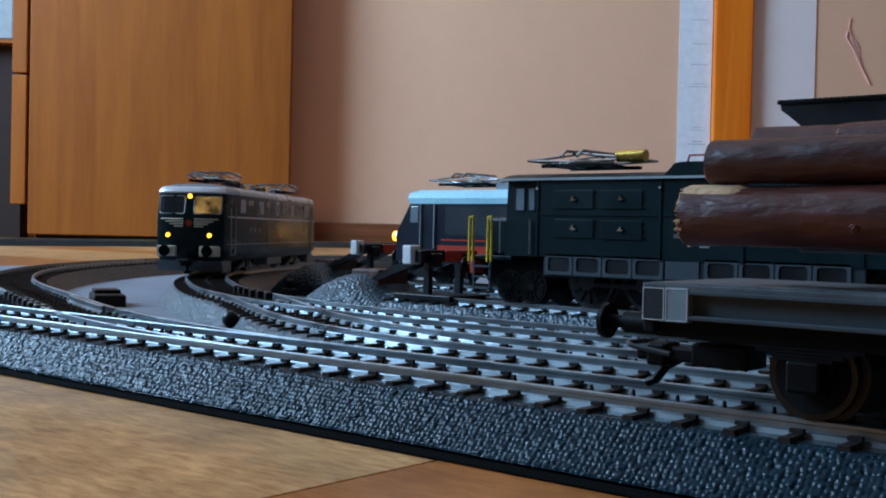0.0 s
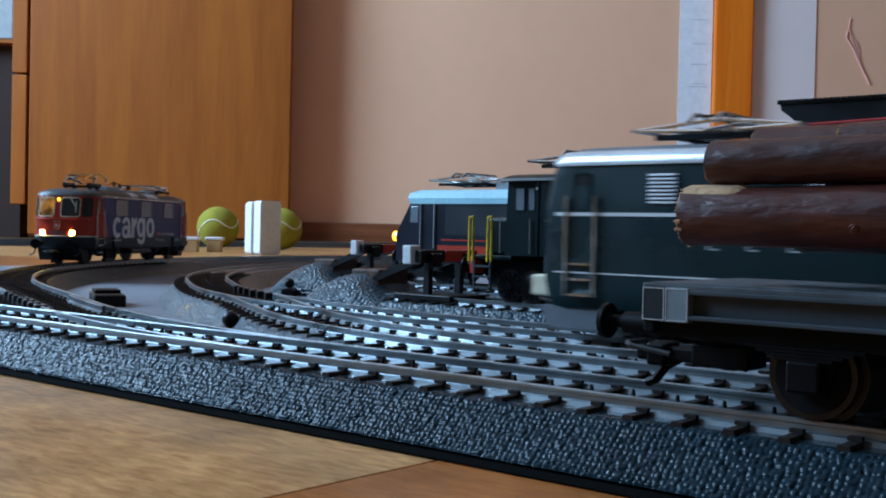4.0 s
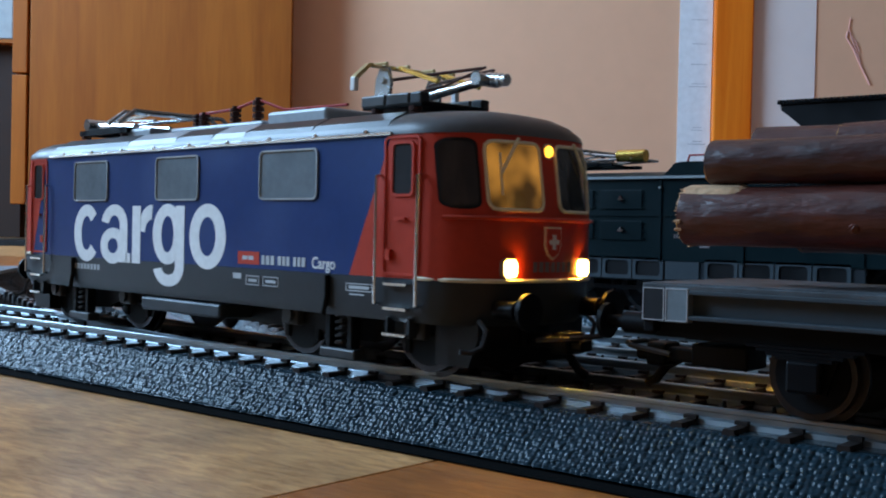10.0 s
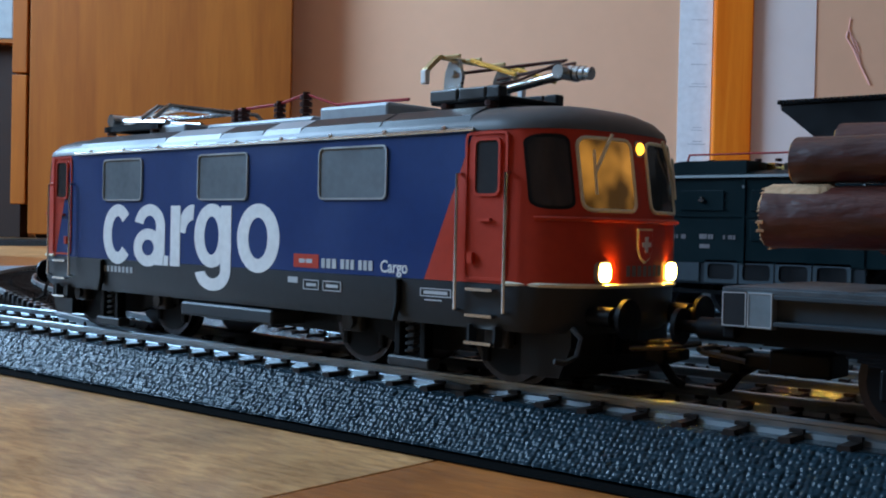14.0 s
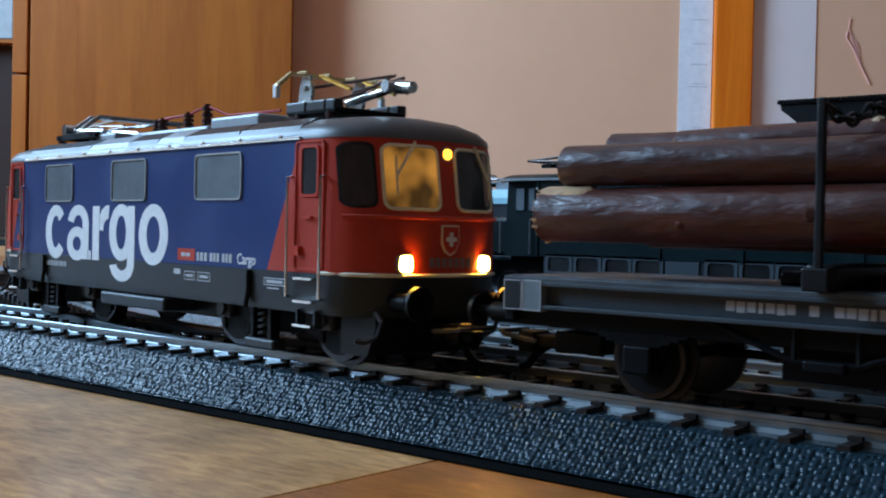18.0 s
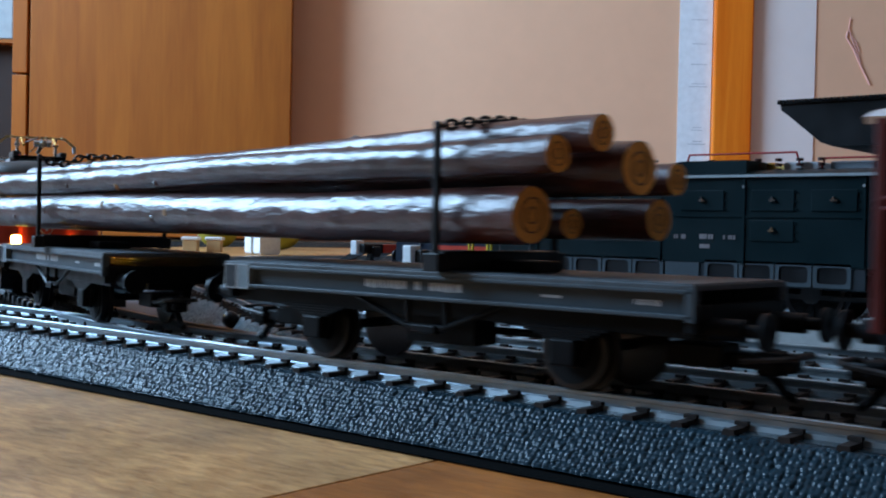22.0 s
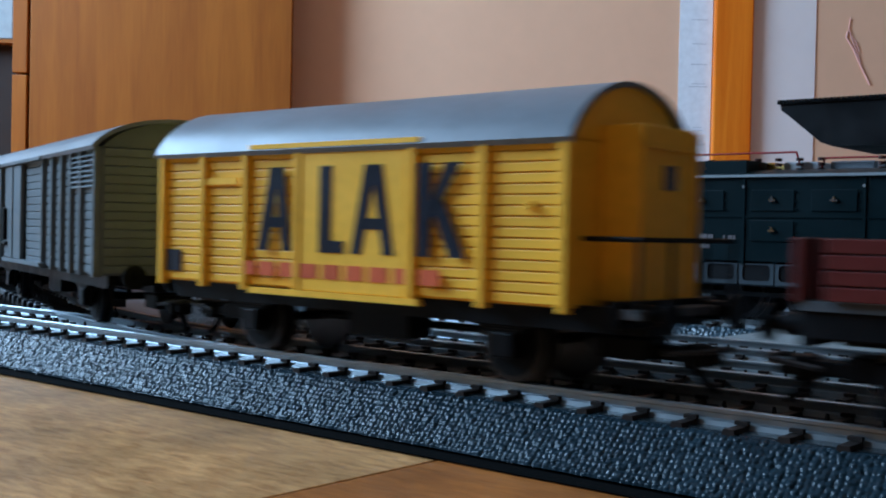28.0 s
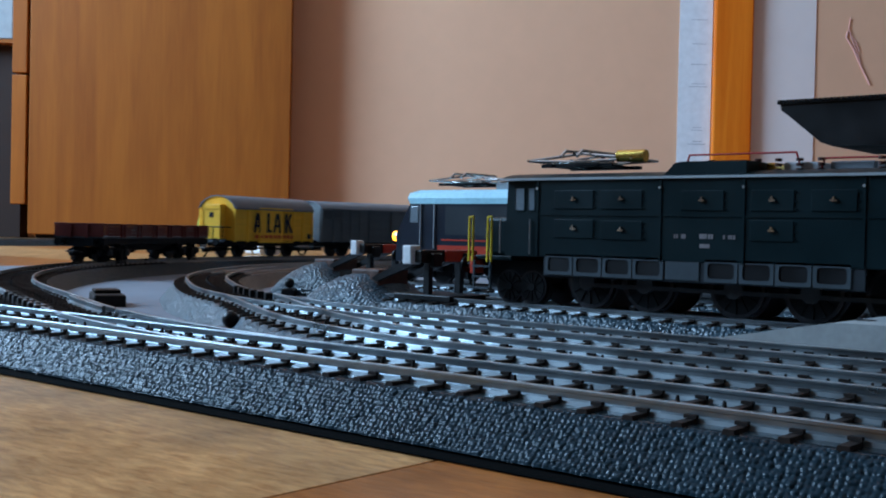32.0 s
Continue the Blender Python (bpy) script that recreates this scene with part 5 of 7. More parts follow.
def planked_boxcar():
    """Brown covered wagon with boards, flat arched roof and sliding door."""
    t = thing("boxcar", "dark red-brown planked covered goods wagon with a sliding door", "goods wagon", "wagons of the freight train")
    L = 47.5
    part("body", boxes((-L + 0.5, L - 0.5, -15.8, 15.8, 12.6, 36.4)), M_BROWN, t)
    end_planks(t, L - 0.2, 15.6, 12.8, 36.4, 14, M_BROWN)
    xs = [-46.4, -31, -19.3, -9, 24, 36.2, 46.4]
    for a, b in zip(xs, xs[1:]):
        plank_wall(t, "board", a + 0.7, b - 0.7, 16.0, 12.8, 36.4, 14, M_BROWN)
    posts(t, xs, 16.6, 12, 36.6, M_BROWN)
    for sy in (-1, 1):
        ya, yb = sorted((sy * 16.4, sy * 17.2))
        d = part("door", boxes((-8.4, 11.8, ya, yb, 13.0, 35.6), bevel=0.25), M_BROWN, t, "planked sliding door")
        for i in range(12):
            for x0, x1 in ((-7.0, 1.2), (2.6, 10.8)):
                z = 14.6 + i * 1.68
                bm = prism(bmesh.new(), [(sy * q, w) for q, w in ((17.0, z), (18.15, z + 0.1), (18.15, z + 0.35), (17.3, z + 1.6), (17.0, z + 1.6))], 'x', x0, x1)
                part("door_board", bm, M_BROWN_GLOSS, d)
        part("door_frame", boxes((-8.6, -7.2, min(sy * 17.2, sy * 18), max(sy * 17.2, sy * 18), 13, 36), (1.2, 2.6, min(sy * 17.2, sy * 18.3), max(sy * 17.2, sy * 18.3), 13, 36), (10.8, 12.2, min(sy * 17.2, sy * 18), max(sy * 17.2, sy * 18), 13, 36), bevel=0.2), M_BROWN, d)
        part("latch", boxes((-9.4, -3.4, min(sy * 18, sy * 19), max(sy * 18, sy * 19), 24.2, 24.9), (-9.4, -4.4, min(sy * 18, sy * 19), max(sy * 18, sy * 19), 18.4, 19.1), (1.0, 2.8, min(sy * 18, sy * 19), max(sy * 18, sy * 19), 20, 25), bevel=0.15), M_BROWN, d)
        part("sill", boxes((-10.4, 12.6, min(sy * 16.8, sy * 18.6), max(sy * 16.8, sy * 18.6), 12.8, 14.0), bevel=0.2), M_BROWN, d)
        each("door_rail", (-12, 36, min(sy * 16.6, sy * 18.4), max(sy * 16.6, sy * 18.4), 35.6, 36.9), bevel=0.2, material=M_BROWN, parent=t)
        each("door_rail", (13, 36, min(sy * 16.6, sy * 18), max(sy * 16.6, sy * 18), 12.8, 13.6), bevel=0.2, material=M_BROWN, parent=t)
        for z in (27.4, 32.2):
            part("grab_bar", boxes((37.4, 46, min(sy * 16.6, sy * 17.6), max(sy * 16.6, sy * 17.6), z, z + 0.7), bevel=0.2), M_BROWN, t)
        for z in (26.0, 27.2):
            part("grab_bar", boxes((-46, -32, min(sy * 16.6, sy * 17.6), max(sy * 16.6, sy * 17.6), z, z + 0.5), bevel=0.15), M_BROWN_GLOSS, t)
        for z in (18.4, 20.6):
            part("end_lamp_bracket", boxes((46.2, 47.8, min(sy * 16.8, sy * 17.8), max(sy * 16.8, sy * 17.8), z, z + 1.3), bevel=0.2), M_GREYWAG, t, "small pale bracket")
        part("foot_board", boxes((-14, 12, min(sy * 14.5, sy * 17), max(sy * 14.5, sy * 17), 7.2, 7.9), bevel=0.15), M_GREYWAG, t, "pale edged foot board")
        for x, s in ((-45, 1), (45, -1)):
            bm = bmesh.new()
            prism(bm, ((x, 14), (x + s * 1.6, 14), (x + s * 11.5, 26), (x + s * 9.6, 26)), 'y', min(sy * 16.3, sy * 17.1), max(sy * 16.3, sy * 17.1))
            part("brace", bm, M_BROWN, t)
        part("ventilator", boxes((-30.2, -20.2, min(sy * 16.2, sy * 16.9), max(sy * 16.2, sy * 16.9), 28.8, 32.8), bevel=0.2), M_BROWN, t)
        for i in range(4):
            z = 29.0 + i * 0.95
            part("louvre", prism(bmesh.new(), [(sy * q, w) for q, w in ((16.8, z), (17.7, z), (17.7, z + 0.2), (16.8, z + 0.8))], 'x', -30, -20.4), M_BROWN_GLOSS, t)
        part("chalk_board", boxes((-45.8, -34, min(sy * 16.3, sy * 16.62), max(sy * 16.3, sy * 16.62), 14, 19.2)), M_GREYSKIRT, t, "dark label panel")
    marks(t, [(-29, -23, 22.4, 23.6), (-30, -22.5, 20.4, 21.4), (-28, -24, 18.6, 19.4), (38, 43, 17.4, 17.9), (42, 44, 25.0, 26.0)], 16.45, M_DULLTEXT, "unreadable pale lettering")
    bm = bmesh.new()
    prism(bm, filled_arch(15.9, 36.2, 2.0), 'x', -L + 0.4, L - 0.4)
    part("gable", bm, M_BROWN, t)
    bm = bmesh.new()
    prism(bm, arched(16.6, 36.7, 2.2), 'x', -L - 0.8, L + 0.8)
    part("roof", bm, M_ALU, t, "weathered light grey sheet roof", smooth=True)
    running_gear(t, 47, 56)
    return t


def gabled_boxcar():
    """Red-brown wagon with a pitched roof, smooth panels and slatted vents."""
    t = thing("boxcar", "red-brown covered goods wagon with smooth panels and a pitched pale roof", "goods wagon", "wagons of the freight train")
    L = 49.0
    part("body", boxes((-L, L, -16.2, 16.2, 11.6, 38.4), bevel=0.3), M_BROWN2, t)
    xs = [-46.6, -33.0, -18.4, 11.6, 24.2, 37.8, 48.2]
    posts(t, xs, 16.6, 11.4, 38.2, M_BROWN2)
    for sx in (-1, 1):
        each("end_rib", (min(sx * L, sx * (L + 0.9)), max(sx * L, sx * (L + 0.9)), -16, 16, 24, 25.2), (min(sx * L, sx * (L + 0.9)), max(sx * L, sx * (L + 0.9)), -6, -4.6, 11, 38), (min(sx * L, sx * (L + 0.9)), max(sx * L, sx * (L + 0.9)), 4.6, 6, 11, 38), bevel=0.2, material=M_BROWN2, parent=t)
    for sy in (-1, 1):
        ya, yb = sorted((sy * 16.4, sy * 17.5))
        d = part("door", boxes((-8.4, 10.8, ya, yb, 13.4, 37.8), bevel=0.3), M_BROWN2, t, "smooth sliding door")
        part("door_rib", boxes((-8.4, -6.0, min(sy * 17.3, sy * 18.1), max(sy * 17.3, sy * 18.1), 13.4, 37.6), bevel=0.2), M_BROWN2, d)
        part("latch", boxes((-9.8, -7, min(sy * 17.6, sy * 18.8), max(sy * 17.6, sy * 18.8), 23.2, 24.4), (-11, -6, min(sy * 17.6, sy * 18.8), max(sy * 17.6, sy * 18.8), 14.8, 15.8), bevel=0.2), M_BROWN2, d)
        each("door_rail", (-36, 22, min(sy * 16.6, sy * 17.8), max(sy * 16.6, sy * 17.8), 37.6, 38.4), (-33, 46, min(sy * 16.4, sy * 17.9), max(sy * 16.4, sy * 17.9), 13.3, 14.6), bevel=0.2, material=M_BROWN2, parent=t)
        for x0, x1 in ((-32.2, -19.2), (25.0, 37.0)):
            v = part("vent", boxes((x0, x1, min(sy * 16.2, sy * 16.5), max(sy * 16.2, sy * 16.5), 33.2, 37.2)), M_GREYSKIRT, t, "slatted vent opening")
            for i in range(6):
                part("slat", boxes((x0 + 1.6, x1 - 0.6, min(sy * 16.4, sy * 16.9), max(sy * 16.4, sy * 16.9), 33.4 + i * 0.62, 33.7 + i * 0.62)), M_SLAT, v, "dull pale slat")
            each("panel", (x0, x1, min(sy * 16.2, sy * 17), max(sy * 16.2, sy * 17), 27.2, 27.9), (x0, x1, min(sy * 16.2, sy * 17), max(sy * 16.2, sy * 17), 32.4, 33.0), (x0 + 0.6, x0 + 5.2, min(sy * 16.2, sy * 16.9), max(sy * 16.2, sy * 16.9), 21.4, 26.8), (x0 + 6.8, x0 + 11.4, min(sy * 16.2, sy * 16.9), max(sy * 16.2, sy * 16.9), 21.4, 26.8), bevel=0.15, material=M_BROWN2, parent=t)
            bm = bmesh.new()
            for i in range(6):
                for k in (1.4, 7.6):
                    box(bm, x0 + k, x0 + k + 3.2, min(sy * 16.1, sy * 16.5), max(sy * 16.1, sy * 16.5), 15.4 + i * 0.8, 15.8 + i * 0.8)
            part("grille", bm, M_BROWN, t)
        for x0 in (-45.6, 38.2):
            part("label_panel", boxes((x0, x0 + 11, min(sy * 16.2, sy * 16.7), max(sy * 16.2, sy * 16.7), 15.6, 20.2)), M_GREYSKIRT, t, "dark blue-grey label panel")
    marks(t, [(-43.8, -34.8, 34.9, 36.6), (-43.8, -34.8, 32.3, 33.9), (-43.8, -34.8, 29.7, 31.3), (-42.4, -37.4, 26.4, 27.9), (-42.4, -37.4, 24.5, 25.7), (-42.0, -38.0, 22.9, 23.8), (-42.0, -38.0, 21.4, 22.3)], 16.45, M_DULLTEXT, "unreadable pale lettering")
    marks(t, [(-2.1, 3.6, 26.0, 26.5), (-0.8, 1.4, 18.6, 19.8)], 17.5, M_DULLTEXT, "unreadable pale lettering")
    bm = bmesh.new()
    prism(bm, ((-16.2, 38.2), (0, 43.2), (16.2, 38.2)), 'x', -L, L)
    part("gable", bm, M_BROWN2, t)
    bm = bmesh.new()
    prism(bm, ((-18.2, 39.0), (-17.6, 39.6), (-9, 43.2), (0, 45.2), (9, 43.2), (17.6, 39.5), (18.2, 39.0), (18.0, 38.4), (0, 43.2), (-18.0, 38.4)), 'x', -L - 0.2, L + 0.2)
    part("roof", bm, M_ALU, t, "pale grey pitched roof")
    for sy in (-1, 1):
        part("roof_flap", boxes((-10, 12, min(sy * 17.6, sy * 18.5), max(sy * 17.6, sy * 18.5), 37.6, 39.2), bevel=0.2), M_GREYROOF, t)
        part("label_plate", boxes((-44.8, -41.4, min(sy * 16.6, sy * 16.8), max(sy * 16.6, sy * 16.8), 16.3, 19.6)), M_DULLTEXT, t, "pale label on the panel")
        for z in (19.4, 22.2):
            part("bracket", boxes((-48.6, -47.2, min(sy * 16.2, sy * 17.4), max(sy * 16.2, sy * 17.4), z, z + 1.5), bevel=0.2), M_GREYWAG, t, "small pale bracket")
        part("side_rail", boxes((38.4, 48, min(sy * 16.4, sy * 17.3), max(sy * 16.4, sy * 17.3), 20.3, 20.9), bevel=0.15), M_BROWN2, t)
        part("latch_block", boxes((9.4, 11.4, min(sy * 17.4, sy * 18.8), max(sy * 17.4, sy * 18.8), 15.2, 21.4), bevel=0.3), M_BROWN, t)
        part("side_rail", boxes((-46, -33.6, min(sy * 16.4, sy * 17.3), max(sy * 16.4, sy * 17.3), 20.3, 20.9), bevel=0.15), M_BROWN2, t)
    running_gear(t, 48.5, 60, bufz=12)
    return t


def round_roof_boxcar():
    """Brown planked wagon with a silver round roof and an open brakeman's end."""
    t = thing("boxcar", "dark brown planked wagon with a silver round roof and canopy", "goods wagon", "wagons of the freight train")
    L = 44.0
    part("body", boxes((-46, 44.4, -15.8, 15.8, 12.4, 37.2)), M_BROWN, t)
    xs = [-45.4, -36.2, -26.2, -18.6, -10.4, 8.2, 23.6, 34.4, 43.8]
    for a, b in zip(xs, xs[1:]):
        if a == -10.4:
            continue
        plank_wall(t, "board", a + 0.6, b - 0.6, 16.0, 12.6, 36.8, 14, M_BROWN)
    posts(t, xs, 16.5, 11.6, 37.2, M_BROWN)
    for sy in (-1, 1):
        ya, yb = sorted((sy * 16.5, sy * 17.6))
        d = part("door", boxes((-10.6, 7.2, ya, yb, 14.4, 37.0), bevel=0.3), M_BROWN, t, "smooth sliding door with a grip")
        part("grip", boxes((-12.2, -10.4, min(sy * 17.2, sy * 18.4), max(sy * 17.2, sy * 18.4), 15, 26), bevel=0.3), M_BROWN, d)
        each("door_rail", (-12, 23, min(sy * 16.4, sy * 18), max(sy * 16.4, sy * 18), 13.0, 14.2), bevel=0.2, material=M_BROWN, parent=t)
        for x0, x1 in ((-44.6, -37.2), (-35.2, -27.2)):
            part("flap", boxes((x0, x1, min(sy * 16.2, sy * 16.9), max(sy * 16.2, sy * 16.9), 28.2, 33.8), (x0 - 0.4, x1 + 0.4, min(sy * 16.2, sy * 17.2), max(sy * 16.2, sy * 17.2), 33.8, 34.5), bevel=0.2), M_BROWN, t)
        # no hole: a flat black panel paints the dark inside of the hatch
        part("hatch", boxes((25.4, 32.6, min(sy * 16.1, sy * 16.45), max(sy * 16.1, sy * 16.45), 31.6, 34.0)), M_SHADE_BLACK, t, "black panel for the shade inside an open hatch")
        part("hatch_lip", boxes((25.2, 32.8, min(sy * 16.2, sy * 17.2), max(sy * 16.2, sy * 17.2), 26.2, 26.9), bevel=0.15), M_BROWN, t)
        part("top_rail", boxes((23.4, 42.8, min(sy * 16.2, sy * 17.4), max(sy * 16.2, sy * 17.4), 34.6, 35.3), bevel=0.15), M_BROWN, t)
        part("hatch_cover", boxes((25.6, 32.4, min(sy * 16.2, sy * 16.9), max(sy * 16.2, sy * 16.9), 27.4, 31.4), bevel=0.15), M_BROWN, t)
        part("label_panel", boxes((-43.6, -38.0, min(sy * 16.2, sy * 16.75), max(sy * 16.2, sy * 16.75), 13.8, 18)), M_GREYSKIRT, t, "dark label panel")
        part("label_panel", boxes((-31.6, -28.6, min(sy * 16.2, sy * 16.75), max(sy * 16.2, sy * 16.75), 14.2, 19.4)), M_GREYSKIRT, t, "dark label panel")
        part("end_post", boxes((51.6, 52.8, min(sy * 16.2, sy * 17), max(sy * 16.2, sy * 17), 4.4, 37.4), bevel=0.25), M_GREYWAG, t, "pale grey canopy post")
        each("step_board", (-14, 10, min(sy * 13, sy * 16.4), max(sy * 13, sy * 16.4), 4.6, 5.2), (40, 53, min(sy * 13, sy * 16.4), max(sy * 13, sy * 16.4), 4.6, 5.2), material=M_DECK, parent=t)
    marks(t, [(-44, -40, 27, 28), (-24, -19.5, 22.4, 23.6), (-24, -19.5, 19.6, 21.0), (-35, -32, 15.0, 18.2), (-25, -21, 16.6, 18.0), (37.6, 40.4, 20.6, 22.4), (40.8, 43.2, 18.4, 20.6), (40.8, 43.2, 21.2, 22.4)], 16.5, M_DULLTEXT, "unreadable pale lettering")
    bm = bmesh.new()
    prism(bm, filled_arch(15.9, 36.8, 8.0), 'x', -46, 44.4)
    part("gable", bm, M_BROWN, t)
    part("platform", boxes((44.4, 53, -14.5, 14.5, 10.5, 12), bevel=0.2), M_DECK, t)
    part("end_wall", boxes((44.4, 45.0, -15, 15, 12.4, 37), bevel=0.2), M_BROWN, t)
    bm = bmesh.new()
    prism(bm, arched(16.9, 37.0, 8.6, 16), 'x', -47.6, 54)
    r = part("roof", bm, M_ALU, t, "shiny silver round roof", smooth=True)
    for i in range(9):
        bm = bmesh.new()
        x = -39.4 + i * 10.3
        prism(bm, [(y * 1.012, z + 0.18) for y, z in arched(16.9, 37.0, 8.6, 16)], 'x', x, x + 0.8)
        part("seam", bm, M_GREYROOF, r)
    part("canopy_rim", prism(bmesh.new(), [(y * 0.985, z + (0.25 if k < 17 else -0.9)) for k, (y, z) in enumerate(arched(16.9, 37.0, 8.6, 16))], 'x', 53.4, 54.4), M_BROWN, t, "brown canopy rim")
    end_planks(t, 44.9, 15.2, 12.6, 37.0, 14, M_BROWN)
    running_gear(t, 48, 54, bufz=12)
    return t


def grey_van():
    """Grey planked van with large sliding doors and louvres."""
    t = thing("boxcar", "pale blue-grey planked goods van with large sliding doors", "goods wagon", "wagons of the freight train")
    L = 72.0
    part("body", boxes((-L, L, -15.8, 15.8, 11.8, 38.6)), M_GREYVAN, t)
    xs = [-71.0, -59.4, -50.4, -41.6, -32.2, -22, 22, 32.2, 41.6, 50.4, 59.4, 71.0]
    for a, b in zip(xs, xs[1:]):
        if a == -22:
            plank_wall(t, "board", -1, 21.4, 16.0, 12.0, 38.4, 14, M_GREYVAN)
            continue
        plank_wall(t, "board", a + 0.7, b - 0.7, 16.0, 12.0, 38.4, 14, M_GREYVAN)
    posts(t, xs, 16.5, 11.4, 38.6, M_GREYVAN)
    end_planks(t, L + 0.1, 15.6, 12.0, 38.4, 14, M_GREYVAN)
    for sy in (-1, 1):
        d = part("door", boxes((-22, -1.6, min(sy * 16.5, sy * 17.7), max(sy * 16.5, sy * 17.7), 12.8, 37.8), bevel=0.3), M_GREYVAN, t, "smooth grey sliding door")
        part("door_rib", boxes((-12, -11.2, min(sy * 17.5, sy * 18), max(sy * 17.5, sy * 18), 12.8, 37.6)), M_GREYVAN, d)
        part("grip", boxes((-21.4, -19.8, min(sy * 17.6, sy * 18.6), max(sy * 17.6, sy * 18.6), 17.6, 26.4), (-22.6, -18.0, min(sy * 17.6, sy * 18.6), max(sy * 17.6, sy * 18.6), 16.2, 17.2), bevel=0.3), M_UNDER, d, "dark door grip")
        each("door_rail", (-24, 24, min(sy * 16.4, sy * 18.4), max(sy * 16.4, sy * 18.4), 37.8, 38.6), (-24, 24, min(sy * 16.4, sy * 18.2), max(sy * 16.4, sy * 18.2), 11.8, 12.8), material=M_GREYVAN, parent=t)
        for x0, x1 in ((-69.8, -60.4), (-58.4, -51.4), (51.4, 58.4), (60.4, 69.8)):
            for i in range(7):
                z = 30.2 + i * 1.08
                part("louvre", prism(bmesh.new(), [(sy * q, w) for q, w in ((16.2, z), (17.3, z), (17.3, z + 0.2), (16.2, z + 0.8))], 'x', x0, x1), M_GREYVAN, t)
        part("label_panel", boxes((-69, -62.4, min(sy * 16.2, sy * 16.8), max(sy * 16.2, sy * 16.8), 12.8, 16.9)), M_BLACK, t, "black label panel")
        part("side_panel", boxes((-70.2, -60.2, min(sy * 16.2, sy * 16.6), max(sy * 16.2, sy * 16.6), 17.2, 29.2)), M_GREYVAN, t)
    marks(t, [(-68, -63, 20, 23), (-48.6, -43.4, 20.2, 22.4)], 16.55, M_GREYWAG, "unreadable pale lettering")
    bm = bmesh.new()
    prism(bm, filled_arch(15.9, 38.2, 6.0), 'x', -L, L)
    part("gable", bm, M_GREYVAN, t)
    bm = bmesh.new()
    prism(bm, arched(17.4, 38.6, 6.4, 16), 'x', -L - 4, L + 1.4)
    part("roof", bm, M_GREYROOF, t, "dull blue-grey round roof", smooth=True)
    running_gear(t, 71, 88, bufz=12)
    return t


def yellow_van():
    """Yellow planked van with a grey arched roof and a brakeman's cabin."""
    t = thing("boxcar", "bright yellow planked van with a grey round roof and dark lettering", "goods wagon", "wagons of the freight train")
    L = 43.0
    part("body", boxes((-L - 8, L, -15.6, 15.6, 12.2, 36.2)), M_YELLOW, t)
    xs = [-50.5, -38, -26, -12, 14, 28, 42.5]
    for a, b in zip(xs, xs[1:]):
        plank_wall(t, "board", a + 0.6, b - 0.6, 15.8, 12.4, 36.0, 15, M_YELLOW)
    posts(t, xs, 16.3, 11.4, 36.4, M_YELLOW)
    for sy in (-1, 1):
        part("door", boxes((-11, 13, min(sy * 16.0, sy * 16.9), max(sy * 16.0, sy * 16.9), 12, 35.6), bevel=0.25), M_YELLOW, t, "yellow sliding door")
        each("door_rail", (-24, 16, min(sy * 16.2, sy * 17.6), max(sy * 16.2, sy * 17.6), 36.2, 37.0), (-24, 16, min(sy * 16.2, sy * 17.4), max(sy * 16.2, sy * 17.4), 11, 12), material=M_YELLOW, parent=t)
        part("rivet_strip", boxes((36, 37, min(sy * 16, sy * 17), max(sy * 16, sy * 17), 26, 27.2), (-38, -28, min(sy * 16, sy * 16.8), max(sy * 16, sy * 16.8), 30.2, 31.4)), M_YELLOW, t)
        part("label_panel", boxes((-49.4, -45, min(sy * 16, sy * 16.5), max(sy * 16, sy * 16.5), 14, 18)), M_NAVY, t, "dark label panel")
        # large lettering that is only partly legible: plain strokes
        ya, yb = sorted((sy * 16.8, sy * 17.05))
        for pts in (((-22, 18.6), (-19.6, 18.6), (-16.6, 33), (-19.0, 33)), ((-17.6, 33), (-15.8, 33), (-13.4, 18.6), (-15.6, 18.6)),
                    ((-6.5, 18.6), (-3.6, 18.6), (-3.6, 33), (-6.5, 33)), ((1, 18.6), (3.4, 18.6), (6.6, 33), (4, 33)), ((5.4, 33), (7.8, 33), (10.6, 18.6), (8.2, 18.6)),
                    ((15.5, 18.6), (18, 18.6), (18, 33), (15.5, 33)), ((18, 26.5), (18, 24), (24, 33), (21, 33)), ((18.4, 26), (20.2, 28), (25, 18.6), (22, 18.6)), ((-3.6, 18.6), (-0.6, 18.6), (-0.6, 20.6), (-3.6, 20.6)), ((-19.6, 22.6), (-15.4, 22.6), (-15.8, 24.4), (-19.2, 24.4)), ((3.6, 22.6), (8.2, 22.6), (7.8, 24.4), (4.0, 24.4))):
            part("letter_stroke", prism(bmesh.new(), [(x if sy < 0 else -x, z) for x, z in pts], 'y', ya, yb), M_NAVY, t, "large dark partly legible stroke")
        for i in range(9):
            part("red_lettering", boxes((-27 + i * 5.4, -23 + i * 5.4, ya, yb, 14.2, 16.6)), M_ORANGETXT, t, "unreadable red lettering bar")
    bm = bmesh.new()
    prism(bm, filled_arch(15.7, 35.8, 9.2, 16), 'x', -L - 8, L)
    part("gable", bm, M_YELLOW, t)
    bm = bmesh.new()
    prism(bm, arched(16.6, 36.0, 9.4, 18), 'x', -L - 9, L + 0.8)
    part("roof", bm, M_GREYROOF, t, "dull blue-grey round roof", smooth=True)
    # brakeman's cabin and open platform at the rear end
    c = part("brake_cabin", boxes((L, L + 6.5, -8, 8, 13, 38.5), bevel=0.3), M_YELLOW, t, "yellow brakeman's cabin")
    part("cabin_window", boxes((L + 6.4, L + 6.8, -1.8, 1.8, 29.2, 32.8)), M_GLASS, c)
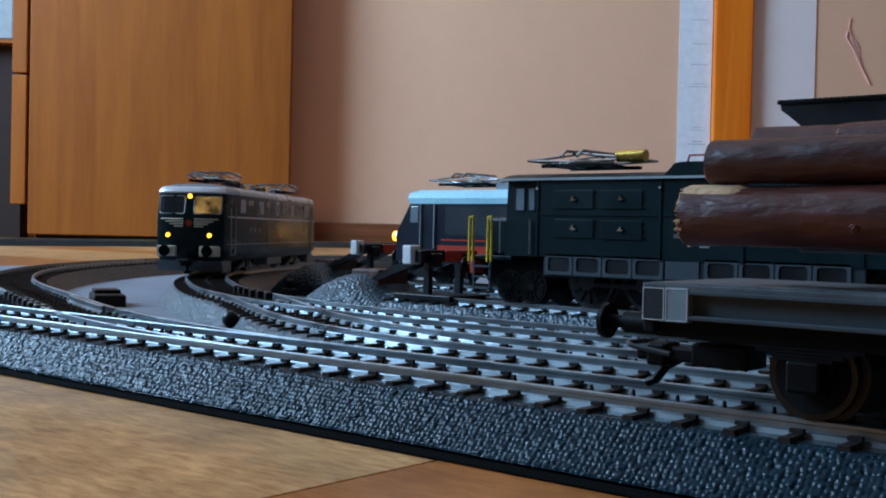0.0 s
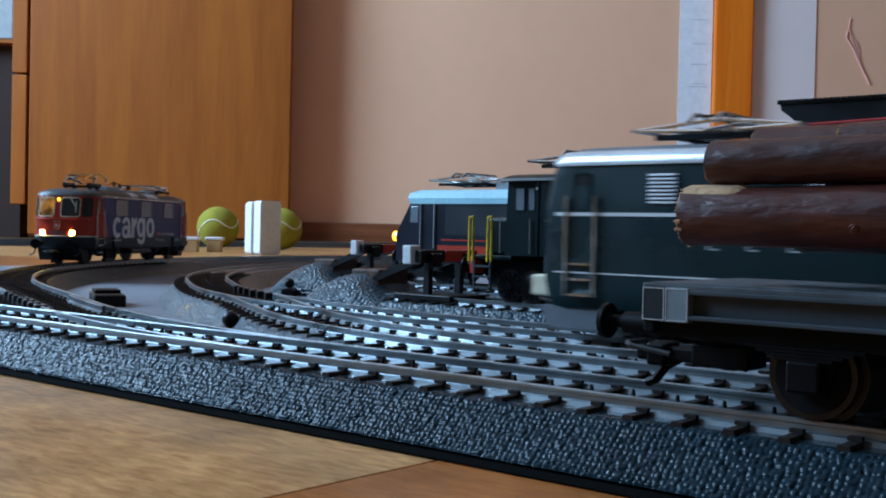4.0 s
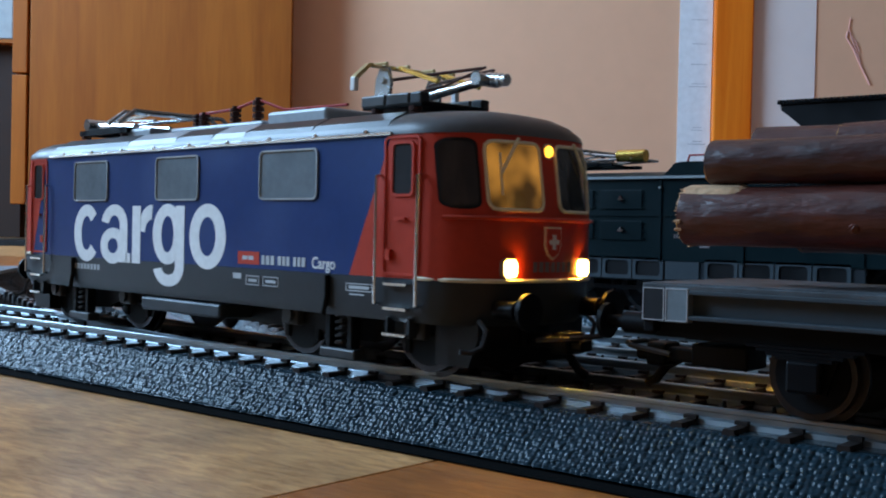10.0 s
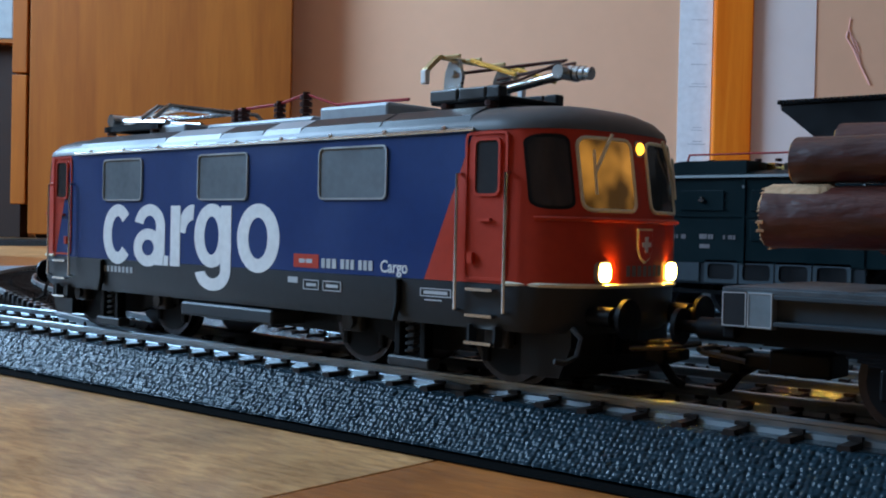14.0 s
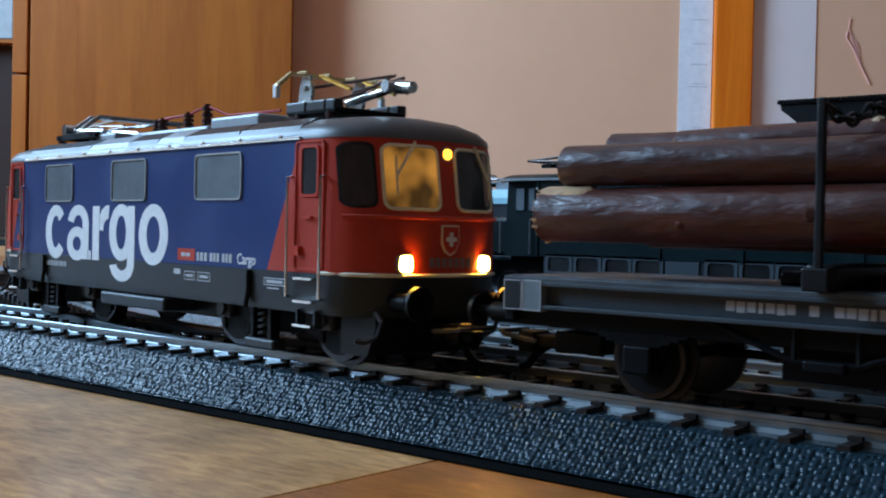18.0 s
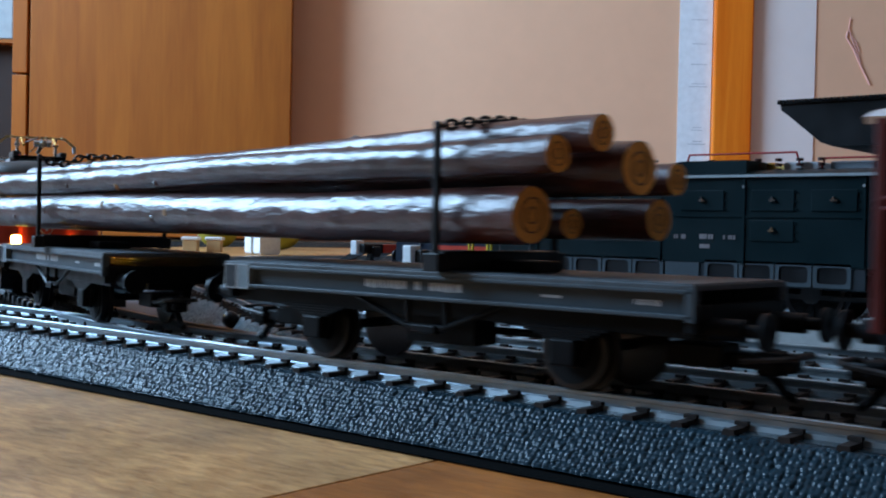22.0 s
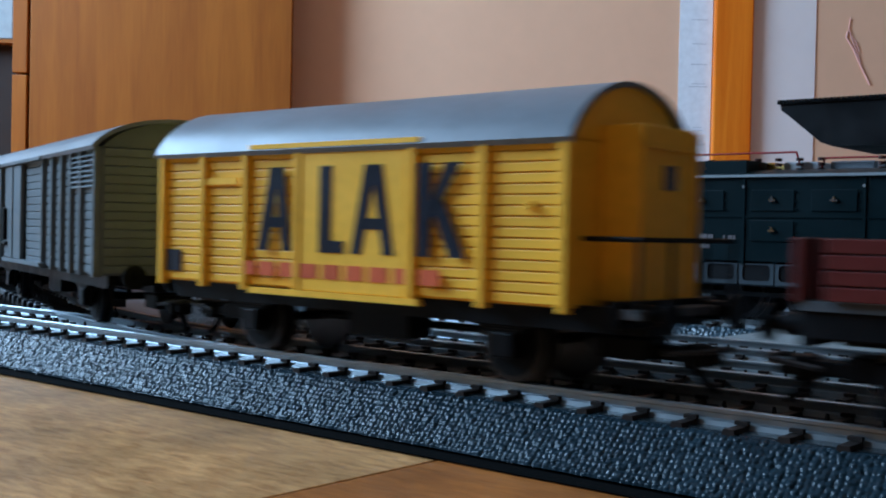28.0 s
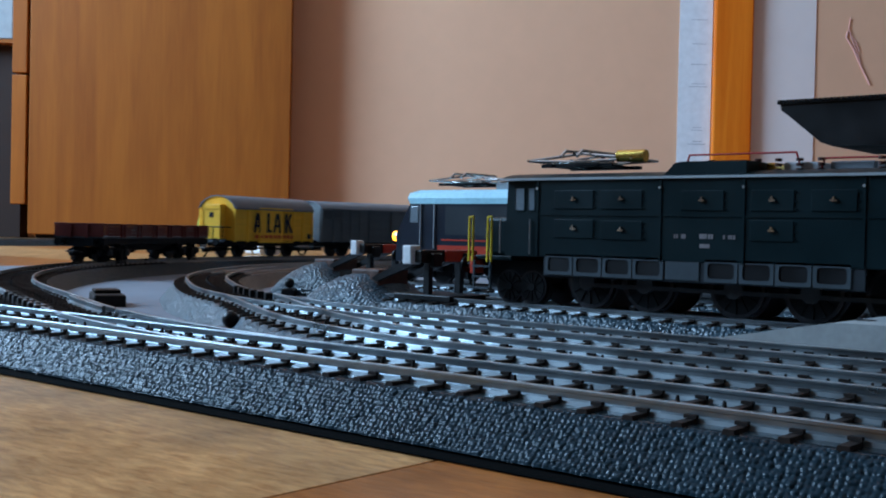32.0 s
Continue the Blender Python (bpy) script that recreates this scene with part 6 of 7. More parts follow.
    part("cabin_rib", boxes((L + 6.3, L + 7, -8.4, 8.4, 35, 36), (L + 6.3, L + 6.9, -8.4, -7.4, 13, 38), (L + 6.3, L + 6.9, 7.4, 8.4, 13, 38)), M_YELLOW, c)
    part("platform", boxes((L, L + 10, -13.5, 13.5, 11, 12.4), bevel=0.2), M_DECK, t)
    bm = bmesh.new()
    tube(bm, [(L + 1, -14, 22), (L + 10, -14, 22), (L + 10, 14, 22), (L + 1, 14, 22)], 0.4, 6)
    for y in (-14, -5, 5, 14):
        tube(bm, [(L + 10, y, 12), (L + 10, y, 22)], 0.35, 6)
    part("railing", bm, M_UNDER, t)
    running_gear(t, 50, 58, bufz=12)
    return t


def low_wagon():
    """Brown bogie wagon with low planked sides."""
    t = thing("low_sided_wagon", "brown bogie wagon with low planked sides and an empty deck", "goods wagon", "wagons of the freight train")
    L = 74.0
    part("deck", boxes((-L, L, -15, 15, 14.0, 15.2)), M_DECK, t)
    n = 7
    w = 2 * (L - 1) / n
    for i in range(n):
        x0 = -L + 1 + i * w
        plank_wall(t, "side_board", x0 + 2.6, x0 + w - 2.6, 15.6, 15.2, 22.8, 4, M_BROWN2)
        if i:
            plank_wall(t, "stake_board", x0 - 1.8, x0 + 1.8, 15.6, 15.2, 22.6, 4, M_BROWN2)
    posts(t, [-L + 1 + i * w + d for i in range(1, n) for d in (-2.2, 2.2)], 16.1, 14.4, 22.4, M_BROWN2, 0.8, 0.6)
    ob = part("end_board", boxes((-0.5, 0.5, -15.4, 15.4, 15, 22.8), bevel=0.2), M_BROWN2, t)
    ob.matrix_basis = pose(-L * K, 0, 0)
    o2 = attach("end_board", ob.data, t)
    o2.matrix_basis = pose(L * K, 0, 0)
    for sx in (-1, 1):
        each("end_rib", (min(sx * L, sx * (L + 1.2)), max(sx * L, sx * (L + 1.2)), -6, -4.4, 14.4, 22.4), (min(sx * L, sx * (L + 1.2)), max(sx * L, sx * (L + 1.2)), 4.4, 6, 14.4, 22.4), material=M_BROWN2, parent=t)
        buffers(t, sx * L, sx, 12, 2.4, 6)
        coupler(t, sx * L, sx, 5)
        bogie(t, sx * 50, 21, 5.4)
        part("buffer_beam", boxes((min(sx * L, sx * (L - 1.4)), max(sx * L, sx * (L - 1.4)), -14, 14, 9.6, 14.2)), M_UNDER, t)
    for y0, y1, z in ((-14.6, -13.2, 10.6), (13.2, 14.6, 10.6), (-3, 3, 9)):
        part("sole_bar", boxes((-L + 1, L - 1, y0, y1, z, 14.2), bevel=0.2), M_UNDER, t)
    bm = bmesh.new()
    prism(bm, ((-32, 10), (32, 10), (20, 6.4), (-20, 6.4)), 'y', -6, 6)
    part("truss", bm, M_UNDER, t)
    bm = bmesh.new()
    box(bm, -9, 9, -12.8, -7, 4.4, 10)
    part("brake_cylinder", bm, M_UNDER, t)
    marks(t, [(-46, -38, 20.4, 21.0), (-46, -36, 18.6, 19.3), (31.5, 38.5, 20.3, 21.2), (29, 42, 18.4, 19.5), (29, 41.6, 16.6, 17.6)], 16.0, M_DULLTEXT, "unreadable pale lettering")
    return t


def flat_wagon(which):
    """One of the pair of flat wagons under the logs: deck, sole bars, bolster with stakes."""
    t = thing("log_wagon", "dark grey flat wagon with a stake bolster under long logs", "flat wagon", "wagons of the freight train")
    L = 47.6
    part("deck", boxes((-L, L, -14.4, 14.4, 15.5, 16.3), bevel=0.15), M_DECK, t, "dusty grey plank deck")
    for i in range(12):
        x0 = -L + 0.4 + i * (2 * L - 0.8) / 12
        part("deck_plank", boxes((x0 + 0.1, x0 + (2 * L - 0.8) / 12 - 0.1, -14.0, 14.0, 16.3, 16.45), bevel=0.05), M_DECK, t)
    for sy in (-1, 1):
        ya, yb = sorted((sy * 12.6, sy * 13.2))
        part("sole_bar", boxes((-L + 6.8, L - 0.5, ya, yb, 12.2, 15.5)), M_SKIRT_FRAME, t)
        for z0, z1 in ((11.7, 12.3), (15.0, 15.6)):
            part("sole_flange", boxes((-L + 6.8, L - 0.5, min(sy * 12.6, sy * 14.5), max(sy * 12.6, sy * 14.5), z0, z1), bevel=0.12), M_SKIRT_FRAME, t)
        for x0, x1, m in ((-L, -L + 3.4, M_GREYSKIRT), (-L + 3.4, -L + 6.8, M_PLATE), (L - 1.4, L, M_SKIRT_FRAME)):
            part("corner_plate", boxes((x0, x1, min(sy * 13.0, sy * 14.5), max(sy * 13.0, sy * 14.5), 11.3, 15.9), bevel=0.12), m, t, "pale grey end plate" if m is M_PLATE else "")
        for x0, x1 in ((-L + 0.1, -L + 3.3), (-L + 3.5, -L + 6.7)):
            bm = ring_frame(bmesh.new(), rounded(x1 - x0, 4.3, 0.1, 1, (x0 + x1) / 2, 13.6), rounded(x1 - x0 - 0.24, 4.06, 0.1, 1, (x0 + x1) / 2, 13.6), 'y', min(sy * 14.4, sy * 14.56), max(sy * 14.4, sy * 14.56))
            part("plate_edge", bm, M_GREYTEXT, t, "thin pale outline")
        bm = bmesh.new()
        tube(bm, [(-16, sy * 12.5, 11.8), (-4, sy * 12.5, 7.4), (4, sy * 12.5, 7.4), (16, sy * 12.5, 11.8)], 0.5, 6)
        for x in (-4, 4):
            tube(bm, [(x, sy * 12.5, 7.4), (x, sy * 12.5, 11.8)], 0.45, 6)
        part("truss_rod", bm, M_UNDER, t)
        part("truss_shoe", boxes((-2.6, 2.6, sy * 12.5 - 1, sy * 12.5 + 1, 6.4, 7.8), bevel=0.25), M_UNDER, t)
    bx = 4.6 if which else 0.1
    b = part("bolster", boxes((bx - 1.8, bx + 1.8, -15.4, 15.4, 16.6, 19.6), (bx - 10, bx + 10, -4, 4, 16.4, 18.2), bevel=0.4), M_BLACK, t)
    for y in (-16, 16):
        bm = boxes((bx - 0.5, bx + 0.5, y - 0.5, y + 0.5, 16.5, 39.4), (bx - 1.6, bx + 1.6, y - 1.3, y + 1.3, 16.4, 19.2), bevel=0.2)
        part("stake", bm, M_BLACK, b, "upright black stake")
    # chain of oval links over the logs
    link = [(1.25 * math.cos(a), 0.7 * math.sin(a), 0) for a in [2 * math.pi * q / 10 for q in range(11)]]
    bm = tube(bmesh.new(), link, 0.3, 5)
    first = part("chain_link", bm, M_BLACK, b, "black chain link")
    pts = []
    for i in range(41):
        u = i / 40
        dip = 1.8 * math.sin(math.pi * min(u / 0.3, 1.0)) + 1.8 * math.sin(math.pi * max(0.0, (u - 0.7) / 0.3))
        pts.append(Vector((bx + 3.0 * math.sin(math.pi * u), -16 + 32 * u, 38.6 + (1.9 if which else 0.6) * math.sin(math.pi * u) - (0 if which else dip))))
    for i in range(20):
        a, c = pts[2 * i], pts[2 * i + 2]
        o = first if i == 0 else attach("chain_link", first.data, b)
        o.matrix_basis = Matrix.Translation((a + c) / 2 * K) @ (c - a).to_track_quat('X', 'Z').to_matrix().to_4x4() @ pose(0, 0, 0, 90 if i % 2 else 0)
    marks(t, [(-12.9 + (x + 12.4) * 1.19, -12.9 + (x + 12.4 + w) * 1.19, 13.1, 14.5) for x, w in ((-12.4, 1.0), (-11.2, 1.0), (-10.0, 1.0), (-8.7, 0.5), (-7.9, 1.0), (-6.7, 0.9), (-5.6, 0.9), (-3.2, 1.0), (-0.6, 1.0), (0.6, 1.0), (1.8, 1.0), (3.0, 0.6), (3.9, 1.0))] + [(22.6, 26.0, 13.4, 13.8), (38.0, 42.0, 13.2, 14.0)], 13.2, M_GREYTEXT, "dull grey number bars")
    running_gear(t, L, 52, r=5.6, bufz=10.9, z0=9.2, fr=(-12.4, 12.4), reach=8.4)
    return t


def log_load():
    """Six long peeled-end logs with knots, from one bolster to the other; the middle lies at x = 0."""
    t = thing("log_load", "stack of long brown bark logs with pale cut ends", "logs")
    rng = random.Random(8)
    # (y, z and radius at the front; y, z and radius at the rear; start, end)
    stems = ((-9.2, 25.3, 3.95, -9.7, 25.2, 4.4, -116, 83), (9.4, 24.4, 3.8, 9.6, 25.0, 3.3, -108, 92), (0.2, 23.0, 2.2, -1.7, 24.1, 2.4, -104, 84), (-8.6, 32.5, 3.0, -11.2, 34.0, 2.8, -113, 89),
             (1.4, 34.2, 3.9, 0.2, 32.4, 4.1, -111, 95), (9.6, 31.2, 2.6, 9.8, 31.2, 2.5, -104, 95), (-2.6, 35.4, 2.2, -6.2, 37.2, 2.8, -98, 93))
    for k, (y0, z0, r0, y1, z1, r1, xa, xb) in enumerate(stems):
        rings, n, m = [], 34, 16
        for i in range(n + 1):
            u = i / n
            x = xa + (xb - xa) * u
            cy = y0 + (y1 - y0) * u + 0.8 * math.sin(u * 5.1 + k * 2.1) * math.sin(math.pi * u)
            cz = z0 + (z1 - z0) * u + 0.55 * math.sin(u * 6.3 + k * 1.3) * math.sin(math.pi * u)
            r = r0 + (r1 - r0) * u
            ring = []
            for j in range(m):
                a = 2 * math.pi * j / m
                q = r * (1 + 0.05 * noise.noise((x * 0.07 + k * 9, math.cos(a) * 1.3, math.sin(a) * 1.3)) + 0.03 * noise.noise((x * 0.4, a * 2, k)))
                ring.append((x, cy + q * math.cos(a), cz + q * math.sin(a)))
            rings.append(ring)
        bm = bmesh.new()
        loft(bm, rings)
        log = part("log", bm, M_BARK, t, "glossy brown bark log", smooth=True)
        for ring, d in ((rings[0], -1), (rings[-1], 1)):
            c = np.mean(ring, axis=0)
            bm = bmesh.new()
            loft(bm, [[tuple(c + (np.array(p) - c) * 0.95 + np.array((-d * 0.4, 0, 0))) for p in ring], [tuple(c + (np.array(p) - c) * (0.94 + 0.05 * rng.random()) + np.array((d * (0.05 + 0.12 * rng.random()), 0, 0))) for p in ring]])
            part("cut_end", bm, M_CUT, log, "pale sawn end grain")
            for rr in (0.3, 0.62):
                loop = [tuple(c + (np.array(p) - c) * rr + np.array((d * 0.18, 0, 0))) for p in ring]
                inner = [tuple(c + (np.array(p) - c) * (rr - 0.05) + np.array((d * 0.5, 0, 0))) for p in ring]
                bm = bmesh.new()
                ring_frame(bm, [p[1:] for p in loop], [p[1:] for p in inner], 'x', loop[0][0] - 0.3, loop[0][0] + 0.05)
                part("growth_ring", bm, M_BARK, log)
        for i in range(5):
            q = rings[rng.randrange(4, n - 4)]
            p = q[rng.choice((m // 2 - 1, m // 2, m // 2 + 1, m // 4, m // 4 + 1, m // 2 + 2)) % m]
            c = np.mean(q, axis=0)
            o = (np.array(p) - c)
            o = o / np.linalg.norm(o)
            r = 0.34 + 0.2 * rng.random()
            bm = cyl(bmesh.new(), tuple(np.array(p) - o * 0.5), tuple(np.array(p) + o * 0.22 + np.array((0.2, 0, 0))), r * 1.5, 9, r)
            cyl(bm, tuple(np.array(p) - o * 0.5), tuple(np.array(p) + o * 0.1), r * 2.2, 9, r * 1.5)
            part("knot", bm, M_KNOT if i % 2 else M_BARK, log, "cut branch stub" if i % 2 else "")
    # the near end of the lowest stem is torn: bare wood and splinters
    c = Vector((-116.0, -9.2, 25.3))
    bm = bmesh.new()
    rings = []
    for x, r in ((-116.6, 2.2), (-116.0, 2.9), (-112.0, 3.0), (-108.4, 2.9), (-107.6, 2.4)):
        rings.append([(x + 0.5 * noise.noise((x, a * 3, 1.7)), -9.4 + r * math.cos(a), 26.9 + r * (0.9 + 0.14 * noise.noise((x * 0.6, a * 2, 4.0))) * math.sin(a)) for a in [2 * math.pi * q / 14 for q in range(14)]])
    part("torn_wood", loft(bm, rings), M_BARE, t, "pale torn wood without bark", smooth=True)
    bm = bmesh.new()
    for i in range(120):
        a = 2 * math.pi * i / 120 + rng.uniform(-0.03, 0.03)
        o = Vector((0, math.cos(a), math.sin(a)))
        root = c + o * rng.uniform(3.0, 3.85)
        cyl(bm, root + Vector((0.5, 0, 0)), root + o * rng.uniform(-0.1, 0.35) + Vector((-rng.uniform(0.05, 0.55), 0, 0)), rng.uniform(0.16, 0.32), 5, 0.1)
    part("torn_edge", bm, M_BARE, t, "ragged pale splinters round the end")
    return t


# -- dark green express locomotive
def express_loco():
    t = thing("express_locomotive", "dark green six-axle model locomotive with chrome trim and silver roof edge", "locomotive", "model locomotives")
    H = 101.0

    def outline(z, half, inset=0.0):
        ys = [-1.0, -0.93, -0.75, -0.4, 0.0, 0.4, 0.75, 0.93, 1.0]
        xs = [95.0, 98.2, 99.8, 100.8, 101.0, 100.8, 99.8, 98.2, 95.0]
        lean = 0.0 if z < 27 else (z - 27) * 0.22
        low = 0.0 if z > 12 else (12 - z) * 0.25
        f = [(x - lean - low - inset, y * half, z) for x, y in zip(xs, ys)]
        return f + [(-x, -y, z2) for x, y, z2 in f]

    def fx(y, z):
        lean = 0.0 if z < 27 else (z - 27) * 0.22
        return float(np.interp(abs(y) / 17.0, [0, 0.4, 0.75, 0.93, 1.0], [101.0, 100.8, 99.8, 98.2, 95.0])) - lean
    bm = bmesh.new()
    loft(bm, [outline(6.4, 15.8), outline(9, 16.8), outline(12, 17), outline(27, 17), outline(38, 16.7)])
    part("body", bm, M_GREEN, t, smooth=True)
    bm = bmesh.new()
    loft(bm, [outline(37.6, 17.1, -0.3), outline(38.2, 17.3, -0.5), outline(39.8, 16.8, 0.2), outline(40.8, 15.4, 1.6)])
    part("roof_edge", bm, M_ALU, t, "bright silver roof edge", smooth=True)
    bm = bmesh.new()
    loft(bm, [outline(40.6, 15.5, 1.5), outline(41.8, 11.5, 4), outline(42.3, 7, 7)])
    part("roof", bm, M_GREYROOF, t, smooth=True)
    # waist line and lower line
    for z in (26.6, 14.0):
        for sy in (-1, 1):
            part("waist_line", boxes((-95, 95, min(sy * 16.9, sy * 17.15), max(sy * 16.9, sy * 17.15), z, z + (0.75 if z > 20 else 0.3))), M_WHITE, t, "thin pale line")
    # windows and louvres by turns
    for i, (w, kind) in enumerate(((7, 1), (11, 0), (8, 1), (11, 0), (8, 2), (12, 0), (9, 1), (13, 0), (9, 1))):
        x0 = -72 + i * 17.2
        if kind == 0:
            side_window(t, x0, x0 + w, 29, 36, 16.75, M_GREEN, M_PANE, 0.8, 0.25, 0.4)
        elif kind == 1:
            for sy in (-1, 1):
                v = part("louvre_frame", boxes((x0, x0 + w, min(sy * 16.4, sy * 16.95), max(sy * 16.4, sy * 16.95), 29, 36)), M_GREYSKIRT, t)
                for k in range(8):
                    z = 29.3 + k * 0.82
                    part("louvre", prism(bmesh.new(), [(sy * q, h) for q, h in ((16.8, z), (17.25, z), (17.3, z + 0.12), (16.9, z + 0.6), (16.8, z + 0.6))], 'x', x0 + 0.3, x0 + w - 0.3), M_ALU, v, "silver louvre slat")
        else:
            for sy in (-1, 1):
                bm = bmesh.new()
                prism(bm, [(x0 + 4 + u, z) for u, z in ((-3, 36.6), (3, 36.6), (3, 32), (2, 30), (0, 28.6), (-2, 30), (-3, 32))], 'y', min(sy * 16.6, sy * 17.1), max(sy * 16.6, sy * 17.1))
                c = part("crest", bm, M_WHITE, t, "white coat of arms shield")
                bm = bmesh.new()
                prism(bm, [(x0 + 4 + u * 0.62, 32.8 + (z - 32.8) * 0.62) for u, z in ((-3, 36.6), (3, 36.6), (3, 32), (2, 30), (0, 28.6), (-2, 30), (-3, 32))], 'y', min(sy * 16.8, sy * 17.2), max(sy * 16.8, sy * 17.2))
                part("crest_field", bm, M_DULLTEXT, c)
    for sx in (-1, 1):
        xa, xb = sorted((sx * 86, sx * 90.5))
        side_window(t, xa, xb, 27.5, 36, 16.75, M_GREEN, M_GLASS, 0.8, 0.25, 0.4)
        for sy in (-1, 1):
            for hx in (84.5, 92):
                bm = bmesh.new()
                tube(bm, [(sx * hx, sy * 17.5, 31), (sx * hx, sy * 17.5, 9)], 0.3, 6)
                part("handrail", bm, M_SILVER if sy < 0 else M_FRAME, t)
            bm = bmesh.new()
            for k in range(3):
                box(bm, sx * 88 - 2.6, sx * 88 + 2.6, min(sy * 16.8, sy * 18), max(sy * 16.8, sy * 18), 9 + k * 3.4, 9.5 + k * 3.4)
            part("step", bm, M_SILVER, t)
        # front
        for y0, y1 in ((-14.6, -2.2), (2.2, 14.6)):
            bm = bmesh.new()
            pts = [(sx * (fx(y, z) + 0.1), sx * y, z) for y, z in rounded(y1 - y0, 8.2, 1.0, 3, (y0 + y1) / 2, 32.2)]
            tube(bm, pts + [pts[0]], 0.35, 5)
            w = part("front_window", bm, M_FRAME, t, "chrome framed windscreen")
            bm = bmesh.new()
            G = [[bm.verts.new([c * K for c in (sx * (fx(y0 + (y1 - y0) * i / 6, 28.4 + 7.6 * j / 3) + 0.08), sx * (y0 + (y1 - y0) * i / 6), 28.4 + 7.6 * j / 3)]) for j in range(4)] for i in range(7)]
            for a, b in zip(G, G[1:]):
                for j in range(3):
                    bm.faces.new((a[j], b[j], b[j + 1], a[j + 1]))
            # one front pane emits light to imitate a bright reflection
            part("windscreen", bm, M_PANE_GLOW if (y0 > 0 and sx > 0) else M_GLASS, w)
        for k in range(4):
            for s in (-1, 1):
                bm = bmesh.new()
                y0, y1 = s * 2.6, s * (13.5 - k * 2.2)
                tube(bm, [(sx * (fx(y0 + (y1 - y0) * i / 5, 25.6 - k * 1.1) + 0.2), sx * (y0 + (y1 - y0) * i / 5), 25.6 - k * 1.1) for i in range(6)], 0.36, 5)
                part("chrome_strip", bm, M_CREAM, t)
        bm = bmesh.new()
        cyl(bm, (sx * 100.6, 0, 23.8), (sx * 101.6, 0, 23.8), 1.5, 16)
        part("badge", bm, M_RED, t, "small red front badge")
        for y, z, r in ((-9.8, 18.2, 1.0), (9.8, 18.2, 1.0), (0.0, 36.2, 1.0)):
            bm = bmesh.new()
            xx = fx(y, z)
            cyl(bm, (sx * (xx - 1), sx * y, z), (sx * (xx + 0.6), sx * y, z), r + 0.4, 14)
            lamp = part("headlamp", bm, M_SILVER, t)
            bm = bmesh.new()
            cyl(bm, (sx * xx, sx * y, z), (sx * (xx + 0.8), sx * y, z), r, 14)
            part("lens", bm, M_LAMP_SMALL if sx > 0 else M_PANE, lamp, "glowing warm lens" if sx > 0 else "")
        buffers(t, sx * 99, sx, 11, 2.6, 6.5)
        coupler(t, sx * 99, sx, 5.2)
        part("buffer_cover", boxes((min(sx * 97, sx * 103), max(sx * 97, sx * 103), -14.4, -5.6, 8.4, 13.2), (min(sx * 97, sx * 103), max(sx * 97, sx * 103), 5.6, 14.4, 8.4, 13.2), bevel=0.5), M_CREAM, t, "pale buffer cover plate")
        bm = bmesh.new()
        prism(bm, [(sx * 84, 1.6), (sx * 97, 1.6), (sx * 100, 6.4), (sx * 84, 6.4)], 'y', -15.4, 15.4)
        part("apron", bm, M_GREYROOF, t, "grey lower apron")
        bogie(t, sx * 53, 46, 7.0, 3, length=50)
        for sy in (-1, 1):
            bm = prism(bmesh.new(), ((sx * 53 - 15, 2.4), (sx * 53 + 15, 2.4), (sx * 53 + 6, 5.0), (sx * 53 + 4, 7.6), (sx * 53 - 4, 7.6), (sx * 53 - 6, 5.0)), 'y', min(sy * 13.6, sy * 14.6), max(sy * 13.6, sy * 14.6))
            part("bogie_cover", bm, M_GREYROOF, t, "pale grey bogie plate")
    part("tank", boxes((-16, 16, -15.6, 15.6, 2.4, 6.8), bevel=0.6), M_GREYROOF, t)
    marks(t, [(x + dx, x + dx + w, z, z + 0.35) for x in (-58, -49.5, -41, 37, 45.5, 54) for dx, w, z in ((0, 2.6, 21.9), (0, 2.6, 20.9), (0, 2.4, 19.9))] + [(x, x + 0.5, 19.9, 22.2) for x in (-58, -49.5, -41, 37, 45.5, 54)] + [(-2, 3, 22.6, 23.2), (-0.6, 2.0, 19.6, 20.0), (-0.6, 2.0, 17.0, 17.4)], 17.0, M_GREYTEXT, "spaced pale chrome letters shown as bars")
    diamond_pantograph(t, 62, 44, M_SILVER)
    diamond_pantograph(t, -62, 43.2, M_SILVER)
    for i, x in enumerate((-36, -22, -10, 8, 18, 30)):
        part("roof_box", boxes((x - 4, x + 4, -5, 5, 41.6, 44.4 + (i % 2)), bevel=0.5), (M_ROOF_LIGHT, M_BRASS, M_INSUL)[i % 3], t, "roof equipment")
    bm = bmesh.new()
    tube(bm, [(-44, -5, 45.5), (-10, -5, 46.4), (18, -5, 46.8), (44, -5, 45.6)], 0.35, 6)
    part("roof_line", bm, M_REDPIPE, t)
    return t


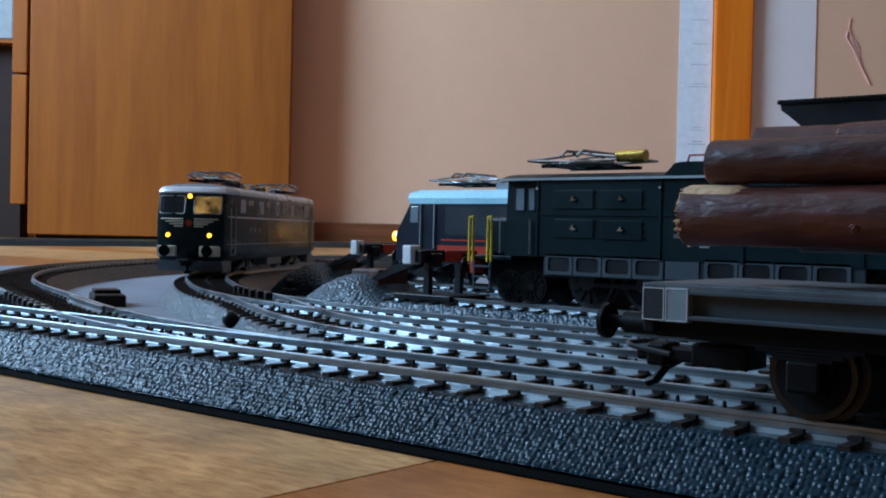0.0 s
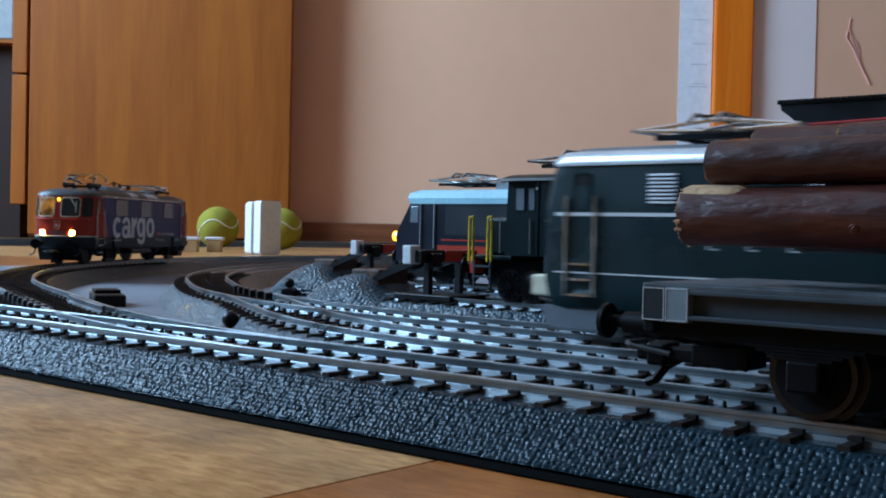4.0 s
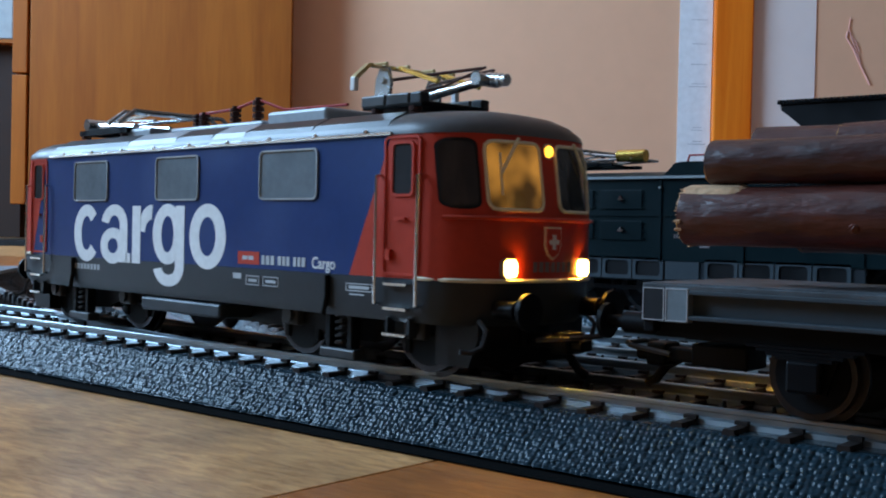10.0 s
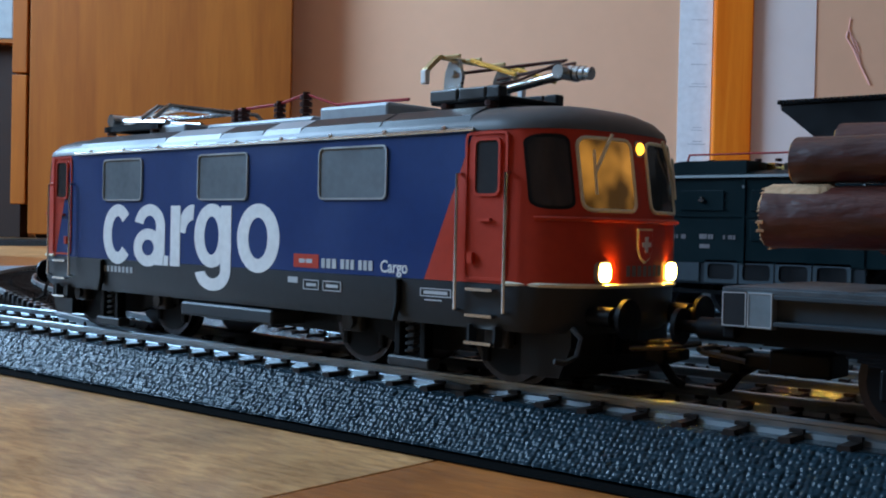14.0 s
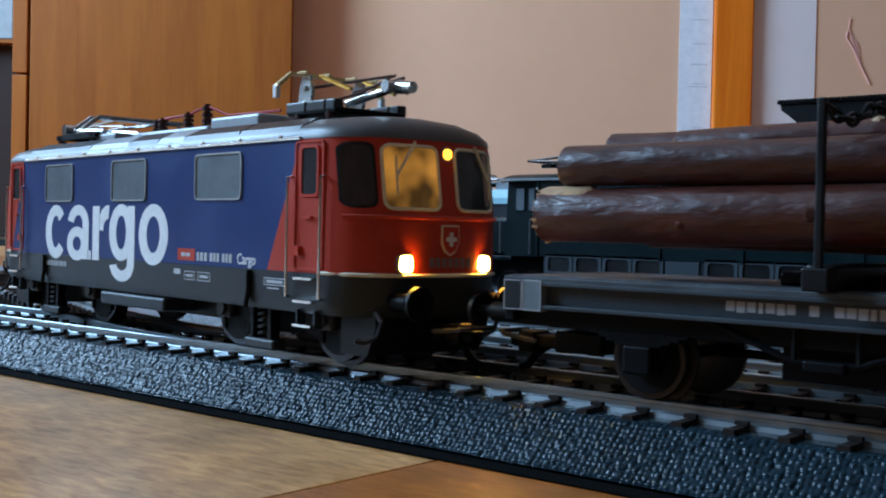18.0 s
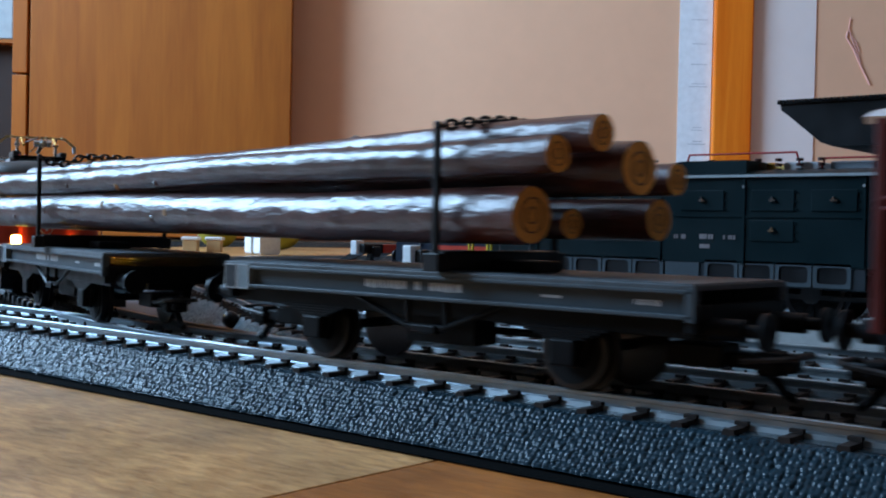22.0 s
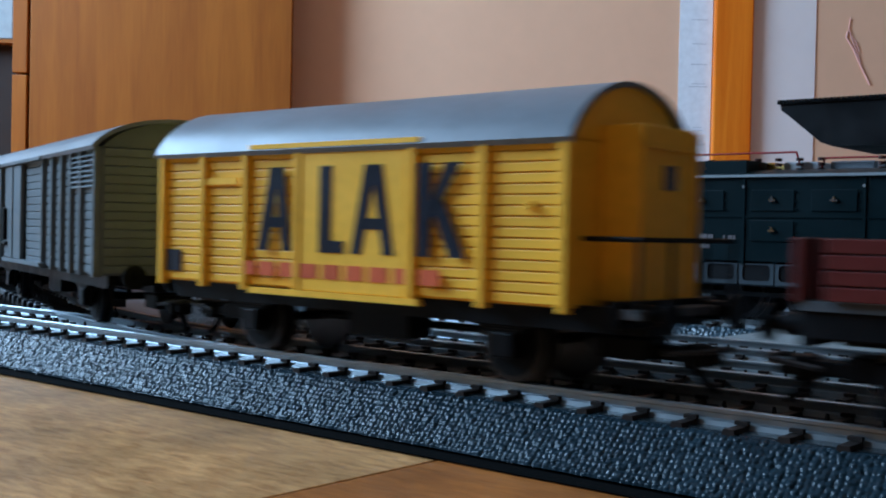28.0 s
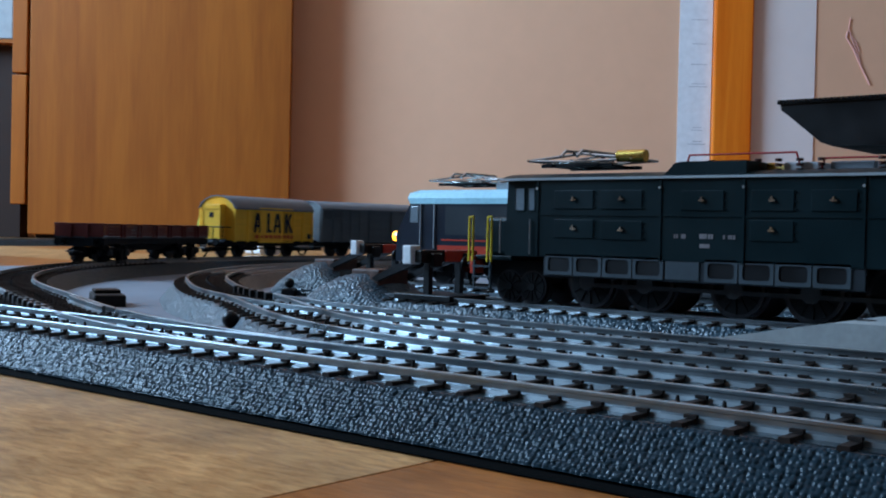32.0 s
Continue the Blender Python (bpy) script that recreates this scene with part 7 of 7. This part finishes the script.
# -- green rod locomotive on the siding
def old_loco():
    t = thing("green_locomotive", "dark green vintage electric model locomotive with riveted panels and yellow handrails", "locomotive", "model locomotives")
    # along x from the cab end at -109 (left) towards the right
    part("body", boxes((-94, 92, -17, 17, 15.3, 39.4), bevel=0.4), M_GREEN2, t)
    bm = bmesh.new()
    prism(bm, ((-107, 15.3), (-94, 15.3), (-94, 39.2), (-106, 39.2)), 'y', -15.6, 15.6)
    part("cab", bm, M_GREEN2, t, "set-back driver's cab")
    side_window(t, -103.4, -99.2, 29.4, 37.0, 15.6, M_GREEN2, M_PANE, 0.6, 0.25, 0.4)
    side_window(t, -98.4, -95.2, 29.4, 37.0, 15.6, M_GREEN2, M_PANE, 0.6, 0.25, 0.4)
    part("hood", boxes((-117, -106, -12, 12, 15.3, 27.6), bevel=1.2), M_GREEN2, t, "low front hood")
    bm = bmesh.new()
    prism(bm, filled_arch(17.3, 39.4, 2.4), 'x', -108, 94)
    part("roof", bm, M_GREEN2, t, smooth=True)
    for sy in (-1, 1):
        part("gutter", boxes((-108, 94, min(sy * 16.8, sy * 17.8), max(sy * 16.8, sy * 17.8), 39.0, 39.7)), M_GREYWAG, t)
    bm = bmesh.new()
    prism(bm, ((-51, 39.6), (-47.2, 43.4), (-45, 43.8), (-25.4, 43.8), (-25.4, 39.6)), 'y', -15.6, 15.6)
    part("roof_hump", bm, M_GREEN2, t, "raised roof section")
    # skirt with recessed openings
    for sy in (-1, 1):
        ya, yb = sorted((sy * 15.4, sy * 16.6))
        part("skirt", boxes((-91, 8, ya, yb, 9.6, 16.2), bevel=0.2), M_GREYSKIRT, t)
        for i in range(9):
            x0 = -90.2 + i * 10.3 + (2.2 if i > 4 else 0)
            if i == 4:
                part("skirt_plate", boxes((x0 + 0.4, x0 + 11, min(sy * 16.5, sy * 16.9), max(sy * 16.5, sy * 16.9), 10.2, 16), bevel=0.2), M_SKIRT_FRAME, t)
                continue
            bm = bmesh.new()
            ring_frame(bm, rounded(9.9, 6.3, 0.5, 2, x0 + 5, 13.2), rounded(7.9, 4.3, 1.0, 2, x0 + 5, 13.2), 'y', min(sy * 16.5, sy * 17.0), max(sy * 16.5, sy * 17.0))
            w = part("skirt_window", bm, M_SKIRT_FRAME, t)
            bm = bmesh.new()
            prism(bm, rounded(8.2, 4.6, 0.9, 2, x0 + 5, 13.2), 'y', min(sy * 16.3, sy * 16.7), max(sy * 16.3, sy * 16.7))
            part("opening", bm, M_BLACK, w)
        for x, z, w in ((-80.1, 33.0, 14), (-63.5, 33.0, 14), (-63.3, 24.0, 14), (-79.9, 24.2, 14), (-37.5, 32.7, 13), (-17, 32.7, 12), (-0.4, 32.7, 12), (-17, 24.6, 12)):
            h = part("hatch", boxes((x - w / 2, x + w / 2, min(sy * 16.9, sy * 17.3), max(sy * 16.9, sy * 17.2), z - 2.8, z + 2.8), bevel=0.12), M_GREEN2, t)
            part("hatch_handle", boxes((x - 0.9, x + 0.9, min(sy * 17.2, sy * 17.8), max(sy * 17.2, sy * 17.8), z - 0.25, z + 0.25), (x - 0.3, x + 0.3, min(sy * 17.2, sy * 17.9), max(sy * 17.2, sy * 17.9), z - 0.4, z + 1.0)), M_SILVER, h, "bright hatch handle")
            bm = bmesh.new()
            for dz in (-2.2, 0, 2.2):
                cyl(bm, (x + w / 2 + 0.4, sy * 17.0, z + dz), (x + w / 2 + 0.4, sy * 17.4, z + dz), 0.25, 6)
            part("hinge", bm, M_GREEN2, h)
        for x in (-93.4, -50.6, -25.2, 7.3):
            part("seam_strip", boxes((x - 0.4, x + 0.4, min(sy * 16.9, sy * 17.3), max(sy * 16.9, sy * 17.3), 15.4, 39)), M_GREEN2, t)
            bm = bmesh.new()
            cyl(bm, (x, sy * 17.2, 36.4), (x, sy * 17.7, 36.4), 0.4, 8)
            part("rivet_cap", bm, M_FRAME, t)
        part("waist_strip", boxes((-94, 92, min(sy * 16.9, sy * 17.25), max(sy * 16.9, sy * 17.25), 28.2, 28.7)), M_GREEN2, t)
        for x in (-121.6, -114):
            bm = bmesh.new()
            tube(bm, [(x, sy * 15.5, 13), (x, sy * 15.5, 27.4), (x + 1.6, sy * 15.5, 27.6), (x + 1.6, sy * 15.5, 13)], 0.42, 6)
            part("handrail", bm, M_YELLOWRAIL, t, "yellow handrail")
        lad = part("ladder", boxes((-119.6, -119, min(sy * 15, sy * 15.8), max(sy * 15, sy * 15.8), 4, 13.6), (-113, -112.4, min(sy * 15, sy * 15.8), max(sy * 15, sy * 15.8), 4, 13.6)), M_SKIRT_FRAME, t)
        for z in (4.2, 7.8, 11.2):
            part("rung", boxes((-119.5, -112.5, min(sy * 14.4, sy * 16.4), max(sy * 14.4, sy * 16.4), z, z + 0.6)), M_SKIRT_FRAME, lad)
        for x in (-108.5, -96.8):
            bm = bmesh.new()
            tube(bm, [(x, sy * 16.2, 16), (x, sy * 16.2, 27)], 0.25, 5)
            part("grab_rail", bm, M_FRAME, t)
    part("front_plate", boxes((-121, -106, -13, 13, 13.6, 15.2), bevel=0.4), M_GREEN2, t)
    part("frame", boxes((-120, 92, -9.5, 9.5, 8.8, 13.6)), M_UNDER, t)
    part("buffer_beam", boxes((-122, -120.4, -14.5, 14.5, 9, 14.6), bevel=0.3), M_RED, t, "dull red buffer beam")
    buffers(t, -121.5, -1, 11.6, 2.6, 6)
    for x in (-107, -98):
        wheelset(t, x - 2, 5.4, True)
    for x in (-78, -58, -30, -8, 14):
        wheelset(t, x, 8.2, True)
    bm = bmesh.new()
    for x in (-78, -58, -30, -8):
        for sy in (-11.5, 11.5):
            cyl(bm, (x, sy - 0.6, 8.2), (x, sy + 0.6, 8.2), 2.8, 14)
    for sy in (-11.8, 11.8):
        box(bm, -80, 16, sy - 0.4, sy + 0.4, 6.6, 7.8)
    part("drive_rod", bm, M_UNDER_GREY, t, "steel drive rods and cranks", smooth=False)
    marks(t, [(-46, -42, 22.0, 23.2), (-39, -34, 22.0, 23.4), (-31, -27, 22.0, 23.2), (-38, -35, 19.4, 20.6)], 17.05, M_DULLTEXT, "small dull plates with unreadable marks")
    diamond_pantograph(t, -85, 43.4, M_SILVER)
    bm = bmesh.new()
    cyl(bm, (-71.5, -6, 46.6), (-62, -6, 46.6), 1.9, 18)
    part("brass_contact", bm, M_BRASS, t, "shining brass roof fitting")
    bm = bmesh.new()
    for x0, x1, z in ((-48, -14, 46.2), (-8, 60, 44.4)):
        tube(bm, [(x0, -7, z - 3), (x0 + 1, -7, z), (x1 - 1, -7, z), (x1, -7, z - 3)], 0.35, 6)
    part("roof_line", bm, M_REDPIPE, t, "dark red roof conductor rail")
    for x in (-40, -26, -20, -14, -8, 8):
        bm = bmesh.new()
        for k in range(3):
            cyl(bm, (x, -7, 41 + k * 1.4), (x, -7, 41.8 + k * 1.4), 1.0, 10)
        part("insulator", bm, M_INSUL, t)
    for x0, x1, m in ((-24, -21, M_BRASS), (-19, -9, M_ROOF_LIGHT), (-6, 6, M_GREYROOF), (8, 14, M_ROOF_LIGHT), (16, 24, M_BRASS)):
        part("roof_box", boxes((x0, x1, -6, 6, 40.6, 43.6), bevel=0.5), m, t)
    return t


# -- modern black and pale blue locomotive on the rear siding
def modern_loco():
    t = thing("modern_locomotive", "black electric model locomotive with a pale blue roof edge", "locomotive", "model locomotives")
    bm = bmesh.new()
    prism(bm, ((-92, 9), (90, 9), (90, 34.2), (-84, 34.2), (-91.5, 22)), 'y', -17, 17)
    part("body", bm, M_NAVY, t)
    bm = bmesh.new()
    loft(bm, [[(-84.2 - q, -w, z), (90, -w, z), (90, w, z), (-84.2 - q, w, z)] for q, w, z in ((0, 17.1, 34.2), (1.2, 17.1, 36.6), (0.6, 16.4, 38.8), (-3.0, 13.5, 40.2))])
    part("roof", bm, M_TEAL, t, "pale blue roof edge")
    for sy in (-1, 1):
        part("cab_window", boxes((-84, -79, min(sy * 16.7, sy * 17.15), max(sy * 16.7, sy * 17.15), 26, 33.4), bevel=0.5), M_PANE, t)
        for x in (-77.5, -69.8):
            bm = bmesh.new()
            tube(bm, [(x, sy * 17.5, 15.2), (x, sy * 17.5, 34.2)], 0.35, 6)
            part("handrail", bm, M_GREYWAG, t)
        part("red_band", boxes((-68, 70, min(sy * 16.9, sy * 17.1), max(sy * 16.9, sy * 17.1), 13.2, 16.6)), M_RED, t, "red lower band")
        part("side_grille", boxes((-64, 64, min(sy * 16.9, sy * 17.1), max(sy * 16.9, sy * 17.1), 21, 33)), M_GREYSKIRT, t)
        part("red_line", boxes((-66, 64, min(sy * 16.9, sy * 17.15), max(sy * 16.9, sy * 17.15), 18.6, 19.2)), M_RED, t)
    bm = bmesh.new()
    prism(bm, ((-14, 24.5), (14, 24.5), (12.6, 35), (-12.6, 35)), 'x', -0.2, 0.2)
    ob = part("windscreen", bm, M_GLASS, t)
    ob.matrix_basis = pose(-101.6 * K, 0, 1.2 * K, 0, 26.6)
    for y in (-14, 14):
        bm = bmesh.new()
        cyl(bm, (-92.9, y, 20), (-90, y, 20), 2.5, 14)
        lamp = part("headlamp", bm, M_FRAME, t)
        bm = bmesh.new()
        cyl(bm, (-95.2, y, 20), (-92.4, y, 20), 2.1, 14)
        part("lens", bm, M_LAMP_SMALL if y < 0 else M_PANE, lamp, "glowing amber lens" if y < 0 else "")
    buffers(t, -92, -1, 11.4, 2.6, 6.5)
    part("apron", boxes((-93, -80, -13, 13, 2.2, 9), bevel=0.6), M_UNDER, t)
    part("frame", boxes((-80, 88, -10, 10, 5, 9)), M_UNDER, t)
    for x in (-56, 56):
        bogie(t, x, 30, 7.0)
    diamond_pantograph(t, -62, 42.2, M_SILVER)
    for x0, x1, m in ((-46, -38, M_ROOF_LIGHT), (-34, -22, M_RED), (-18, 0, M_ROOF_LIGHT)):
        part("roof_box", boxes((x0, x1, -6, 6, 40.2, 43.4), bevel=0.5), m, t)
    return t

FREIGHT = freight_loco()
EXPRESS = express_loco()
OLD = old_loco()
OLD.matrix_world = pose(-0.0005, 0.155, RAIL_TOP)
MODERN = modern_loco()
MODERN.matrix_world = pose(-0.1325, 0.2325, RAIL_TOP)
# (thing, distance of its middle from the locomotive's middle, half the distance of its pivots)
TRAIN = (
    (flat_wagon(0), 0.1448, 0.023), (flat_wagon(1), 0.2803, 0.023), (log_load(), 0.2172, 0.0680),
    (planked_boxcar(), 0.3985, 0.028), (gabled_boxcar(), 0.5115, 0.030), (round_roof_boxcar(), 0.6290, 0.027),
    (grey_van(), 0.7725, 0.044), (yellow_van(), 0.9120, 0.029), (low_wagon(), 1.0613, 0.050))

# position of the locomotive's middle along its path, by the second
RUN = ((0.0, -1.074), (1.0, -0.9503), (2.0, -0.826), (3.2, -0.6772), (4.0, -0.572), (5.0, -0.424), (5.5, -0.352), (6.0, -0.2895), (6.5, -0.2352), (7.0, -0.1763), (7.5, -0.1427),
       (8.0, -0.1159), (8.5, -0.0996), (9.0, -0.0898), (9.5, -0.0804), (10.0, -0.0695), (10.5, -0.0587), (10.8, -0.0545), (11.0, -0.0540), (14.5, -0.0540), (15.5, -0.0538), (16.0, -0.0550),
       (16.5, -0.0580), (17.0, -0.0679), (17.5, -0.0788), (18.0, -0.0887), (18.5, -0.1000), (19.0, -0.1105), (19.5, -0.1239), (20.0, -0.1431), (20.5, -0.1732), (21.0, -0.2105),
       (21.5, -0.2510), (22.0, -0.2885), (22.5, -0.3295), (23.0, -0.3690), (23.5, -0.4110), (24.0, -0.4539), (24.5, -0.4984), (25.0, -0.5470), (25.5, -0.6010), (26.0, -0.6612),
       (26.5, -0.7232), (27.5, -0.861), (28.5, -1.0110), (29.0, -1.0958), (29.3, -1.1448), (29.65, -1.2120), (30.3, -1.3565), (30.8, -1.4505), (32.0, -1.6618))
REST = -0.0655      # where the waiting wagons stand until they are pushed
EXPRESS_RUN = ((0.0, -0.4340), (0.5, -0.3800), (1.0, -0.3120), (1.5, -0.2470), (2.0, -0.1880), (2.5, -0.1260), (3.0, -0.0615), (3.5, -0.0010), (4.5, 0.125), (5.5, 0.262), (7.0, 0.47), (9.0, 0.72), (12.0, 0.90), (32.0, 0.90))


def along(table, t):
    """Monotone smooth reading of a table of times and places."""
    ts, vs = [r[0] for r in table], [r[1] for r in table]
    if t <= ts[0]:
        return vs[0]
    if t >= ts[-1]:
        return vs[-1]
    n = len(ts)
    i = max(k for k in range(n - 1) if ts[k] <= t)
    def slope(k):
        if k == 0 or k == n - 1:
            j = min(k, n - 2)
            return (vs[j + 1] - vs[j]) / (ts[j + 1] - ts[j])
        a, b = (vs[k] - vs[k - 1]) / (ts[k] - ts[k - 1]), (vs[k + 1] - vs[k]) / (ts[k + 1] - ts[k])
        return 0.0 if a * b <= 0 else 2 * a * b / (a + b)
    h = ts[i + 1] - ts[i]
    u = (t - ts[i]) / h
    return (2 * u ** 3 - 3 * u ** 2 + 1) * vs[i] + (u ** 3 - 2 * u ** 2 + u) * h * slope(i) + (-2 * u ** 3 + 3 * u ** 2) * vs[i + 1] + (u ** 3 - u ** 2) * h * slope(i + 1)


def motions():
    moving = [i * 0.25 for i in range(0, 129)]
    walk(FREIGHT, [(t, on_path(loop_path, along(RUN, t), 0.0454)) for t in moving])
    waiting = [0.0] + [t for t in moving if t >= 9.0]
    for ob, off, half in TRAIN:
        rows = []
        for t in waiting:
            s = along(RUN, t)
            if t < 11.0:
                s = max(s, REST)
            rows.append((t, on_path(loop_path, s + off, half)))
        rows[0] = (0.0, rows[1][1])
        walk(ob, rows)
    walk(EXPRESS, [(t, on_path(inner_path, along(EXPRESS_RUN, t), 0.053)) for t in [i * 0.25 for i in range(0, 49)] + [32.0]])


motions()
